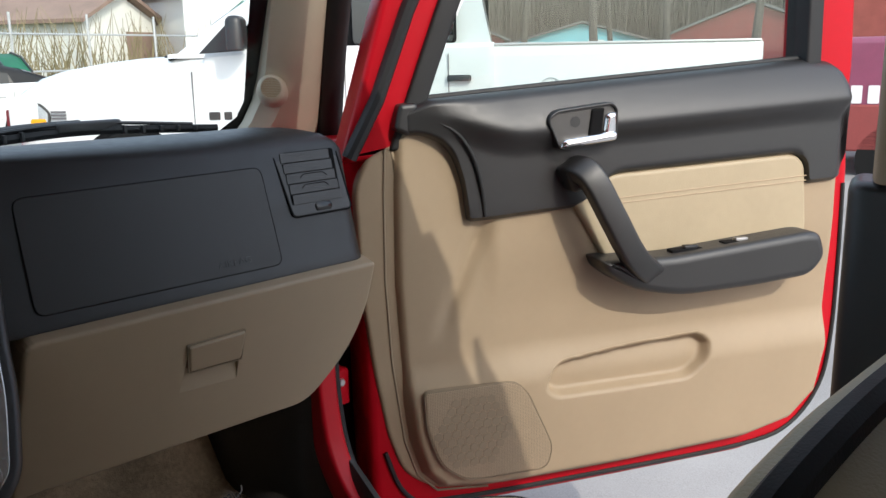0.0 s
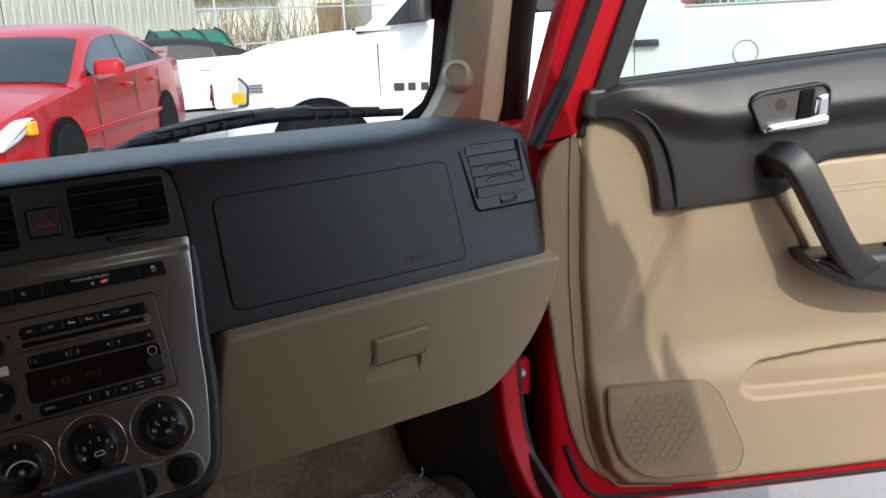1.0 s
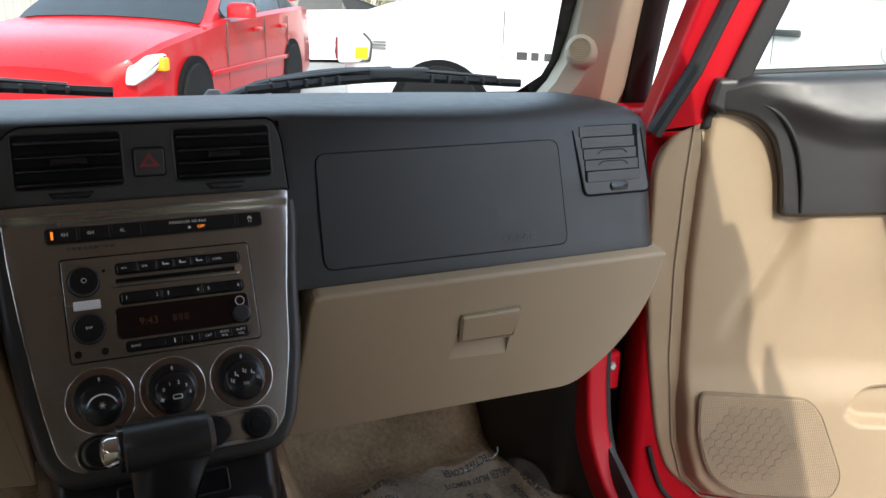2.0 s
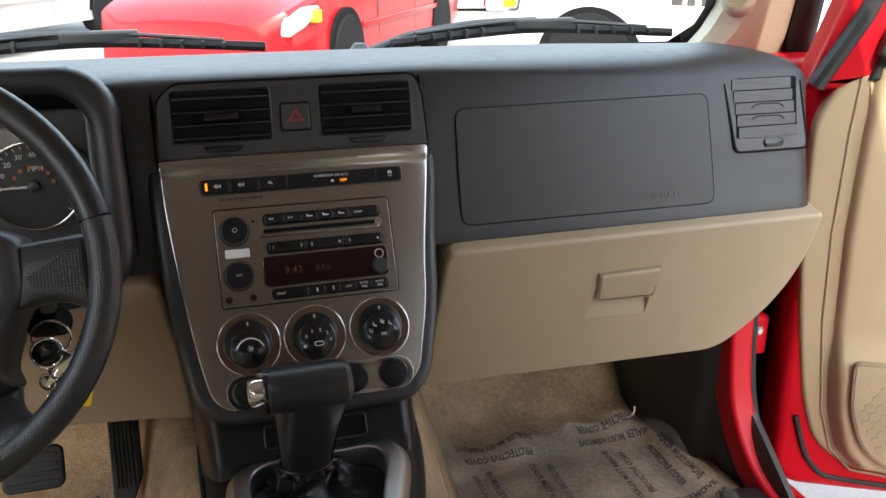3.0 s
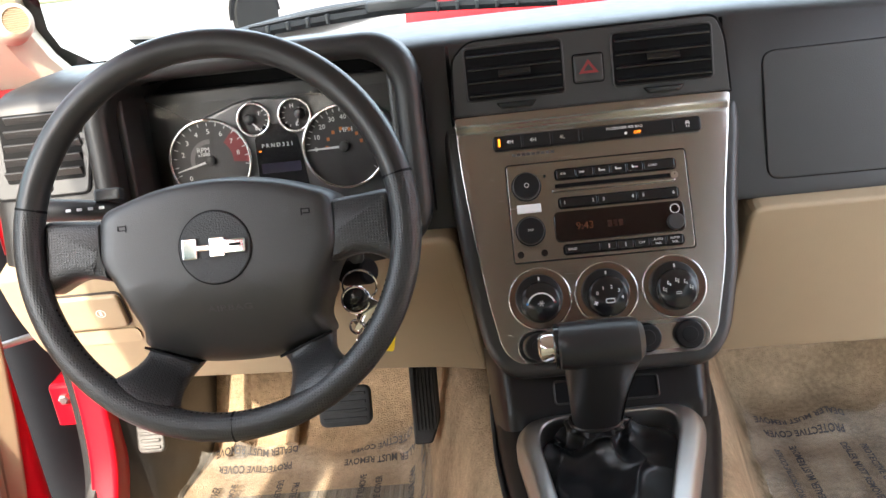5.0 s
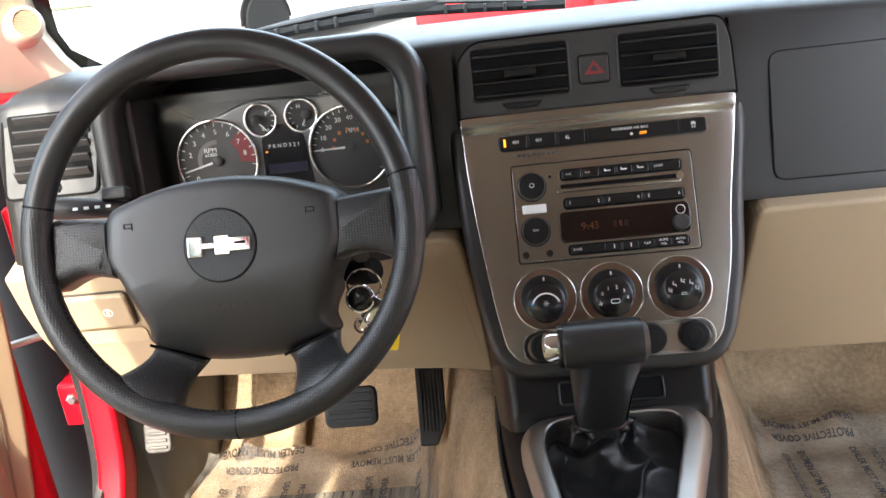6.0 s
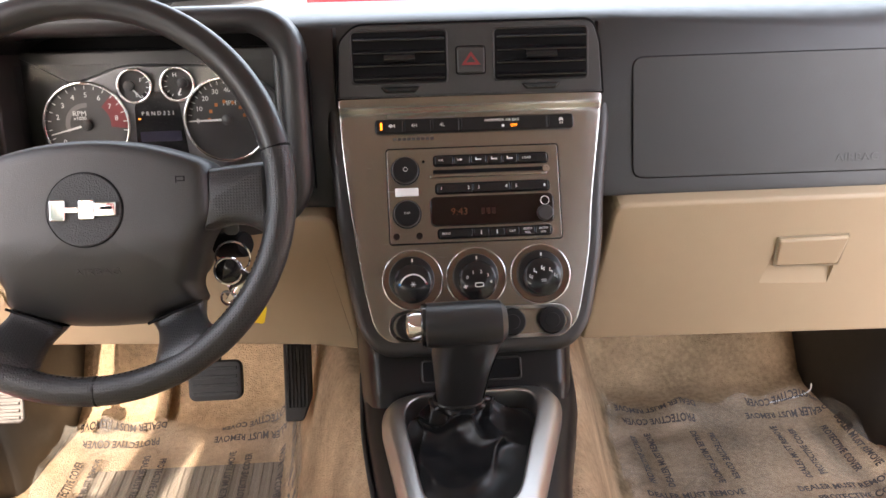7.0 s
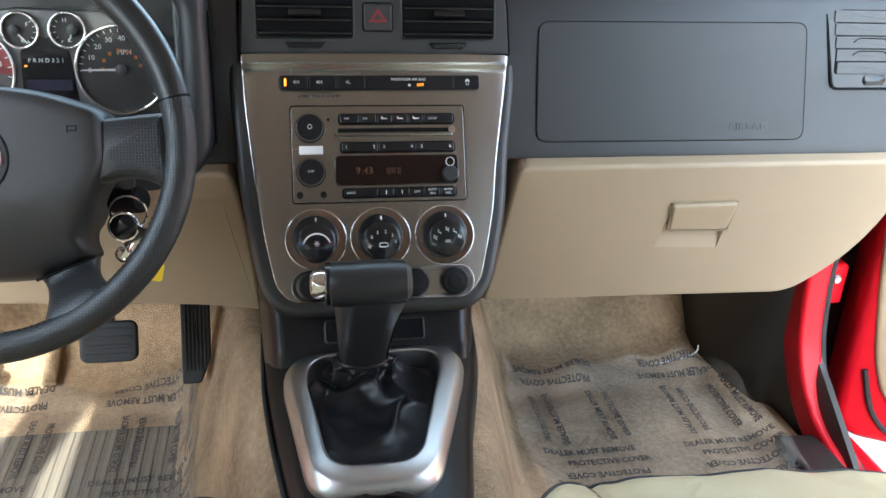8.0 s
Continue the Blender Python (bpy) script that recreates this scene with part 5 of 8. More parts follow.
part("paper", prism(rrect(0.018, 0.018, 0.003), -0.0004, 0.0004, at=Matrix.Translation((-0.231, -0.185, 1.090)) @ Matrix.Rotation(radians(75), 4, "X") @ Matrix.Rotation(radians(-12), 4, "Z")), YELLOW, tag)

# ---- pedals ----
def ribbed(name, label, cx, cy, cz, w, h, lean, arm_to, material, ribs, across):
    p = thing(name, label, "pedal", at=Matrix.Translation((cx, cy, cz)))
    f = Matrix.Translation((cx, cy, cz)) @ Matrix.Rotation(radians(90 - lean), 4, "X")
    if across:
        line = rrect(w, h, 0.010)
    else:
        line = fillet([(-w / 2, h / 2), (w / 2, h / 2), (w / 2, -h * 0.22), (w * 0.15, -h / 2), (-w / 2, -h / 2)], 0.004, 3)
    pad = part("pad", prism(line, -0.008, 0.004, 0.003, at=f), material, p)
    for k in range(ribs):
        t = (k + 0.5) / ribs - 0.5
        if across:
            part("rib", block(-w / 2 + 0.006, w / 2 - 0.006, t * h * 0.84 - 0.0024, t * h * 0.84 + 0.0024, 0.003, 0.0068, 0.001, at=f), material, pad)
        else:
            part("rib", block(t * w * 0.8 - 0.0013, t * w * 0.8 + 0.0013, -h / 2 + 0.020, h / 2 - 0.004, 0.003, 0.0065, 0.0006, at=f), material, pad)
    part("lever", tube(curve_pts([(cx, cy + 0.006, cz), (cx, cy + 0.03, cz + 0.05), arm_to], 4), 0.008, 8), DARK_METAL, p)
    return p


ribbed("brake_pedal", "black rubber brake pedal with cross ribs", -0.334, 0.045, 0.880, 0.070, 0.052, 24, (-0.330, 0.14, 1.00), RUBBER, 4, True)
ribbed("accelerator_pedal", "tall black accelerator pedal with upright ribs", -0.240, 0.150, 0.815, 0.040, 0.125, 26, (-0.235, 0.24, 0.93), RUBBER, 6, False)
ribbed("parking_brake_pedal", "small worn silver parking brake pedal", -0.655, 0.150, 0.792, 0.042, 0.050, 20, (-0.650, 0.24, 0.93), DARK_METAL, 4, True)


# ---- centre console ----
console = thing("centre_console", "black centre console with cup holder and padded beige armrest", "console", at=Matrix.Translation((-0.015, -0.3, FLOOR_Z)))


def console_row(y, xl, xr, top, low):
    """A cross-section: steep sides, rounded shoulders."""
    return [Vector(p) for p in ((xl - 0.02, y, low), (xl - 0.006, y, top - 0.06), (xl - 0.002, y, top - 0.030), (xl + 0.003, y, top - 0.014), (xl + 0.013, y, top - 0.004), (xl + 0.028, y, top),
                                (xr - 0.028, y, top), (xr - 0.013, y, top - 0.004), (xr - 0.003, y, top - 0.014), (xr + 0.002, y, top - 0.030), (xr + 0.006, y, top - 0.06), (xr + 0.02, y, low))]


bm = bmesh.new()
skin(bm, [console_row(*v) for v in ((0.10, -0.135, 0.120, 0.960, 0.62), (-0.03, -0.137, 0.120, 0.952, 0.62), (-0.07, -0.136, 0.118, 0.936, 0.62), (-0.13, -0.132, 0.105, 0.928, 0.62), (-0.22, -0.122, 0.082, 0.921, 0.62), (-0.33, -0.106, 0.062, 0.915, 0.62),
                                    (-0.42, -0.100, 0.060, 0.905, 0.62), (-0.60, -0.100, 0.062, 0.890, 0.62), (-1.05, -0.100, 0.062, 0.890, 0.62))])
part("body", bm, CONSOLE_BLACK, console, "black plastic console body", sharp=60)
# glossy recess below the climate panel, with a storage slot
RISER = basis((-0.012, -0.101, 0.959), (1, 0, 0), (0, 0.588, 0.809))
bm = bmesh.new()
rows = []
for k in range(49):
    x = -0.124 + 0.248 * k / 48
    d = 0.124 - abs(x)
    fall = 0.050 * (1 - min(1.0, d / 0.022)) ** 2.0
    line = []
    for j in range(25):
        y = -0.034 + 0.100 * j / 24
        chin = 0.009 * math.exp(-(((y - 0.044) / 0.011) ** 2))
        foot = -0.006 * max(0.0, (-0.016 - y) / 0.018)
        line.append(RISER @ Vector((x * (1 + 0.05 * (j / 24)), y, chin + foot - fall)))
    rows.append(line)
skin(bm, rows, close=False, cap0=False, cap1=False)
part("recess_panel", bm, CONSOLE_BLACK, console, "glossy black recess wall", sharp=60)
slot = rrect(0.116, 0.027, 0.005, 0.002, 0.004)
part("slot_lip", collar(slot, offset(slot, 0.0022), -0.002, 0.0022, 0.001, at=RISER), BLACK, console, "small storage slot")
part("slot_floor", prism(offset(slot, 0.0020), -0.002, 0.0006, at=RISER), DARK, console)
# silver shifter frame
TRIM = basis((-0.014, -0.20, 0.940), (1, 0, 0), (0, 1, 0.085))
outer_t = fillet([(-0.060, -0.132), (0.028, -0.132), (0.048, -0.114), (0.102, 0.052), (0.099, 0.080), (0.076, 0.0855), (-0.070, 0.0795), (-0.095, 0.073), (-0.102, 0.044), (-0.080, -0.112)], [0.024, 0.024, 0.024, 0.02, 0.014, 0.02, 0.02, 0.014, 0.02, 0.024], 12)
inner_t = fillet([(-0.044, -0.103), (0.016, -0.103), (0.031, -0.088), (0.070, 0.040), (0.069, 0.064), (0.056, 0.0710), (-0.054, 0.0670), (-0.070, 0.058), (-0.076, 0.034), (-0.060, -0.090)], [0.014] * 10, 12)


def round_about(line, cx, cy, n=240):
    """The outline cut by n even rays from a point inside it."""
    out = []
    for k in range(n):
        dx, dy = math.cos(2 * math.pi * k / n), math.sin(2 * math.pi * k / n)
        best = 0.0
        for (x0, y0), (x1, y1) in zip(line, line[1:] + line[:1]):
            ex, ey = x1 - x0, y1 - y0
            det = ex * dy - ey * dx
            if abs(det) < 1e-12:
                continue
            u = ((cx - x0) * dy - (cy - y0) * dx) / det
            r = (y0 + u * ey - cy) * dy + (x0 + u * ex - cx) * dx
            if -1e-9 <= u <= 1 + 1e-9 and r > best:
                best = r
        out.append(best)
    soft = [sum(out[(k + j) % n] for j in range(-3, 4)) / 7 for k in range(n)]
    return [(cx + r * math.cos(2 * math.pi * k / n), cy + r * math.sin(2 * math.pi * k / n)) for k, r in enumerate(soft)]


outer_t, inner_t = round_about(outer_t, -0.005, -0.015), round_about(inner_t, -0.005, -0.015)
bm = bmesh.new()
rings = []
for t, z in ((0, -0.030), (0, -0.0100), (0.01, -0.0085), (0.05, -0.0058), (0.12, -0.0026), (0.20, 0.0008), (0.27, 0.0030), (0.33, 0.0042), (0.40, 0.0050), (0.60, 0.0062), (0.82, 0.0072), (0.90, 0.0073), (0.96, 0.0068), (0.99, 0.0058), (1, 0.0042), (1, -0.030)):
    rings.append([TRIM @ Vector((a[0] + (b[0] - a[0]) * t, a[1] + (b[1] - a[1]) * t, z)) for a, b in zip(outer_t, inner_t)])
rings.append(rings[0])
skin(bm, rings, cap0=False, cap1=False)
bmesh.ops.remove_doubles(bm, verts=bm.verts, dist=1e-6)
part("shifter_trim", bm, SILVER, console, "satin silver shifter surround", sharp=85)
part("shifter_well", prism(inner_t, -0.040, -0.032, at=TRIM), DARK, console)
part("edge_piping", tube(curve_pts([(-0.138, -0.03, 0.924), (-0.138, -0.07, 0.908), (-0.136, -0.13, 0.899), (-0.126, -0.22, 0.892), (-0.110, -0.33, 0.886), (-0.104, -0.45, 0.874)], 5), 0.0032, 8), RUBBER, console, "black piping between console and carpet")
# cup holder
cup_at = Matrix.Translation((-0.027, -0.375, 0.905))
part("cup_holder", spin([(0.052, 0.0), (0.052, 0.016), (0.048, 0.019), (0.044, 0.016), (0.040, -0.02), (0.037, -0.045), (0.0, -0.045)], 40, at=cup_at), BLACK_GLOSS, console, "round cup holder")
part("cup_liner", spin([(0.039, 0.010), (0.037, 0.0125), (0.0, 0.0128)], 36, at=cup_at), DARK, console)
# armrest lid
lid_line = fillet([(-0.118, -0.62), (0.074, -0.62), (0.080, -0.432), (0.052, -0.417), (-0.03, -0.405), (-0.097, -0.414), (-0.116, -0.440)], [0.02, 0.02, 0.012, 0.03, 0.05, 0.03, 0.012], 5)
lid = part("armrest_lid", prism(lid_line, 0.895, 0.966, 0.022, 5), BEIGE_LEATHER, console, "padded beige leather armrest lid")
part("lid_edge", collar(offset(lid_line, -0.006) if area(lid_line) > 0 else offset(lid_line[::-1], -0.006), lid_line if area(lid_line) > 0 else lid_line[::-1], 0.885, 0.938, 0.002), BLACK, console)
part("armrest_rear", block(-0.10, 0.075, -1.05, -0.625, 0.89, 0.955, 0.02), BEIGE_LEATHER, console)

# ---- gear shifter ----
shifter = thing("gear_shifter", "black leather T-handle gear shifter with a chrome button", "gear lever", at=Matrix.Translation((-0.030, -0.17, 0.945)))
top = Vector((-0.030, -0.190, 1.070))
bm = bmesh.new()
rows = []
for x, r, dz in ((-0.036, 0.021, 0.002), (-0.034, 0.0235, 0.001), (-0.020, 0.0245, 0.0), (0.0, 0.0250, 0.0), (0.025, 0.0248, 0.0005), (0.040, 0.023, 0.001), (0.046, 0.016, 0.001)):
    rows.append([top + Vector((x, r * 1.05 * math.cos(2 * math.pi * k / 18), dz + r * 0.92 * math.sin(2 * math.pi * k / 18))) for k in range(18)])
skin(bm, rows)
part("handle", bm, LEATHER, shifter, "black leather cross handle")
bm = bmesh.new()
rows = []
for z, xl, xr, d in ((1.066, -0.060, 0.014, 0.023), (1.050, -0.060, 0.012, 0.023), (1.035, -0.0595, 0.007, 0.0225), (1.015, -0.058, 0.002, 0.021), (0.995, -0.0565, -0.002, 0.0195), (0.975, -0.055, -0.005, 0.018), (0.966, -0.0545, -0.006, 0.0175)):
    y = -0.190 + (1.062 - z) * 0.25
    c, w = (xl + xr) / 2, (xr - xl) / 2
    rows.append([Vector((c + w * math.copysign(abs(math.cos(a)) ** 0.7, math.cos(a)), y + d * math.copysign(abs(math.sin(a)) ** 0.7, math.sin(a)), z)) for a in (2 * math.pi * k / 20 for k in range(20))])
skin(bm, rows)
part("neck", bm, LEATHER, shifter, "black leather neck")
part("button", spin([(0.0148, -0.004), (0.0148, 0.012), (0.0130, 0.0165), (0.0085, 0.0185), (0.0, 0.019)], 28, at=Matrix.Translation(top + Vector((-0.036, 0, 0.001))) @ Matrix.Rotation(radians(-90), 4, "Y")), CHROME, shifter, "chrome release button")
part("button_collar", spin([(0.0215, -0.003), (0.0215, 0.003), (0.0150, 0.0042), (0.0150, -0.003)], 28, at=Matrix.Translation(top + Vector((-0.036, 0, 0.001))) @ Matrix.Rotation(radians(-90), 4, "Y")), BLACK_GLOSS, shifter)
part("stitch_line", tube(curve_pts([(0.012, -0.199, 1.060), (0.0060, -0.193, 1.035), (0.0002, -0.187, 1.010), (-0.0055, -0.178, 0.975)], 6), 0.0010, 6), DARK, shifter)


def boot():
    """A loose leather gaiter: gathered under the neck, falling in deep folds into the frame."""
    bm = bmesh.new()
    rings = []
    n, m = 128, 40
    for k in range(m + 1):
        t = k / m
        ring = []
        for j in range(n):
            q = inner_t[int(j * len(inner_t) / n)]
            q2 = inner_t[(int(j * len(inner_t) / n) + 1) % len(inner_t)]
            fr = j * len(inner_t) / n % 1.0
            w = TRIM @ Vector(((q[0] + (q2[0] - q[0]) * fr) * 0.985, (q[1] + (q2[1] - q[1]) * fr) * 0.985, 0.0))
            ang = math.atan2(w.y + 0.178, w.x + 0.030)
            nx, ny = -0.0305 + 0.0265 * math.cos(ang), -0.165 + 0.0195 * math.sin(ang)
            e = 1 - (1 - t) ** 2.1
            pos = Vector((w.x + (nx - w.x) * e, w.y + (ny - w.y) * e, 0.9285 + 0.041 * t ** 2.0))
            mid = math.sin(math.pi * min(1.0, t * 1.02)) ** 0.8
            out = Vector((math.cos(ang), math.sin(ang), 0))
            warp = 0.55 * noise.noise(Vector((math.cos(ang) * 1.3, math.sin(ang) * 1.3, t * 2.2)))
            fold = (1 - abs(math.sin(2.0 * ang + 2.2 * t + 0.9 + warp))) ** 1.6
            slip = (1 - abs(math.sin(1.5 * ang - 5.0 * t + 0.4 + 1.6 * warp))) ** 2.4
            calm = 1 - 0.65 * max(0.0, math.sin(ang))
            pos += out * mid * calm * (0.018 * fold + 0.011 * slip - 0.008)
            pos.z += mid * (0.012 * slip + 0.006 * fold + 0.004 * noise.noise(Vector((pos.x * 45, pos.y * 45, t * 4))))
            gather = math.exp(-(((t - 0.90) / 0.05) ** 2))
            pos += out * gather * (0.004 + 0.0025 * math.sin(9 * ang + 3 * warp))
            ring.append(pos)
        rings.append(ring)
    skin(bm, rings, cap0=False, cap1=True)
    return bm


part("boot", boot(), BOOT, shifter, "creased black leather gaiter", sharp=80)
part("boot_band", tube([(-0.0303 + 0.0262 * math.cos(k * math.pi / 10), -0.1655 + 0.0190 * math.sin(k * math.pi / 10), 0.968) for k in range(20)], 0.0028, 8, closed=True), BOOT, shifter)

# ---- floor ----
floor = tagged(thing("carpet_floor", "beige carpet on the floor, toe boards and tunnel", "floor", at=Matrix.Translation((0, 0, 0.57)), kind="structure"))


def floor_height(x, y):
    """Height of the carpet before its fine unevenness."""
    z = FLOOR_Z
    if y > 0.40:
        z += min(0.40, (y - 0.40) * 1.55)
    half = 0.105 + max(0.0, y + 0.25) * 0.13
    d = abs(x + 0.014) - half
    tun = 0.885 - 0.05 * max(0.0, -y - 0.3)
    if d < 0.115:
        k_ = max(0.0, min(1.0, 1 - d / 0.115))
        z = max(z, FLOOR_Z + (tun - FLOOR_Z) * (k_ * k_ * (3 - 2 * k_)))
    return z


def floor_grid():
    """Foot wells, toe boards and the tunnel between them as one sheet."""
    bm = bmesh.new()
    rows = []
    nx = 90
    for j in range(70):
        y = -1.3 + 2.0 * j / 69
        line = []
        for k in range(nx + 1):
            x = -0.72 + 1.44 * k / nx
            z = floor_height(x, y)
            z += 0.004 * noise.noise(Vector((x * 9, y * 9, 1))) + 0.0025 * noise.noise(Vector((x * 31, y * 31, 4)))
            line.append(Vector((x, y, z)))
        rows.append(line)
    skin(bm, rows, close=False, cap0=False, cap1=False)
    return bm


part("carpet", floor_grid(), CARPET, floor, "worn beige cut-pile carpet", sharp=80)
part("dead_pedal", prism(rrect(0.09, 0.20, 0.02, 0, 0), 0, 0.03, 0.012, at=basis((-0.555, 0.50, 0.745), (1, 0, 0), (0, 0.35, 0.94))), CARPET, floor)
part("carpet_roll", tube(curve_pts([(-0.500, 0.60, 0.80), (-0.505, 0.47, 0.70), (-0.512, 0.36, 0.618)], 6), 0.012, 10), CARPET, floor)


def kick_panel():
    bm = bmesh.new()
    rows = []
    for k in range(13):
        z = 0.595 + 0.36 * k / 12
        t = k / 12
        rows.append([Vector(p) for p in curve_pts([(0.745, 0.155 - 0.24 * max(0, 0.45 - t) * 2, z), (0.722, 0.16, z), (0.690, 0.20, z), (0.672, 0.30, z), (0.662, 0.42, z), (0.655, 0.60, z)], 4)])
    skin(bm, rows, close=False, cap0=False, cap1=False)
    ret = bmesh.ops.extrude_face_region(bm, geom=bm.faces[:])
    bmesh.ops.translate(bm, vec=(0.012, 0.004, 0), verts=[v for v in ret["geom"] if isinstance(v, bmesh.types.BMVert)])
    return bm


both("kick_panel", kick_panel(), BLACK, floor, "black plastic kick panel")
both("sill_plate", sweep(curve_pts([(0.708, 0.06, 0.598), (0.702, 0.0, 0.604), (0.70, -0.15, 0.608), (0.70, -0.3, 0.610), (0.70, -0.9, 0.610)], 5), fillet([(-0.045, -0.03), (0.025, -0.03), (0.025, 0.008), (-0.02, 0.010), (-0.045, -0.012)], 0.006, 3), (1, 0, 0)), BLACK, floor, "black plastic sill plate")


# ---- protective floor films ----
def film(x0, x1, y0, y1, seed):
    cx = (x0 + x1) / 2
    f = thing("protective_film", "clear crinkled plastic film with dark print on the carpet", "floor film", at=Matrix.Translation((cx, (y0 + y1) / 2, FLOOR_Z + 0.006)), group="floor films")

    def height(x, y):
        edge = min(x - x0, x1 - x, y1 - y)
        rise = max(0.0, 0.05 - edge) * 0.8 if edge < 0.05 else 0.0
        base = floor_height(x, y) + 0.009
        return base + rise * (0.6 + 0.8 * noise.noise(Vector((x * 14, y * 14, seed)))) + 0.0045 * abs(noise.noise(Vector((x * 23, y * 17, seed + 3)))) + 0.002 * noise.noise(Vector((x * 60, y * 45, seed + 5)))

    bm = bmesh.new()
    nx, ny = 60, 56
    rows = []
    for j in range(ny + 1):
        y = y0 + (y1 - y0) * j / ny
        wob = 0.012 * noise.noise(Vector((y * 9, seed, 0)))
        rows.append([Vector((x0 + wob + (x1 - x0) * k / nx, y + 0.012 * noise.noise(Vector((k * 0.2, seed, 5))) * (j / ny), height(x0 + (x1 - x0) * k / nx, y))) for k in range(nx + 1)])
    skin(bm, rows, close=False, cap0=False, cap1=False)
    sheet = part("sheet", bm, FILM, f, "clear crinkled film", sharp=80)
    if sheet.data.polygons[0].normal.z < 0:
        sheet.data.flip_normals()
    sheet.visible_shadow = False

    def words(w, x, y, size, turn):
        bm = bmesh.new()
        bm.from_mesh(TEXTS[w])
        bm.transform(Matrix.Translation((x, y, 0)) @ Matrix.Rotation(radians(turn), 4, "Z") @ Matrix.Diagonal((size * 0.88, size, 0.01, 1)))
        for v in bm.verts:
            v.co.z = height(v.co.x, v.co.y) + 0.0035 + v.co.z
        part("print", bm, DARK_MARK, f)

    S = 0.0165
    for k, y in enumerate((y0 + 0.030, y0 + 0.058, y0 + 0.086, y0 + 0.112)):
        w = ("DEALER MUST REMOVE", "PROTECTIVE COVER", "PROTECTIVE COVER", "DEALER MUST REMOVE")[k]
        for x, dx in ((x0 + 0.10, 0.012), (x0 + 0.335, 0.006)):
            words(w, x + dx * (k % 3), y, S, 180 if k < 2 else 0)
    for k, (x, w, turn) in enumerate(((x0 + 0.045, "PROTECTIVE COVER", 90), (x0 + 0.072, "DEALER MUST REMOVE", 90), (x0 + 0.150, "DEALER MUST REMOVE", 270), (x0 + 0.177, "PROTECTIVE COVER", 270),
                                      (x0 + 0.290, "DEALER MUST REMOVE", 90), (x0 + 0.317, "PROTECTIVE COVER", 90), (x0 + 0.372, "PROTECTIVE COVER", 270), (x0 + 0.399, "DEALER MUST REMOVE", 270))):
        words(w, x, y0 + 0.205 + 0.008 * noise.noise(Vector((k, seed, 2))), S * 0.92, turn)
    for k, y in enumerate((y1 - 0.038, y1 - 0.012)):
        for x in (x0 + 0.10, x0 + 0.325):
            words(("PROTECTIVE COVER", "DEALER MUST REMOVE")[(k + (x > x0 + 0.2)) % 2], x, y, S * 0.95, 180)
    return f


film(0.250, 0.668, -0.035, 0.305, 3)
film(-0.660, -0.238, -0.02, 0.325, 11)
wire = thing("film_curl", "curled clear edge of plastic film glinting by the kick panel", "film edge", at=Matrix.Translation((0.66, 0.38, FLOOR_Z)))
part("edge", tube(curve_pts([(0.56, 0.300, 0.626), (0.61, 0.305, 0.632), (0.636, 0.312, 0.638), (0.643, 0.322, 0.646)], 6), 0.0014, 6), LENS, wire)
# ribbed heel pad under the driver's film
pad = thing("heel_pad", "ribbed grey rubber heel pad set in the carpet", "heel pad", at=Matrix.Translation((-0.45, 0.07, FLOOR_Z)))
part("base", prism(rrect(0.36, 0.275, 0.012, -0.42, 0.0975), FLOOR_Z - 0.004, FLOOR_Z + 0.0035, 0.002), mat("taupe_rubber", (0.20, 0.165, 0.13), 0.6), pad)
ribmat = mat("taupe_rib", (0.24, 0.20, 0.155), 0.55)
for k in range(22):
    x = -0.59 + 0.0158 * k
    part("rib", block(x - 0.004, x + 0.004, -0.035, 0.230, FLOOR_Z + 0.002, FLOOR_Z + 0.0065, 0.0015), ribmat, pad)


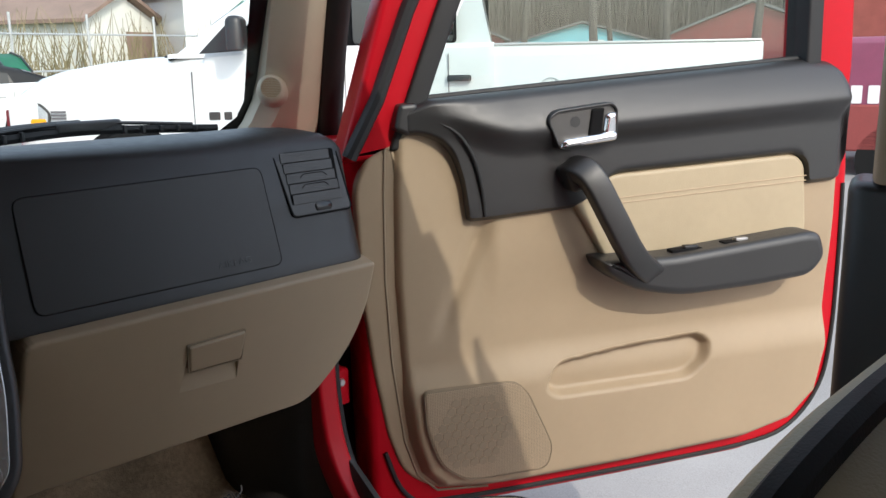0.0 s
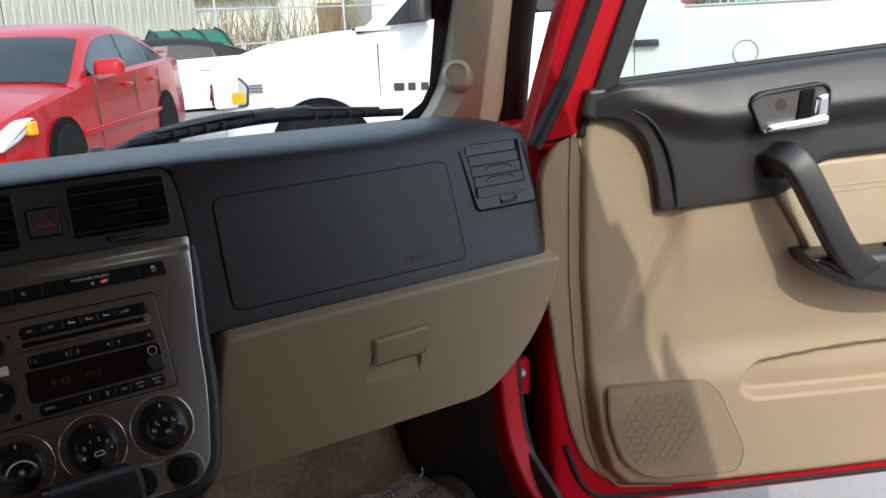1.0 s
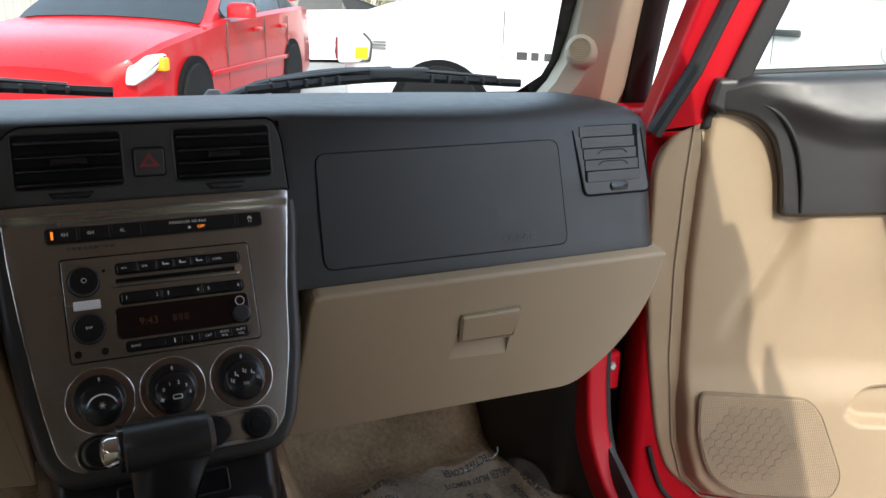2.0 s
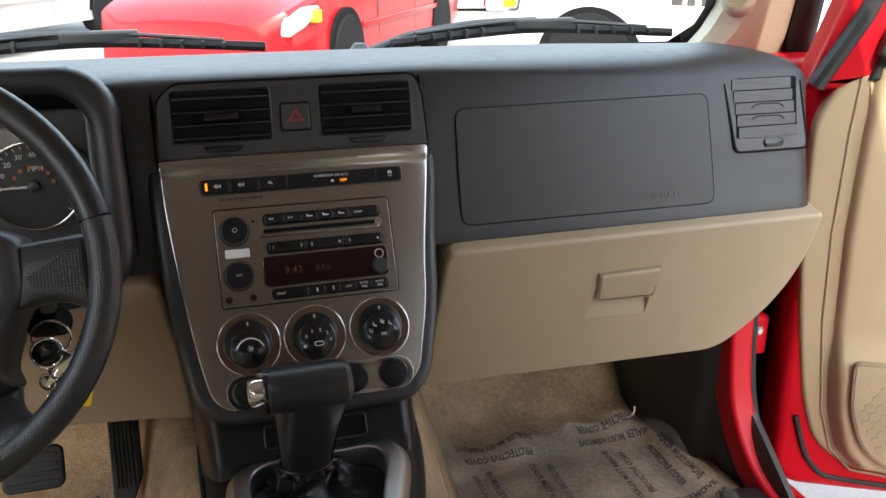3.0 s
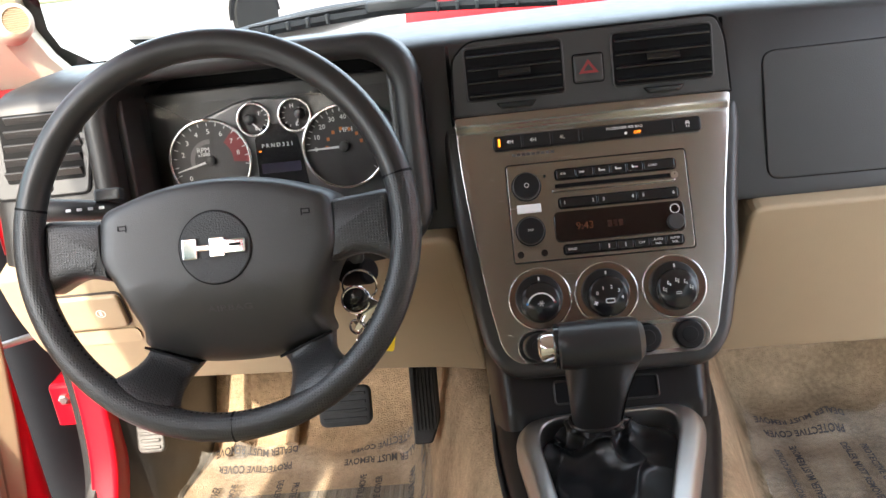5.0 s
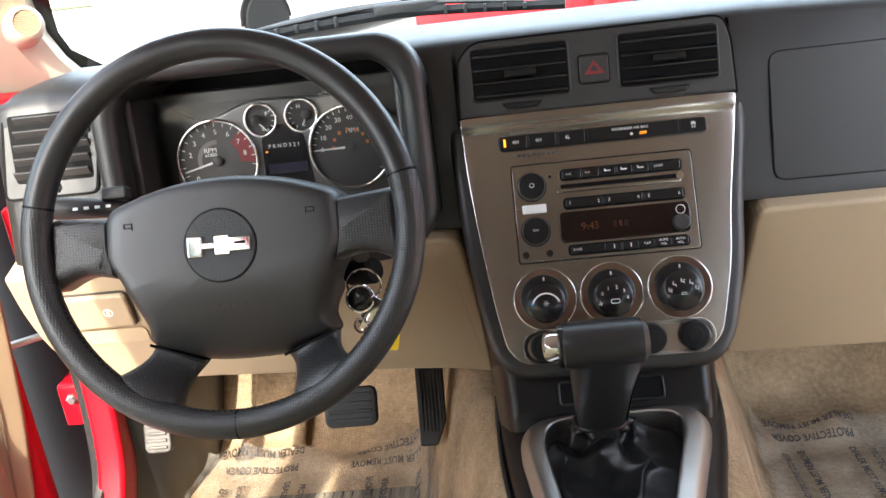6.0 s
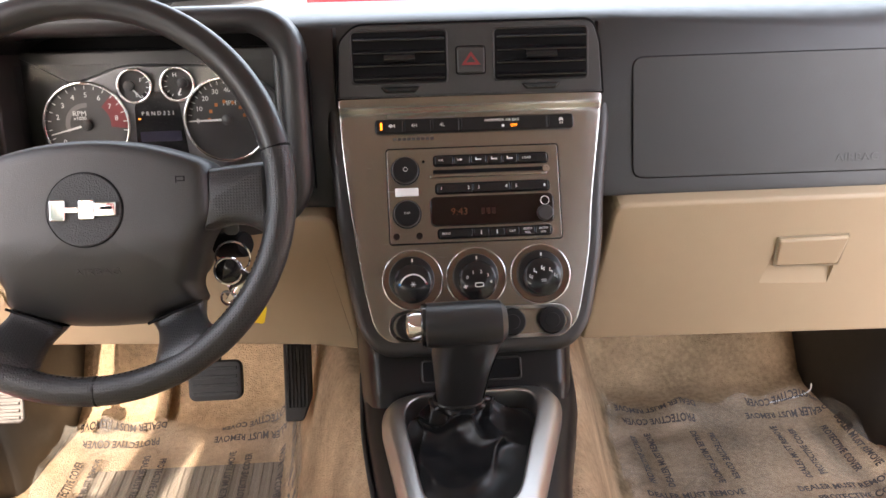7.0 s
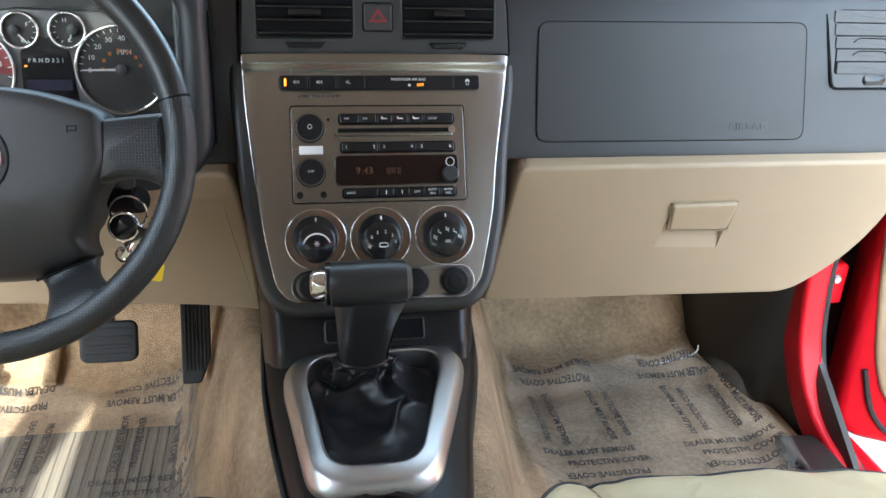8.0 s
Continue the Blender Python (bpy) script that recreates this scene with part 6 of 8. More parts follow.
# ---- front seats ----
def seat(cx, front, label, back_y, lean):
    """Cushion and backrest with bolsters, seams and dark piping."""
    s = thing("front_seat", label, "car seat", at=Matrix.Translation((cx, front - 0.26, FLOOR_Z)), group="front seats")
    w, depth = 0.265, 0.50
    seam_x = 0.185 if cx > 0 else 0.160
    outline = fillet([(cx - w, front - depth), (cx + w, front - depth), (cx + w, front - 0.055), (cx + w - 0.055, front), (cx - w + 0.055, front), (cx - w, front - 0.055)], [0.03, 0.03, 0.09, 0.09, 0.07, 0.07], 8)

    def cushion_top(x, y):
        u = abs(x - cx) / w
        z = 0.928 + 0.022 * max(0.0, (u - 0.60) / 0.4) ** 1.5
        z -= 0.012 * ((y - (front - 0.08)) / 0.08) ** 2 if y > front - 0.08 else 0.0
        if cx > 0 and x > cx:  # the outer bolster is worn flat
            z -= 0.050 * ((x - cx) / w) ** 1.5
        z -= 0.05 * max(0.0, (front - 0.12 - y) / 0.4)
        for sx in (-1, 1):
            z -= 0.007 * math.exp(-(((x - cx - sx * seam_x) / 0.006) ** 2))
        z -= 0.004 * math.exp(-(((y - front + 0.20) / 0.006) ** 2)) if u < 0.7 else 0.0
        z += 0.0022 * noise.noise(Vector((x * 26, y * 12, cx))) + 0.0012 * noise.noise(Vector((x * 60, y * 40, cx + 2)))
        if cx > 0:
            z += 0.0050 * noise.noise(Vector((x * 12 + y * 22, y * 9, 6.0)))
        return z

    R = 0.022

    def span(y):
        us = [x0 + (x1 - x0) * (y - y0) / (y1 - y0) for (x0, y0), (x1, y1) in zip(outline, outline[1:] + outline[:1]) if (y0 - y) * (y1 - y) <= 0 and abs(y1 - y0) > 1e-9]
        return min(us), max(us)

    def surface(x, y):
        """The cushion's skin with its rounded rim."""
        xl, xr = span(y)
        e = min(x - xl, xr - x, front - y)
        rim = R * (1 - math.sqrt(max(0.0, 1 - (1 - e / R) ** 2))) if e < R else 0.0
        return cushion_top(x, y) - rim

    bm = bmesh.new()
    rows = []
    ys = [front - depth + 0.002 + (depth - 0.05) * k / 46 for k in range(47)] + [front - 0.048 + 0.047 * (1 - (1 - k / 16) ** 2) for k in range(1, 17)]
    for y in ys:
        xl, xr = span(y)
        cols = [xl + (xr - xl) * (0.5 - 0.5 * math.cos(math.pi * k / 90)) for k in range(91)]
        row_ = [Vector((xl, y, 0.74))] + [Vector((x, y, surface(x, y))) for x in cols] + [Vector((xr, y, 0.74))]
        rows.append(row_)
    rows.append([Vector((v.x, front, 0.74)) for v in rows[-1]])
    skin(bm, rows, close=False, cap0=False, cap1=False)
    part("cushion", bm, BEIGE_LEATHER, s, "beige leather seat cushion", sharp=80)
    cen = Vector((cx, front - depth / 2))
    piping = []
    for x, y in outline[2 * 9:]:
        q = Vector((x, y)) + (cen - Vector((x, y))).normalized() * 0.006
        if y > front - 0.42:
            q.y = min(q.y, front - 0.006)
            piping.append(Vector((q.x, q.y, surface(q.x, q.y) + 0.0006)))
    dense = []
    for p, q in zip(piping, piping[1:]):
        n = max(1, int((q - p).length / 0.012))
        for k in range(n):
            v = p.lerp(q, k / n)
            dense.append(Vector((v.x, v.y, surface(v.x, v.y) + 0.0006)))
    rear = []
    for sx, ends in ((1, dense[0]), (-1, dense[-1])):
        rear.append([Vector((ends.x, ends.y - 0.02 * k, surface(ends.x, ends.y - 0.02 * k) + 0.0006)) for k in range(1, 14)])
    part("piping", tube(rear[0][::-1] + dense + rear[1], 0.0024, 8), RUBBER, s, "dark grey piping")
    for sx in (-1, 1):
        line = [Vector((cx + sx * seam_x - sx * 0.002 * k / 48, front - 0.006 - 0.36 * k / 48, 0)) for k in range(49)]
        part("seam", tube([p + Vector((0, 0, surface(p.x, p.y) + 0.0016)) for p in line], 0.0012, 6), SPEAKER_MARK, s)
    part("base", block(cx - w + 0.02, cx + w - 0.02, front - depth + 0.02, front - 0.03, FLOOR_Z + 0.03, 0.80, 0.02), BLACK, s, "black plastic seat base")
    for sx in (-1, 1):
        part("rail", block(cx + sx * 0.17 - 0.02, cx + sx * 0.17 + 0.02, front - depth, front - 0.06, FLOOR_Z - 0.01, FLOOR_Z + 0.04, 0.005), DARK_METAL, s)
    # backrest, leaning back; its piped rim passes back_y at shoulder height
    lean = radians(lean)
    B = basis((cx, back_y + 0.405 * math.tan(lean), 0.86), (-1, 0, 0), (0, -math.sin(lean), math.cos(lean)))
    back = fillet([(-0.250, 0.0), (0.250, 0.0), (0.255, 0.30), (0.205, 0.390), (0.10, 0.412), (-0.10, 0.412), (-0.205, 0.390), (-0.255, 0.30)], [0.03, 0.03, 0.10, 0.06, 0.05, 0.05, 0.06, 0.10], 6)
    bm = bmesh.new()
    rings = []
    for t, z in ((0.96, -0.14), (1.0, -0.11), (1.0, -0.01), (0.995, 0.004), (0.97, 0.014), (0.92, 0.020), (0.82, 0.014), (0.74, 0.002), (0.70, 0.004), (0.60, 0.008), (0.3, 0.010), (0.03, 0.010)):
        rings.append([B @ Vector((x * t, 0.20 + (y - 0.20) * t, z)) for x, y in back])
    skin(bm, rings)
    part("backrest", bm, BEIGE_LEATHER, s, "beige leather backrest", sharp=80)
    part("back_piping", tube([B @ Vector((x * 1.0, y, -0.004)) for x, y in back], 0.011, 8, closed=True), RUBBER, s, "dark grey piping")
    return s


seat(0.360, -0.325, "beige leather passenger seat with dark piping", -0.875, 13.5)
seat(-0.395, -0.306, "beige leather driver seat with dark piping", -0.775, 9)


# ---- front doors ----
def smooth(a, b, x):
    t = max(0.0, min(1.0, (x - a) / (b - a)))
    return t * t * (3 - 2 * t)


TRIM_LINE = [(0.100, 1.352), (0.066, 1.306), (0.060, 1.20), (0.058, 1.04), (0.066, 0.88), (0.086, 0.72), (0.110, 0.645), (0.150, 0.606), (0.257, 0.596), (0.55, 0.598), (0.845, 0.606), (0.965, 0.632), (1.036, 0.695), (1.058, 0.80), (1.066, 1.0), (1.063, 1.19), (1.050, 1.32),
             (1.020, 1.416), (0.95, 1.423)]
POCKET = fillet([(0.360, 0.800), (0.388, 0.850), (0.55, 0.866), (0.722, 0.872), (0.748, 0.850), (0.740, 0.812), (0.694, 0.776), (0.55, 0.774), (0.388, 0.775)], [0.025, 0.028, 0.05, 0.014, 0.012, 0.02, 0.02, 0.02, 0.02], 5)


def sides(line, z):
    """The least and greatest u of an outline at height z."""
    us = []
    for (u0, z0), (u1, z1) in zip(line, line[1:] + line[:1]):
        if (z0 - z) * (z1 - z) <= 0 and abs(z1 - z0) > 1e-9:
            us.append(u0 + (u1 - u0) * (z - z0) / (z1 - z0))
    return (min(us), max(us)) if us else None


def inside(line, u, z):
    """How deep a point lies inside an outline, in metres (0 outside)."""
    hit, best = False, 9.0
    for (u0, z0), (u1, z1) in zip(line, line[1:] + line[:1]):
        if (z0 > z) != (z1 > z) and u < u0 + (u1 - u0) * (z - z0) / (z1 - z0):
            hit = not hit
        du, dz = u1 - u0, z1 - z0
        t = max(0.0, min(1.0, ((u - u0) * du + (z - z0) * dz) / (du * du + dz * dz)))
        best = min(best, math.hypot(u - u0 - t * du, z - z0 - t * dz))
    return best if hit else 0.0


def relief(u, z):
    """How far the beige trim stands out towards the cabin."""
    h = 0.022 * (1 - smooth(0.81, 0.90, z)) * smooth(0.16, 0.34, u) + 0.016 * (1 - smooth(0.79, 0.88, z)) * (1 - smooth(0.16, 0.34, u))
    h += 0.012 * smooth(0.235, 0.275, u) * smooth(0.95, 1.1, z) * 0.6
    h -= 0.012 * math.exp(-(((u - 0.245 + (1.14 - z) * 0.42) / 0.018) ** 2)) * smooth(0.90, 1.0, z) * (1 - smooth(1.10, 1.16, z))
    h -= 0.026 * smooth(0.0, 0.016, inside(POCKET, u, z))
    edge = inside(TRIM_LINE, u, z)
    h -= 0.035 * (1 - smooth(0.0, 0.030, edge)) ** 1.5
    return h


def door(s, hinge, angle, label):
    """An open front door: red shell, beige trim, black upper cover, armrest, speaker, pocket and window frame. s is 1 on the passenger's side."""
    ux = Vector((s * math.sin(radians(angle)), -math.cos(radians(angle)), 0))
    D = basis((*hinge, 0), ux * s, (0, 0, 1))
    d = thing("car_door", label, "car door", at=Matrix.Translation((hinge[0] + ux.x * 0.5, hinge[1] + ux.y * 0.5, 0.6)), group="front doors")

    def poly(pts, r=0.0, n=5):
        pts = [(s * u, z) for u, z in pts]
        pts = fillet(pts, r, n) if r else pts
        return pts if area(pts) > 0 else pts[::-1]

    def plate(name, pts, z0, z1, b, material, parent, lab="", r=0.0):
        return part(name, prism(poly(pts, r), z0, z1, b, 4, at=D), material, parent, lab)

    shell_line = [(0.030, 1.345), (0.010, 1.20), (0.010, 0.95), (0.012, 0.70), (0.016, 0.585), (0.055, 0.556), (0.16, 0.556), (0.55, 0.560), (0.86, 0.566), (1.00, 0.598), (1.075, 0.69), (1.098, 0.82), (1.102, 1.0), (1.098, 1.20), (1.080, 1.33), (1.055, 1.395), (0.10, 1.340)]
    shell = plate("shell", shell_line, -0.150, -0.018, 0.020, RED, d, "red painted door shell", 0.02)
    part("door_seal", tube([D @ Vector((s * u, z, -0.017)) for u, z in curve_pts([(0.045, 0.70), (0.085, 0.605), (0.17, 0.580), (0.55, 0.579), (0.86, 0.585), (0.985, 0.613), (1.062, 0.70), (1.084, 0.82), (1.086, 1.0), (1.082, 1.16)], 5)], 0.005, 8), RUBBER, d, "black rubber seal round the trim")
    # trim
    bm = bmesh.new()
    rows = []
    nz, nu = 180, 200
    for j in range(nz + 1):
        t = j / nz
        z = 0.5975 + (1.4215 - 0.5975) * t
        a, b = sides(TRIM_LINE, z)
        line = [(a, z, -0.03)] + [(a + (b - a) * k / nu, z, None) for k in range(nu + 1)] + [(b, z, -0.03)]
        rows.append([D @ Vector((s * u, zz, relief(u, zz) if h is None else h)) for u, zz, h in line])
    skin(bm, rows, close=False, cap0=False, cap1=False)
    trim = part("trim_panel", bm, BEIGE, d, "beige moulded door trim", sharp=60)
    part("pocket_line", tube([D @ Vector((s * u, z + 0.002, relief(u, z + 0.004) + 0.0002)) for u, z in POCKET if z > 0.820 and u < 0.735], 0.0009, 6), BEIGE_GRILLE, trim)
    # black upper cover
    cover = [(0.092, 1.350), (0.140, 1.368), (0.95, 1.424), (1.020, 1.418), (1.048, 1.33), (1.063, 1.176), (0.958, 1.170), (0.952, 1.215), (0.922, 1.236), (0.50, 1.218), (0.440, 1.158), (0.252, 1.146), (0.209, 1.145), (0.200, 1.215), (0.182, 1.268), (0.155, 1.296), (0.120, 1.307), (0.090, 1.307)]
    rr = [0.006, 0.01, 0.03, 0.02, 0.02, 0.006, 0.006, 0.02, 0.03, 0.03, 0.03, 0.01, 0.006, 0.02, 0.02, 0.02, 0.01, 0.006]
    # its upper half leans up to a soft ridge, the lower half falls back under it
    line = fillet(cover, rr, 5)
    us = sorted({round(0.0905 + 0.972 * k / 150, 5) for k in range(151)} | {0.1985, 0.2005, 0.204, 0.207, 0.209, 0.953, 0.955, 0.957, 0.958})
    bm = bmesh.new()
    rows = []
    for u in us:
        cuts = sorted(z0 + (z1 - z0) * (u - u0) / (u1 - u0) for (u0, z0), (u1, z1) in zip(line, line[1:] + line[:1]) if (u0 - u) * (u1 - u) <= 0 and abs(u1 - u0) > 1e-9)
        if not cuts or cuts[-1] - cuts[0] < 1e-4:
            continue
        lo, hi = cuts[0], cuts[-1]
        blend = smooth(0.10, 0.32, u)
        ridge = (hi - 0.02) * (1 - blend) + min(hi - 0.012, 1.290 + 0.055 * u) * blend
        ends_in = min(smooth(0.0, 0.16, u), 1 - smooth(1.02, 1.066, u))
        row_ = [D @ Vector((s * u, lo, -0.03))]
        for k in range(29):
            z = lo + (hi - lo) * k / 28
            if z < ridge:
                v = 0.024 + 0.026 * smooth(ridge - 0.045, ridge, z) * smooth(0.10, 0.30, u)
            else:
                v = 0.050 - 0.056 * ((z - ridge) / (1.395 + 0.03 * u - ridge)) ** 1.3 * smooth(0.10, 0.30, u) - 0.026 * (1 - smooth(0.10, 0.30, u))
            rim = min(z - lo, hi - z)
            v -= 0.012 * (1 - min(1.0, rim / 0.010)) ** 2 if z - lo < 0.010 or hi - z < 0.010 else 0.0
            row_.append(D @ Vector((s * u, z, -0.03 + (v + 0.03) * (0.45 + 0.55 * ends_in))))
        row_.append(D @ Vector((s * u, hi, -0.03)))
        rows.append(row_)
    skin(bm, rows, close=False, cap0=False, cap1=False)
    upper = part("upper_cover", bm, BLACK, d, "black soft upper door cover", sharp=50)
    part("cover_welt", tube([D @ Vector((s * u, z, v)) for u, z, v in curve_pts([(0.104, 1.333, 0.010), (0.145, 1.330, 0.022), (0.185, 1.308, 0.028), (0.214, 1.265, 0.029), (0.230, 1.21, 0.028), (0.238, 1.155, 0.024)], 5)], 0.0036, 8), RUBBER, upper, "raised welt along the cover")
    flange_line = [(0.078, 1.292), (0.030, 1.270), (0.003, 1.22), (0.008, 1.06), (0.013, 0.99), (0.028, 0.864), (0.052, 0.729), (0.080, 0.652), (0.141, 0.608), (0.26, 0.596), (0.26, 0.70), (0.14, 0.80), (0.11, 1.20)]
    plate("trim_flange", flange_line, -0.035, -0.012, 0.008, BEIGE, trim, "beige return along the hinge edge", [0.01, 0.02, 0.03, 0.03, 0.03, 0.03, 0.03, 0.03, 0.04, 0.01, 0.01, 0.01, 0.01])
    # brown tube drawn for the soft shade in the groove beside the flange
    part("trim_gap_shade", tube([D @ Vector((s * (u - 0.003), z, -0.012)) for u, z in [(0.064, 1.283)] + TRIM_LINE[2:9]], 0.0022, 8), SPEAKER_MARK, trim)
    # insert with seam
    insert = [(0.492, 1.045), (0.455, 1.110), (0.420, 1.165), (0.428, 1.178), (0.500, 1.216), (0.922, 1.234), (0.950, 1.214), (0.964, 1.080), (0.955, 1.045)]
    ins = plate("insert", insert, -0.01, 0.017, 0.008, BEIGE_INSERT, trim, "padded beige leather insert", [0.01, 0.05, 0.008, 0.01, 0.02, 0.03, 0.02, 0.01, 0.01])
    for dz in (0.0, 0.010):
        part("stitch_seam", tube([D @ Vector((s * (0.480 + 0.474 * k / 8), 1.158 + dz + 0.020 * k / 8, 0.0172)) for k in range(9)], 0.0013, 6), BEIGE_GRILLE, ins)
    # armrest and pull handle
    rest = [(0.452, 1.062), (0.462, 1.040), (0.515, 1.002), (0.62, 0.976), (0.80, 0.980), (0.935, 0.990), (0.968, 1.030), (0.950, 1.078), (0.92, 1.082), (0.60, 1.058), (0.53, 1.062)]
    arm = plate("armrest", rest, 0.0, 0.082, 0.016, BLACK, d, "black armrest with window switches", [0.006, 0.02, 0.04, 0.05, 0.03, 0.03, 0.02, 0.015, 0.02, 0.03, 0.02])
    grip = curve_pts([(0.405, 1.228, 0.010), (0.408, 1.236, 0.050), (0.424, 1.222, 0.080), (0.462, 1.150, 0.092), (0.505, 1.078, 0.090), (0.548, 1.038, 0.076), (0.58, 1.025, 0.05)], 6)
    path = [D @ Vector((s * p.x, p.y, p.z)) for p in grip]
    part("pull_handle", sweep(path, fillet([(-0.023, -0.017), (0.023, -0.017), (0.026, 0.010), (0.016, 0.018), (-0.016, 0.018), (-0.026, 0.010)], 0.007, 3), D.to_3x3() @ Vector((s * 0.85, 0.5, 0))), BLACK, arm, "black moulded pull handle")
    part("handle_root", prism(poly([(0.380, 1.236), (0.402, 1.250), (0.446, 1.246), (0.452, 1.21), (0.40, 1.19)], 0.012), 0.01, 0.066, 0.012, at=D), BLACK, arm)
    for a, b, zz in ((0.615, 0.685, 1.058), (0.735, 0.800, 1.064)):
        m = D @ Matrix.Translation((s * (a + b) / 2, zz + 0.004, 0.045)) @ Matrix.Rotation(radians(-90), 4, "X")
        sw = part("switch_well", prism(rrect(b - a, 0.022, 0.004), -0.004, 0.003, 0.001, at=m), DARK, arm)
        part("window_switch", prism(rrect((b - a) * 0.45, 0.014, 0.003, s * 0.012, 0), 0.0, 0.009, 0.003, at=m), WORN_METAL if a > 0.7 else BLACK_GLOSS, sw, "small rocker switch")
    # inside handle
    bez = poly([(0.346, 1.328), (0.364, 1.344), (0.478, 1.356), (0.490, 1.344), (0.489, 1.284), (0.372, 1.271)], 0.012)
    hb = part("handle_bezel", collar(bez, offset(bez, 0.005), 0.01, 0.0555, 0.003, at=D), BLACK, upper, "black handle surround")
    part("handle_cup", prism(offset(bez, 0.004), 0.02, 0.0500, at=D), mat("grey_handle_cup", (0.075, 0.072, 0.07), 0.45), hb)
    part("lock_mark", spin([(0.010, 0.049), (0.010, 0.0507), (0.0, 0.0507)], 24, at=D @ Matrix.Translation((s * 0.404, 1.322, 0))), BLACK, hb)
    part("door_handle", prism(poly([(0.368, 1.274), (0.487, 1.285), (0.487, 1.304), (0.378, 1.293)], 0.009), 0.044, 0.064, 0.009, at=D), CHROME, hb, "chrome inside door handle")
    part("handle_pivot", prism(poly([(0.458, 1.294), (0.487, 1.296), (0.487, 1.340), (0.464, 1.336)], 0.010), 0.044, 0.058, 0.008, at=D), CHROME, hb)
    part("pivot_block", prism(poly([(0.430, 1.296), (0.458, 1.298), (0.462, 1.346), (0.436, 1.344)], 0.004), 0.044, 0.0545, 0.004, at=D), DARK, hb)
    # speaker
    spk = poly([(0.115, 0.826), (0.300, 0.825), (0.325, 0.800), (0.380, 0.678), (0.368, 0.632), (0.198, 0.634), (0.146, 0.672), (0.120, 0.750)], [0.012, 0.02, 0.02, 0.02, 0.02, 0.03, 0.03, 0.02])
    base = 0.0142
    sp = part("speaker_cover", prism(spk, 0.0, base + 0.010, 0.003, at=D), SPEAKER_CLOTH, trim, "beige perforated speaker cover")
    part("speaker_rim", collar(offset(spk, -0.0016), spk, 0.0, base + 0.0098, 0.0004, at=D), SPEAKER_MARK, trim)
    bm = bmesh.new()
    for i in range(-6, 7):
        for j in range(-6, 7):
            x, y = (i + (j % 2) * 0.5) * 0.0182, j * 0.0158
            if math.hypot(x, y) < 0.078:
                prism([(p, q) for q, p in circle(0.0088, 0.735 + y, s * (0.212 + x), 6)], base + 0.0095, base + 0.0108, bm=bm, at=D)
    part("speaker_pattern", bm, SPEAKER_MARK, sp, "hexagon pattern of the speaker")
    # window frame, seals and glass
    outer = fillet([(s * u, z) for u, z in ((-0.018, 1.26), (0.036, 1.44), (0.072, 1.56), (0.175, 1.80), (0.26, 1.845), (1.0, 1.845), (1.062, 1.80), (1.085, 1.40), (1.075, 1.30))], [0.0, 0.04, 0.05, 0.06, 0.05, 0.03, 0.04, 0.03, 0.0], 5)
    inner = fillet([(s * u, z) for u, z in ((0.098, 1.30), (0.150, 1.44), (0.196, 1.56), (0.300, 1.755), (0.345, 1.78), (0.93, 1.78), (0.962, 1.755), (0.972, 1.40), (0.968, 1.30))], [0.0, 0.04, 0.05, 0.04, 0.03, 0.02, 0.03, 0.03, 0.0], 5)
    if area(outer) < 0:
        outer, inner = outer[::-1], inner[::-1]
    part("window_frame", collar(outer, inner, -0.10, -0.016, 0.012, at=D), RED, d, "red painted window frame")
    run = offset(inner, 0.018)
    part("glass_run", collar(offset(inner, -0.020), run, -0.07, -0.004, 0.006, at=D), RUBBER, d, "dark grey window channel")
    part("frame_seal", tube([D @ Vector((s * u, z, -0.010)) for u, z in ((-0.004, 1.27), (0.050, 1.37), (0.108, 1.52), (0.166, 1.64), (0.255, 1.80))], 0.019, 10, flat=0.7), RUBBER, d, "dark grey rubber strip along the frame")
    part("frame_cap", prism(poly([(0.074, 1.318), (0.084, 1.362), (0.118, 1.364), (0.122, 1.330), (0.10, 1.305)], 0.008), -0.03, 0.014, 0.008, at=D), BLACK, upper, "black corner cap")
    pane = part("window_glass", prism(poly([(0.130, 1.33), (0.225, 1.54), (0.33, 1.765), (0.94, 1.765), (0.962, 1.40), (0.962, 1.33)]), -0.046, -0.042, at=D), SIDE_GLASS, d, "clear side window glass")
    pane.visible_shadow = False
    part("belt_seal", tube([D @ Vector((s * u, z, -0.030)) for u, z in ((0.13, 1.368), (0.55, 1.398), (0.965, 1.426))], 0.006, 8), RUBBER, d)
    part("door_check", tube([(s * 0.775, 0.215, 0.955), D @ Vector((s * 0.09, 0.955, -0.09))], 0.006, 8), SILVER, d, "steel door check strap")
    latch = part("latch", block(-0.012, 0.012, -0.03, 0.03, 0, 0.006, 0.002, at=D @ Matrix.Translation((s * 1.100, 1.005, -0.05)) @ Matrix.Rotation(radians(90), 4, "Y")), CHROME, d, "bright steel door latch")
    return d


door(1, (0.80, 0.14), 61.9, "red passenger door standing open, with beige and black inner trim")
door(-1, (-0.80, 0.14), 32.0, "red driver door standing half open, with beige and black inner trim")


# ---- outside ----
def rise(x, y):
    """The lot climbs gently ahead and to the passenger's side."""
    near = min(0.20, 0.036 * max(0.0, x - 0.8) + 0.036 * max(0.0, y - 1.0))
    return GROUND_Z + near + 0.014 * max(0.0, y - 9.0) * (1.0 if y < 40 else 40 / y)


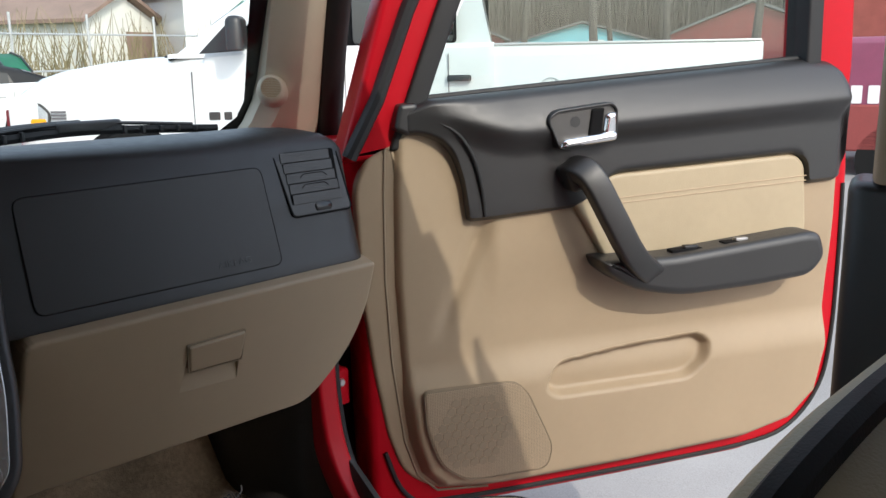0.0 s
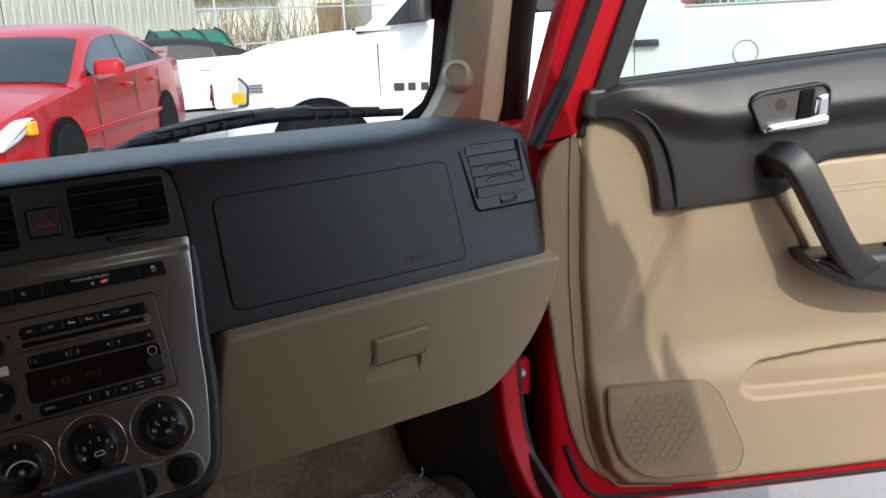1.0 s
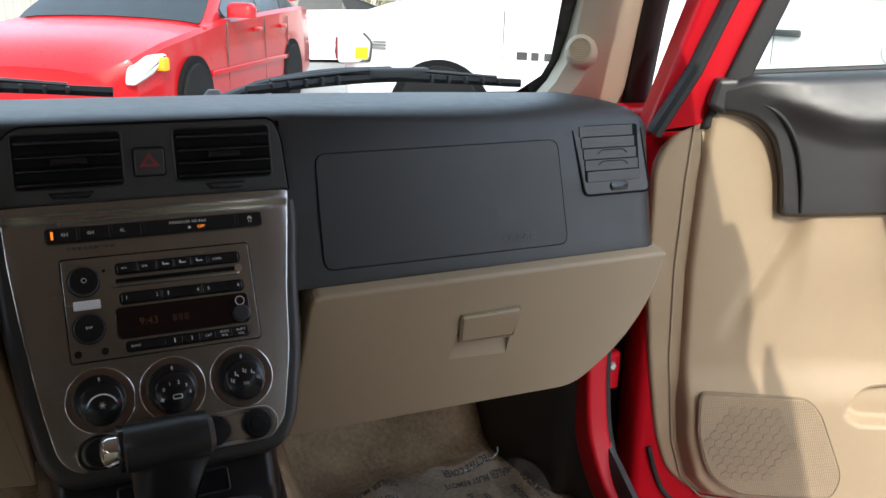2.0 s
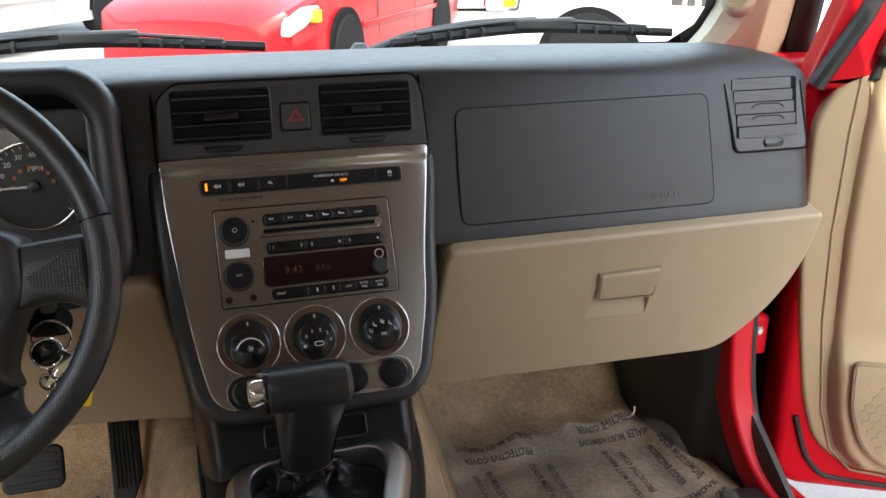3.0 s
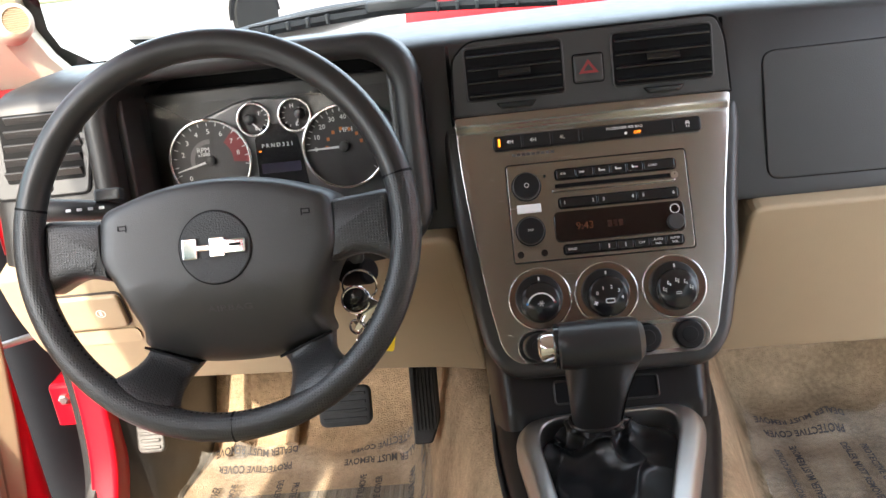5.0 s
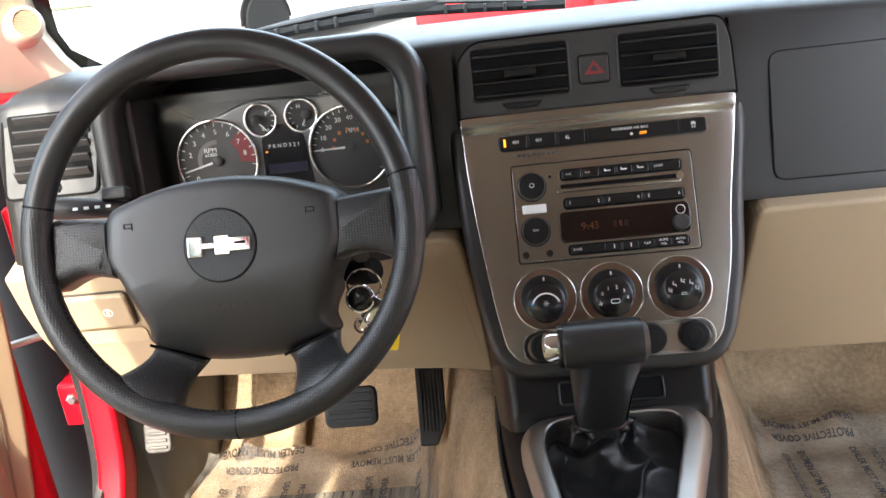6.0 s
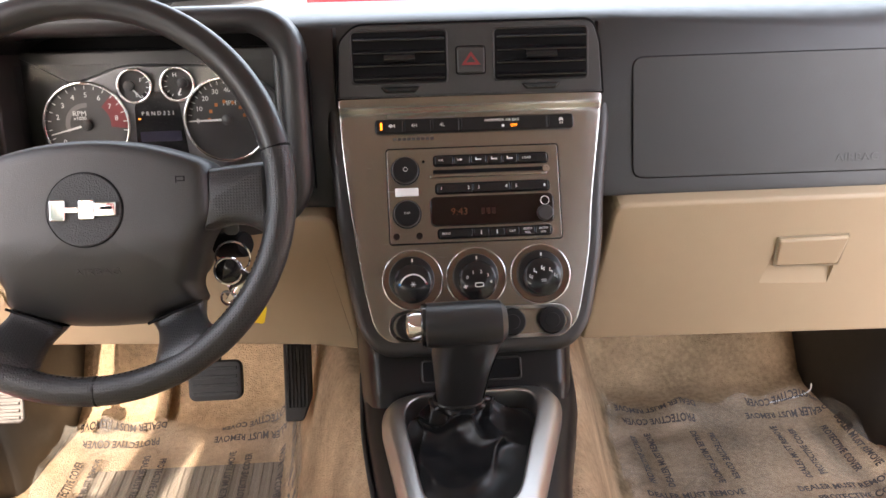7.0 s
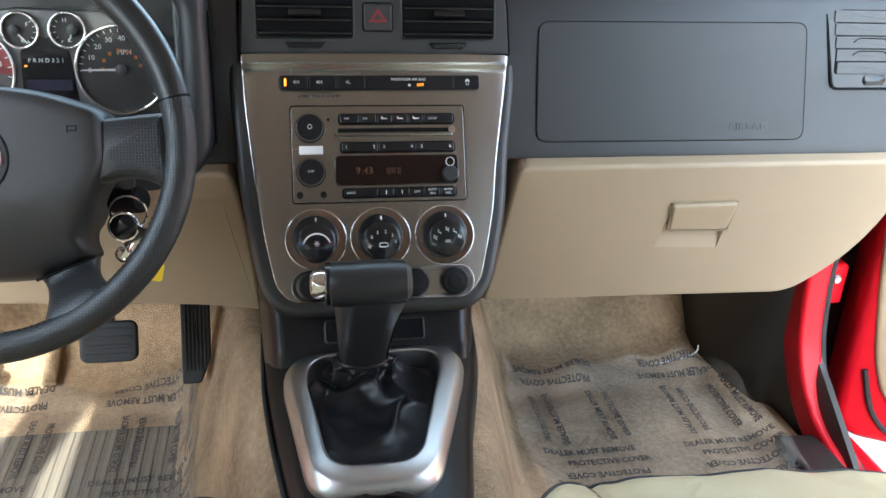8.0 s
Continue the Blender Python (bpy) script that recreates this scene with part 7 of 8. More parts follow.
ground = tagged(thing("ground", "light grey asphalt parking lot", "asphalt", kind="structure"))
bm = bmesh.new()
stops = [-900, -200, -60, -25, -12, -6, -3, 0, 2, 4, 6, 8, 10, 12, 15, 19, 25, 40, 70, 140, 300, 900]
skin(bm, [[Vector((x, y, rise(x, y))) for x in (-900, -200, -60, -30, -15, -8, -4, -2, 0, 2, 4, 6, 8, 11, 15, 22, 35, 60, 120, 300, 900)] for y in stops], close=False, cap0=False, cap1=False)
part("asphalt", bm, ASPHALT, ground, "worn light grey asphalt", sharp=80)
verge = tagged(thing("grass_verge", "dull winter grass beyond the lot", "grass", at=Matrix.Translation((10, 24, 0.3)), kind="structure"))
bm = bmesh.new()
skin(bm, [[Vector((x, y, rise(x, y) + 0.02)) for x in (-80, -20, 0, 8, 16, 30, 80)] for y in (19.5, 30, 60, 120)], close=False, cap0=False, cap1=False)
part("grass", bm, GRASS, verge, sharp=80)


def wheel_set(parent, f, spots, r, w, rim_material):
    for x, y in spots:
        m = f @ Matrix.Translation((x, y, r)) @ Matrix.Rotation(radians(90), 4, "X")
        t = part("wheel", spin([(r * 0.62, -w / 2), (r * 0.96, -w / 2), (r, -w / 2 + 0.03), (r, w / 2 - 0.03), (r * 0.96, w / 2), (r * 0.62, w / 2)], 36, at=m), TYRE, parent, "black tyre")
        bm = spin([(0.0, w / 2 - 0.05), (r * 0.2, w / 2 - 0.03), (r * 0.25, w / 2 - 0.06), (r * 0.56, w / 2 - 0.05), (r * 0.63, w / 2 - 0.01), (r * 0.63, w / 2 - 0.1)], 30, at=m)
        for k in range(5):
            block(-0.03, 0.03, r * 0.1, r * 0.58, w / 2 - 0.06, w / 2 - 0.02, 0.01, bm, m @ Matrix.Rotation(radians(72 * k), 4, "Z"))
        part("rim", bm, rim_material, t, "silver wheel rim")


def arch(parent, f, x, r, y):
    """A near-black plate a little proud of the flank: the wheel opening's shade as colour."""
    pts = [(x + r * math.cos(math.pi * k / 20), 0.33 + r * math.sin(math.pi * k / 20)) for k in range(21)]
    part("arch_shade", prism(pts, -0.02, 0.012, at=f @ basis((0, y, 0), (1, 0, 0), (0, 0, 1))), DARK, parent)


def body_loft(rows):
    """Rows of (x, half width low, half width at belt, bottom, belt, crown height, crown half width); centred across."""
    bm = bmesh.new()
    rings = []
    for x, wl, wb, zb, zs, zt, wt in rows:
        h = [(-wl, zb), (-wl - 0.01, zb + 0.25 * (zs - zb)), (-wb - 0.01, zb + 0.75 * (zs - zb)), (-wb, zs), (-wb + 0.035, zs + 0.035), (-wt, zt - 0.02), (-wt * 0.7, zt), (0, zt + 0.01)]
        ring = h + [(-a, b) for a, b in h[-2::-1]]
        rings.append([Vector((x, a, b)) for a, b in ring])
    skin(bm, rings)
    return bm


def flank(pts, y, t=0.012):
    """A panel on the near flank from (x, z) points."""
    return prism(pts, 0.0, t, 0.004, 2, at=basis((0, y, 0), (1, 0, 0), (0, 0, 1)))


# white pickup truck, side on
TD = Vector((0.643, -0.766, 0))
TRUCK = Matrix.Translation((2.36, 6.14, 0.155)) @ basis((0, 0, 0), TD, (0.766, 0.643, 0)) @ Matrix.Translation((0, 1.0, 0))
truck = thing("pickup_truck", "white full-size pickup truck parked beside the SUV", "pickup truck", at=TRUCK)
part("front_body", body_loft([(0.02, 0.86, 0.88, 0.50, 0.97, 1.00, 0.7), (0.08, 0.93, 0.93, 0.46, 1.02, 1.10, 0.76), (0.20, 0.97, 0.96, 0.45, 1.06, 1.18, 0.78), (0.40, 0.985, 0.975, 0.45, 1.09, 1.235, 0.80), (0.65, 0.995, 0.985, 0.45, 1.12, 1.275, 0.80), (0.95, 0.995, 0.99, 0.45, 1.155, 1.305, 0.82), (1.45, 0.995, 0.985, 0.45, 1.21, 1.335, 0.84), (1.62, 0.995, 0.98, 0.45, 1.25, 1.335, 0.86)]), WHITE_PAINT, truck, "white hood and front fenders", at=TRUCK)
part("cab_body", body_loft([(1.60, 0.995, 0.98, 0.45, 1.30, 1.32, 0.86), (2.0, 0.995, 0.985, 0.45, 1.33, 1.345, 0.88), (3.80, 0.995, 0.985, 0.45, 1.345, 1.36, 0.88)]), WHITE_PAINT, truck, "white cab sides", at=TRUCK)
bm = bmesh.new()
rings = []
for x, w, z in ((1.30, 0.93, 1.33), (1.62, 0.885, 1.58), (2.05, 0.83, 1.86), (2.4, 0.80, 1.90), (3.3, 0.80, 1.90), (3.68, 0.81, 1.86), (3.78, 0.86, 1.36)):
    rings.append([Vector((x, -w - (z - 1.33) * 0.0, 1.30)), Vector((x, -w, min(z, 1.36))), Vector((x, -w + 0.02, z - 0.05)), Vector((x, -w * 0.8, z)), Vector((x, w * 0.8, z)), Vector((x, w - 0.02, z - 0.05)), Vector((x, w, min(z, 1.36))), Vector((x, w, 1.30))])
skin(bm, rings)
part("cab_roof", bm, WHITE_PAINT, truck, "white cab roof", at=TRUCK)
for pts, m_ in (([(1.80, 1.37), (2.62, 1.375), (2.62, 1.80), (2.18, 1.80)], GREEN_GLASS), ([(2.74, 1.38), (3.50, 1.385), (3.50, 1.80), (2.74, 1.80)], TINTED)):
    part("cab_window", flank(fillet(pts, 0.04, 4), -0.945), m_, truck, "tinted cab window", at=TRUCK)
# near-black sheet behind the panes stands in for the shaded cab
part("cab_shade", flank(fillet([(1.78, 1.36), (3.52, 1.38), (3.52, 1.81), (2.17, 1.81)], 0.03, 4), -0.925, 0.006), DARK, truck, at=TRUCK)
part("front_glass", prism([(-0.78, 0), (0.78, 0), (0.70, 0.62), (-0.70, 0.62)], 0, 0.012, at=TRUCK @ basis((1.36, 0, 1.345), (0, -1, 0), (0.79, 0, 0.61))), GREEN_GLASS, truck, "truck windshield")
bm = bmesh.new()
for y in (-0.975, 0.93):
    block(3.78, 5.76, y, y + 0.045, 0.55, 1.36, 0.02, bm)
block(5.70, 5.76, -0.97, 0.97, 0.55, 1.36, 0.02, bm)
block(3.78, 3.82, -0.97, 0.97, 0.55, 1.32, 0.01, bm)
block(3.86, 5.76, -0.96, 0.96, 0.72, 0.80, 0.01, bm)
bed = part("cargo_bed", bm, WHITE_PAINT, truck, "white open cargo bed", at=TRUCK)
part("bed_rail_cap", block(3.80, 5.74, -0.985, -0.915, 1.358, 1.372, 0.006), SILVER_PAINT, bed, at=TRUCK)
part("bed_gap", block(3.745, 3.785, -0.985, -0.95, 0.55, 1.34, 0.002), DARK, truck, at=TRUCK)
part("fuel_door", collar(circle(0.085, 4.22, 1.03, 28), circle(0.081, 4.22, 1.03, 28), 0.0, 0.008, at=TRUCK @ basis((0, -0.974, 0), (1, 0, 0), (0, 0, 1))), GREY_MARK, bed)
part("tail_lamp", block(5.72, 5.775, -0.99, -0.90, 0.95, 1.22, 0.01), RED_MARK, truck, "red tail lamp", at=TRUCK)
for x in (1.50, 2.68, 3.46):
    part("panel_gap", block(x - 0.004, x + 0.004, -1.0, -0.985, 0.52, 1.20 if x < 2 else 1.30, 0.001), GREY_MARK, truck, at=TRUCK)
for x in (2.55, 3.54):
    part("cab_handle", block(x - 0.09, x + 0.09, -1.04, -0.985, 1.10, 1.145, 0.015), BLACK, truck, "black door handle", at=TRUCK)
part("mirror_foot", prism([(1.58, 1.33), (1.92, 1.35), (1.90, 1.41), (1.82, 1.56)], 0.0, 0.05, 0.01, at=TRUCK @ basis((0, -0.99, 0), (1, 0, 0), (0, 0, 1))), BLACK, truck, at=TRUCK @ TRUCK.inverted())
part("side_mirror", block(1.84, 1.97, -1.22, -1.02, 1.36, 1.60, 0.05), BLACK, truck, "large black side mirror", at=TRUCK)
lamp_line = fillet([(0.03, 0.72), (0.26, 0.74), (0.27, 0.99), (0.10, 1.03), (0.03, 1.0)], 0.04, 4)
part("headlamp", flank(lamp_line, -0.985, 0.03), LENS, truck, "clear headlamp", at=TRUCK)
part("headlamp", flank(fillet([(0.03, 0.745), (0.32, 0.755), (0.34, 0.90), (0.27, 0.965), (0.05, 0.985)], 0.03, 4), -0.992, 0.022), mat("headlamp_glass", (0.42, 0.44, 0.45), 0.1, vary=0.2, scale=20, coat=0.5), truck, "clear headlamp", at=TRUCK)
part("headlamp_edge", flank(fillet([(0.015, 0.73), (0.335, 0.74), (0.355, 0.905), (0.28, 0.98), (0.035, 1.0)], 0.03, 4), -0.992, 0.012), DARK_METAL, truck, at=TRUCK)
part("amber_corner", flank(fillet([(0.20, 0.762), (0.315, 0.765), (0.325, 0.86), (0.20, 0.86)], 0.02, 3), -0.996, 0.025), mat("amber_lens", (0.85, 0.38, 0.01), 0.15, vary=0.1), truck, "amber side lamp", at=TRUCK)
part("front_bumper", block(-0.015, 0.03, -0.985, 0.97, 0.75, 0.93, 0.01), RED_MARK, truck, "red panel beside the headlamp", at=TRUCK)
part("grille", block(-0.03, 0.10, -0.62, 0.62, 0.74, 1.05, 0.03), CHROME, truck, at=TRUCK)
bm = bmesh.new()
for k in range(8):
    w = 0.06 if k % 3 else 0.085
    prism(rrect(w, 0.060, 0.006, 1.66 + 0.105 * k + (0.06 if k > 2 else 0), 0.865, 2), 0.0, 0.006, bm=bm, at=basis((0, -1.0, 0), (1, 0, 0), (0, 0, 1)))
part("badge_bars", bm, DARK_MARK, truck, "plain dark bars in place of the badge", at=TRUCK)
bm = bmesh.new()
for k in range(3):
    prism(rrect(0.12, 0.016, 0.003, 0.42, 0.86 + 0.025 * k, 2), 0.0, 0.005, bm=bm, at=basis((0, -0.998, 0), (1, 0, 0), (0, 0, 1)))
part("fender_badge", bm, GREY_MARK, truck, at=TRUCK)
for x in (0.98, 4.65):
    arch(truck, TRUCK, x, 0.47, -1.004)
wheel_set(truck, TRUCK, [(0.98, -0.905), (4.65, -0.905), (0.98, 0.86), (4.65, 0.86)], 0.38, 0.25, SILVER)
part("wiper_cowl", block(1.22, 1.44, -0.8, 0.8, 1.29, 1.325, 0.01), BLACK, truck, at=TRUCK)


CAR_GLASS = mat("car_window_glass", (0.012, 0.017, 0.020), 0.04, vary=0.4, scale=2.5, fine=9, spec=0.42)


def sedan(name, label, place, heading, paint, high=1.42, lamp=True, group="parked cars"):
    """A four-door car; x runs back from its nose and the near flank is at negative y."""
    f = Matrix.Translation(place) @ basis((0, 0, 0), heading, (-heading[1], heading[0], 0)) @ Matrix.Translation((0, 0.92, 0))
    c = thing(name, label, "car", at=f, group=group)
    part("body", body_loft([(0.0, 0.60, 0.62, 0.30, 0.60, 0.64, 0.45), (0.12, 0.82, 0.80, 0.24, 0.68, 0.74, 0.60), (0.5, 0.90, 0.87, 0.22, 0.78, 0.84, 0.66), (1.2, 0.92, 0.89, 0.22, 0.86, 0.93, 0.70), (1.7, 0.92, 0.90, 0.22, 0.92, 0.95, 0.74), (3.4, 0.92, 0.91, 0.22, 0.98, 1.0, 0.76), (4.3, 0.91, 0.89, 0.24, 1.00, 1.03, 0.72), (4.85, 0.84, 0.82, 0.30, 0.98, 1.00, 0.62), (5.0, 0.74, 0.74, 0.36, 0.90, 0.92, 0.5)]), paint, c, "painted lower body", at=f)
    roof_line = curve_pts([(x, z * high / 1.42, 0) for x, z in ((1.30, 0.90), (1.70, 1.10), (2.10, 1.29), (2.45, 1.385), (2.90, 1.42), (3.35, 1.395), (3.80, 1.29), (4.20, 1.14), (4.60, 0.98))], 4)
    lean = lambda z: 0.885 - (z - 0.88) * 0.40  # noqa: E731

    def crown(x, z, wide=1.0, lift=0.0):
        """One rounded cross-section of the cabin at x with its roof at z."""
        e = lean(max(z - 0.10, 0.90))
        half = [(-lean(0.88), 0.88), (-lean(0.5 * (0.88 + max(z - 0.10, 0.90))), 0.5 * (0.88 + max(z - 0.10, 0.90))), (-e, max(z - 0.10, 0.90)), (-e + 0.025, max(z - 0.055, 0.91)), (-e + 0.075, z - 0.022), (-e * 0.72, z), (-e * 0.4, z + 0.014), (0, z + 0.020)]
        return [Vector((x, a, b)) for a, b in half + [(-a, b) for a, b in half[-2::-1]]]

    bm = bmesh.new()
    skin(bm, [crown(q.x, q.y) for q in roof_line])
    part("roof", bm, paint, c, "painted roof and pillars", at=f)

    def screen(a, b):
        """A bowed front or rear window lying on the cabin between two stations."""
        bm = bmesh.new()
        rows = []
        for q in roof_line:
            if a <= q.x <= b:
                rows.append([v + Vector((0, 0, 0.012)) for v in crown(q.x, q.y)[4:11]])
        skin(bm, rows, close=False, cap0=False, cap1=False)
        return bm

    def side_pane(pts, out=0.004):
        """A pane on the leaning flank of the cabin."""
        bm = bmesh.new()
        ring0 = [Vector((x, -lean(z) - out, z)) for x, z in pts]
        ring1 = [p + Vector((0, -0.006, 0)) for p in ring0]
        skin(bm, [ring0, ring1])
        return bm

    def arc_pane(a, b):
        """Window outline between two stations under the curve of the roof."""
        low = [(a, 0.965), (b, 0.985)]
        return low + [(q.x, q.y - 0.105) for q in reversed(roof_line) if a < q.x < b and q.y - 0.105 > 1.0]

    part("window_trim", side_pane(fillet(arc_pane(1.72, 4.22 if lamp else 3.66), 0.012, 2), 0.0), BLACK_GLOSS, c, "thin window trim", at=f)
    for a, b in ((1.80, 2.76), (2.83, 3.58), (3.64, 4.14))[:3 if lamp else 2]:
        part("side_window", side_pane(fillet(arc_pane(a, b), 0.014, 2), 0.006), CAR_GLASS, c, "dark tinted window", at=f)
    part("front_window", screen(1.36, 2.16), CAR_GLASS, c, "dark windshield", at=f)
    part("rear_window", screen(3.70, 4.45), CAR_GLASS, c, "dark rear window", at=f)
    if lamp:
        part("headlamp", prism(fillet([(0.03, 0.53), (0.30, 0.60), (0.50, 0.745), (0.30, 0.74), (0.06, 0.66)], 0.06, 6), 0.0, 0.075, 0.03, at=f @ basis((0, -0.76, 0), (1, -0.16, 0), (0, 0, 1))), LENS, c, "large clear headlamp")
        part("amber_lamp", prism(rrect(0.09, 0.10, 0.02, 0.40, 0.67), 0.0, 0.105, 0.01, at=f @ basis((0, -0.762, 0), (1, -0.16, 0), (0, 0, 1))), mat("amber_glass", (0.9, 0.4, 0.02), 0.15), c)
        part("spoiler", block(4.55, 4.85, -0.70, 0.70, 1.08, 1.115, 0.012), paint, c, at=f)
    part("mirror", block(1.80, 1.98, -1.13, -0.88, 0.97, 1.10, 0.055), paint, c, "painted door mirror", at=f)
    for x in (1.72, 2.81, 3.62):
        part("panel_gap", block(x - 0.0014, x + 0.0014, -0.931, -0.915, 0.35, 0.94, 0.0005), DARK_METAL, c, at=f)
    for x in (2.55, 3.42):
        part("handle", block(x - 0.09, x + 0.09, -0.955, -0.92, 0.83, 0.865, 0.012), paint, c, at=f)
    part("side_moulding", block(1.3, 4.0, -0.945, -0.915, 0.50, 0.545, 0.01), paint, c, at=f)
    for x in (0.95, 3.80):
        arch(c, f, x, 0.365, -0.922)
    wheel_set(c, f, [(0.95, -0.845), (3.80, -0.845), (0.95, 0.80), (3.80, 0.80)], 0.32, 0.22, SILVER)
    return c


sedan("red_sedan", "red four-door sedan with dark windows parked nose towards the SUV", (0.71, 5.47, rise(1.0, 6.5)), (0.534, 0.846, 0), ORANGE)
sedan("silver_sedan", "silver four-door sedan parked in the row", (-2.90, 7.50, 0.30), (0.52, 0.854, 0), SILVER_PAINT, high=1.45, lamp=False)
soft = sedan("convertible_car", "white convertible car with a black soft top", (1.35, 13.6, 0.12), (0.98, -0.2, 0), WHITE_PAINT, high=1.34, lamp=False)
for o in soft.children:
    if o.name.split(".")[0] == "roof":
        o.data.materials[0] = BLACK_CANVAS
        o["label"] = "black canvas soft top"

# green canvas behind the convertible
canopy = thing("green_canopy", "green canvas canopy with a ridged top behind the cars", "canopy", at=Matrix.Translation((5.0, 15.0, 0.2)))
bm = bmesh.new()
skin(bm, [[Vector(p) for p in ((x, 14.2, 1.30), (x, 14.6, 1.52), (x, 15.0, 1.60), (x, 15.6, 1.30), (x, 15.6, 0.2), (x, 14.2, 0.2))] for x in (4.5, 4.9, 5.3, 5.7)])
part("canvas", bm, GREEN_TARP, canopy)
for x in (4.5, 4.9, 5.3, 5.7):
    part("hoop", tube([(x, 14.18, 0.2), (x, 14.18, 1.31), (x, 14.58, 1.54), (x, 15.0, 1.62), (x, 15.62, 1.31), (x, 15.62, 0.2)], 0.02, 6), BLACK, canopy)

# board fence
fence = tagged(thing("board_fence", "tall weathered grey board fence along the lot", "fence", at=Matrix.Translation((-3, 17, 0.25)), kind="structure"))
board = None
rnd = random.Random(5)
for k in range(150):
    x = 5.85 - 0.155 * k
    y = 16.6 + 0.035 * k
    hgt = 2.30 + rnd.uniform(-0.02, 0.02)
    if board is None:
        board = part("board", prism([(-0.0772, 0), (0.0772, 0), (0.0772, 1.985), (0.07, 2.0), (-0.07, 2.0), (-0.0772, 1.985)], -0.012, 0.012, 0.004, 1, at=basis((0, 0, 0), (1, 0, 0), (0, 0, 1))), FENCE_WOOD, fence)
        board.matrix_basis = Matrix.Translation((x, y, 0.30)) @ Matrix.Diagonal((1, 1, hgt / 2, 1))
        first = board.data
        first.transform(PLACE[fence])
        board.matrix_basis = PLACE[fence].inverted() @ board.matrix_basis
        continue
    twin("board", board, fence, PLACE[fence].inverted() @ Matrix.Translation((x, y + rnd.uniform(-0.01, 0.01), 0.30)) @ Matrix.Rotation(radians(rnd.uniform(-0.25, 0.25)), 4, "Y") @ Matrix.Diagonal((1, 1, hgt / 2, 1)))

# chain link fence: posts and top rails
link = tagged(thing("pipe_fence", "thin galvanised pipe fence posts and rails", "fence", at=Matrix.Translation((9, 19, 0.3)), kind="structure"))
GALV = mat("galvanised_pipe", (0.55, 0.55, 0.54), 0.45, metal=0.6, vary=0.15)
for z in (2.05, 1.25):
    part("rail", tube([(5.2, 18.2, z), (14.5, 20.2, z)], 0.024, 6), GALV, link)
for k in range(6):
    part("post", tube([(5.2 + 1.86 * k, 18.2 + 0.4 * k, 0.2), (5.2 + 1.86 * k, 18.2 + 0.4 * k, 2.5)], 0.03, 8), GALV, link)


def gabled(name, label, cx, cy, w, length, eave, ridge, turn, wall, roof, openings=(), base=0.3):
    """A small gabled building: walls, roof and recessed openings on its front."""
    f = Matrix.Translation((cx, cy, base)) @ Matrix.Rotation(radians(turn), 4, "Z")
    b = thing(name, label, "building", at=f)
    part("wall", prism([(-w / 2, 0), (w / 2, 0), (w / 2, eave), (0, ridge), (-w / 2, eave)], 0.0, length, at=f @ basis((0, length, 0), (1, 0, 0), (0, 0, 1))), wall, b)
    for s in (-1, 1):
        bm = bmesh.new()
        a, c = Vector((s * (w / 2 + 0.3), -0.3, eave - 0.12)), Vector((0, -0.3, ridge + 0.06))
        q = Vector((0, length + 0.6, 0))
        up = Vector((0, 0, 0.12))
        skin(bm, [[a, c, c + q, a + q], [a + up, c + up, c + q + up, a + q + up]])
        part("roof", bm, roof, b, at=f)
    for x, z, ww, hh, m_, nm in openings:
        part(nm, block(x - ww / 2, x + ww / 2, -0.02, 0.05, z, z + hh, 0.005), m_, b, at=f)
        if nm == "window":
            for dx in (-ww / 2, 0, ww / 2):
                part("window_bar", block(x + dx - 0.04, x + dx + 0.04, -0.05, 0.0, z - 0.04, z + hh + 0.04, 0.005), WHITE_PAINT, b, at=f)
            for dz in (0, hh / 2, hh):
                part("window_bar", block(x - ww / 2, x + ww / 2, -0.05, 0.0, z + dz - 0.04, z + dz + 0.04, 0.005), WHITE_PAINT, b, at=f)
    return b


gabled("pale_shed", "pale metal shed with a brown doorway", 13.2, 26.0, 3.6, 7.0, 2.35, 3.15, 26, SIDING, RUST, [(0.95, 0.0, 1.5, 2.0, RUST, "doorway")], base=0.36)
gabled("yellow_shed", "low yellowish shed with a brown roof", 13.4, 31.0, 5.0, 5.0, 2.2, 3.2, 0, mat("yellow_boards", (0.58, 0.50, 0.32), 0.8, vary=0.25, scale=1.2), RUST, base=0.36)
gabled("white_cottage", "white clapboard cottage with a grey roof", 17.0, 24.0, 5.0, 6.0, 3.2, 5.0, -10, WHITE_PAINT, ROOFING, base=0.36)
gabled("turquoise_house", "turquoise house with small white-framed windows", 41.5, 28.0, 7.5, 8.0, 1.95, 2.9, -50, TURQUOISE, ROOFING,
       [(-2.6, 0.9, 0.8, 1.0, TINTED, "window"), (-0.9, 0.9, 0.8, 1.0, TINTED, "window"), (0.8, 0.2, 0.9, 1.8, MARK, "door"), (2.5, 0.9, 0.8, 1.0, TINTED, "window")], base=0.15)
gabled("red_barn", "dark red boarded barn with a grey roof", 43.5, 19.0, 8.0, 12.0, 2.2, 3.7, -62, BARN, ROOFING, base=0.1)
gabled("red_barn", "dark red boarded barn with a grey roof", 31.0, 29.5, 7.0, 12.0, 2.0, 3.5, -45, BARN, ROOFING, base=0.15)
gabled("red_barn", "dark red boarded barn with a grey roof", 45.0, 12.5, 7.0, 9.0, 2.2, 3.6, -70, BARN, ROOFING, base=0.1)

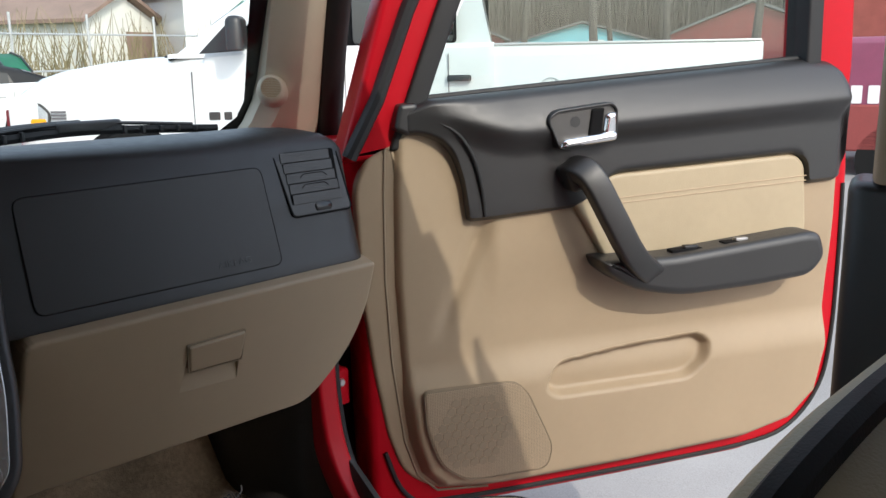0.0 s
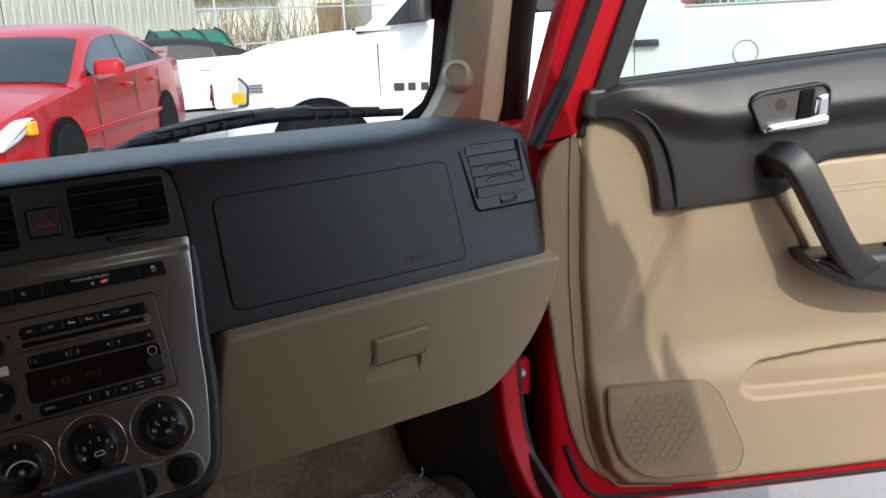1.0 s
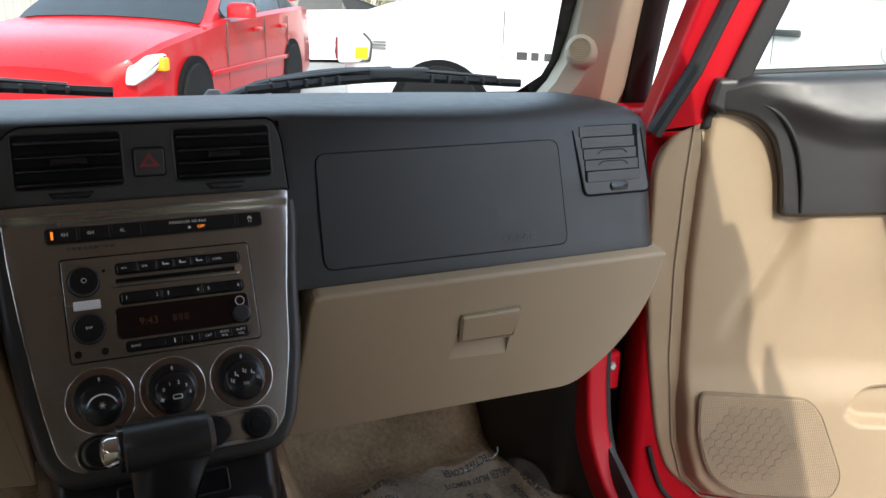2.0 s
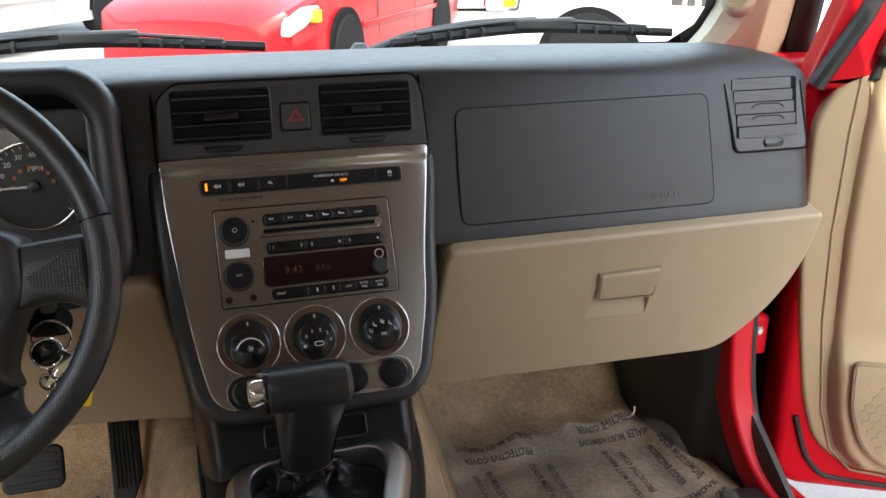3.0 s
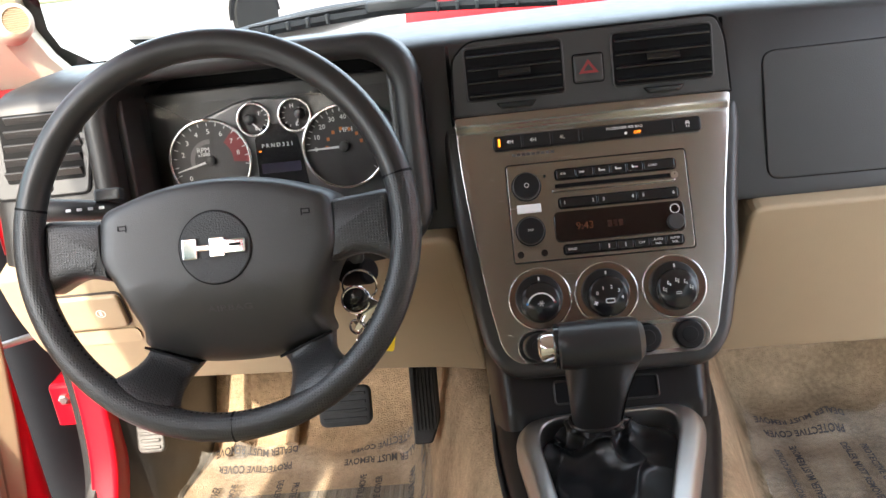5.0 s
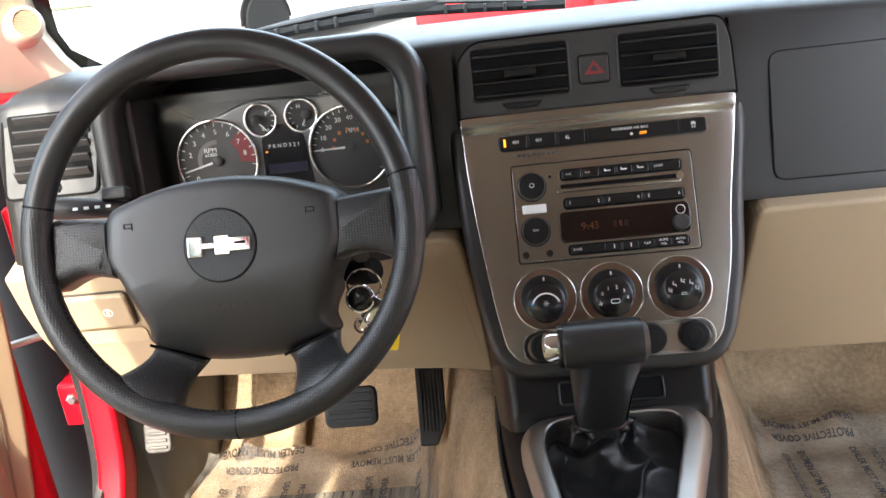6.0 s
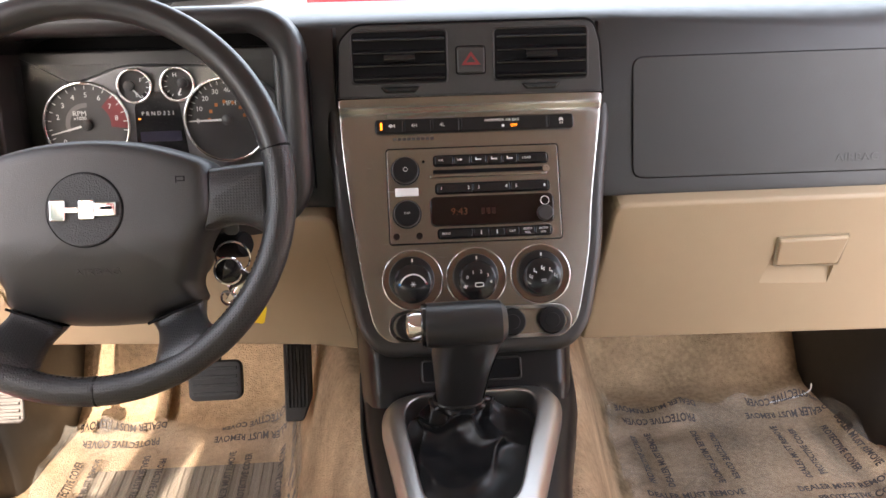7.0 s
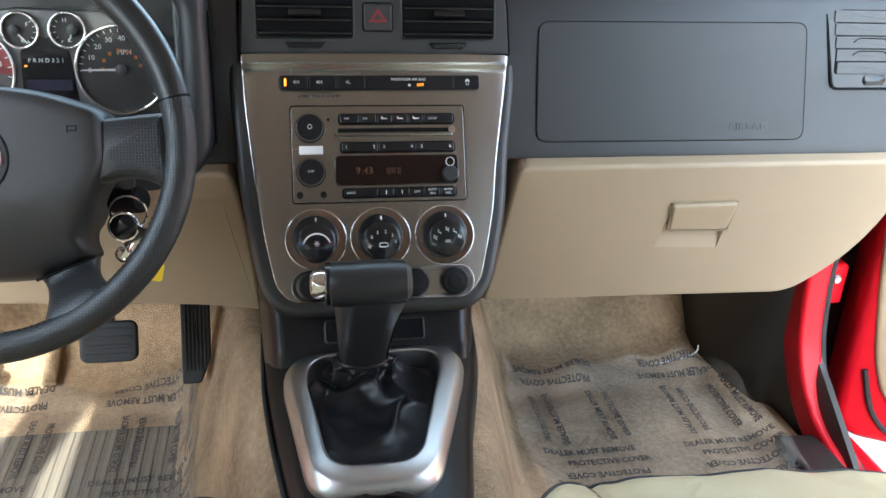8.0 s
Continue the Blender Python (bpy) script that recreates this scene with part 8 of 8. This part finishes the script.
# maroon vehicle and reddish wall beyond the door opening
van = thing("maroon_van", "faded maroon van parked behind the passenger door", "van", at=Matrix.Translation((9.0, 1.9, 0.05)))
VF = basis((8.63, 1.95, 0.03), (0.30, -0.954, 0), (0, 0, 1))
part("body", prism(fillet([(-0.42, 0.45), (3.4, 0.45), (3.4, 1.45), (2.9, 1.52), (-0.42, 1.52)], 0.08), -1.7, 0.0, 0.06, at=VF), PURPLE, van)
part("lower_body", prism(rrect(3.8, 0.45, 0.05, 1.49, 0.66), -1.6, 0.02, 0.02, at=VF), BARN, van)
bm = bmesh.new()
for x in (0.02, 0.17):
    prism(rrect(0.10, 0.17, 0.01, x, 0.98, 2), 0.0, 0.008, bm=bm, at=VF)
part("number_bars", bm, MARK, van, "two plain white bars")
part("wheel", spin([(0.2, -0.12), (0.34, -0.12), (0.35, 0.12), (0.2, 0.12)], 30, at=VF @ Matrix.Translation((0.4, 0.35, -0.1))), TYRE, van)
part("wheel", spin([(0.2, -0.12), (0.34, -0.12), (0.35, 0.12), (0.2, 0.12)], 30, at=VF @ Matrix.Translation((3.0, 0.35, -0.1))), TYRE, van)
wallr = tagged(thing("red_wall", "faded red-orange building wall", "wall", at=Matrix.Translation((16, 4.5, 0)), kind="structure"))
# lengthened to y -10 and raised, unseen, to block low sky light
part("wall", block(14.0, 14.3, -10.0, 4.1, 0.0, 5.2, 0.02), BRICK_RED, wallr)


# ---- bare trees ----
def bare_tree(name, x, y, h, seed, spread=0.5, trunk=0.16):
    """A leafless tree: trunk, limbs and a crown of fine twigs."""
    r = random.Random(seed)
    base = Vector((x, y, rise(x, y) - 0.05))
    tr = thing(name, "leafless grey-brown winter tree", "tree", at=Matrix.Translation(base), group="bare trees")
    limbs, twigs = bmesh.new(), bmesh.new()
    top = base + Vector((r.uniform(-0.3, 0.3), r.uniform(-0.3, 0.3), h * 0.55))
    path = curve_pts([base, base.lerp(top, 0.5) + Vector((r.uniform(-0.15, 0.15), r.uniform(-0.15, 0.15), 0)), top], 4)
    part("trunk", tube(path, [trunk * (1.25 - 0.7 * k / (len(path) - 1)) for k in range(len(path))], 8), BARK, tr)

    def grow(p, d, length, rad, level):
        q = p + d * length
        mid = p.lerp(q, 0.5) + Vector((r.uniform(-1, 1), r.uniform(-1, 1), r.uniform(-0.3, 0.6))) * length * 0.09
        tube([p, mid, q], [rad, rad * 0.8, rad * 0.55], 5 if level < 2 else 3, limbs if level < 2 else twigs)
        if level >= 4:
            return
        for _ in range(3 if level < 3 else 4):
            t = r.uniform(0.35, 1.0)
            nd = (d + Vector((r.uniform(-1, 1), r.uniform(-1, 1), r.uniform(-0.25, 0.8))) * (0.75 + spread * 0.4)).normalized()
            grow(p.lerp(q, t), nd, length * r.uniform(0.5, 0.72), rad * 0.5, level + 1)

    for _ in range(5):
        a = r.uniform(0, 2 * math.pi)
        grow(path[r.randint(len(path) // 2, len(path) - 1)], Vector((math.cos(a) * spread, math.sin(a) * spread, 0.8)).normalized(), h * 0.26, trunk * 0.45, 1)
    part("limbs", limbs, BARK, tr)
    part("crown", twigs, TWIGS, tr)


spots = [(2.0, 33, 9), (5.5, 36, 11), (9.0, 38, 9), (12.5, 36, 10), (17.5, 33, 9), (21, 36, 11), (-3, 34, 10), (-8, 36, 9), (15.0, 41, 12), (28, 37, 11),
         (20.5, 17.5, 8), (24.0, 15.2, 9), (31, 24, 10), (33.5, 18.0, 10), (29.5, 12.5, 9), (37, 23, 12), (47, 31, 13), (50, 22, 13), (52, 14, 12), (36, 34, 12)]
for k, (x, y, h) in enumerate(spots):
    bare_tree("bare_tree", x, y, h, 40 + k, 0.55, 0.13 + 0.01 * (k % 5))


def clumps(name, label, spans, height, seed, material, count, thick=0.022, deep=1.2):
    """Twiggy scrub as many thin stems."""
    r = random.Random(seed)
    t = tagged(thing(name, label, "scrub", at=Matrix.Translation((spans[0][0], spans[0][1], 0.3)), kind="stuff"))
    bm = bmesh.new()
    for _ in range(count):
        (x0, y0), (x1, y1) = spans[0], spans[1]
        u = r.random()
        x, y = x0 + (x1 - x0) * u + r.uniform(-1.5, 1.5), y0 + (y1 - y0) * u + r.uniform(-deep, deep)
        b = Vector((x, y, rise(x, y)))
        e = b + Vector((r.uniform(-0.9, 0.9), r.uniform(-0.9, 0.9), height * r.uniform(0.4, 1.1)))
        m_ = b.lerp(e, 0.5) + Vector((r.uniform(-0.2, 0.2), r.uniform(-0.2, 0.2), 0))
        tube([b, m_, e], [thick, thick * 0.75, thick * 0.3], 3, bm)
    part("stems", bm, material, t)


clumps("scrub_thicket", "dry yellowish scrub behind the pipe fence", [(4.5, 21.5), (17.0, 27.0)], 2.3, 3, SCRUB, 520)
clumps("far_thicket", "grey-brown leafless thicket on the skyline", [(-14.0, 44.0), (30.0, 48.0)], 8.0, 4, TWIGS, 2600, 0.04, 4.0)
clumps("far_thicket", "grey-brown leafless thicket on the skyline", [(34.0, 44.0), (64.0, 12.0)], 9.5, 5, TWIGS, 6500, 0.055, 5.0)
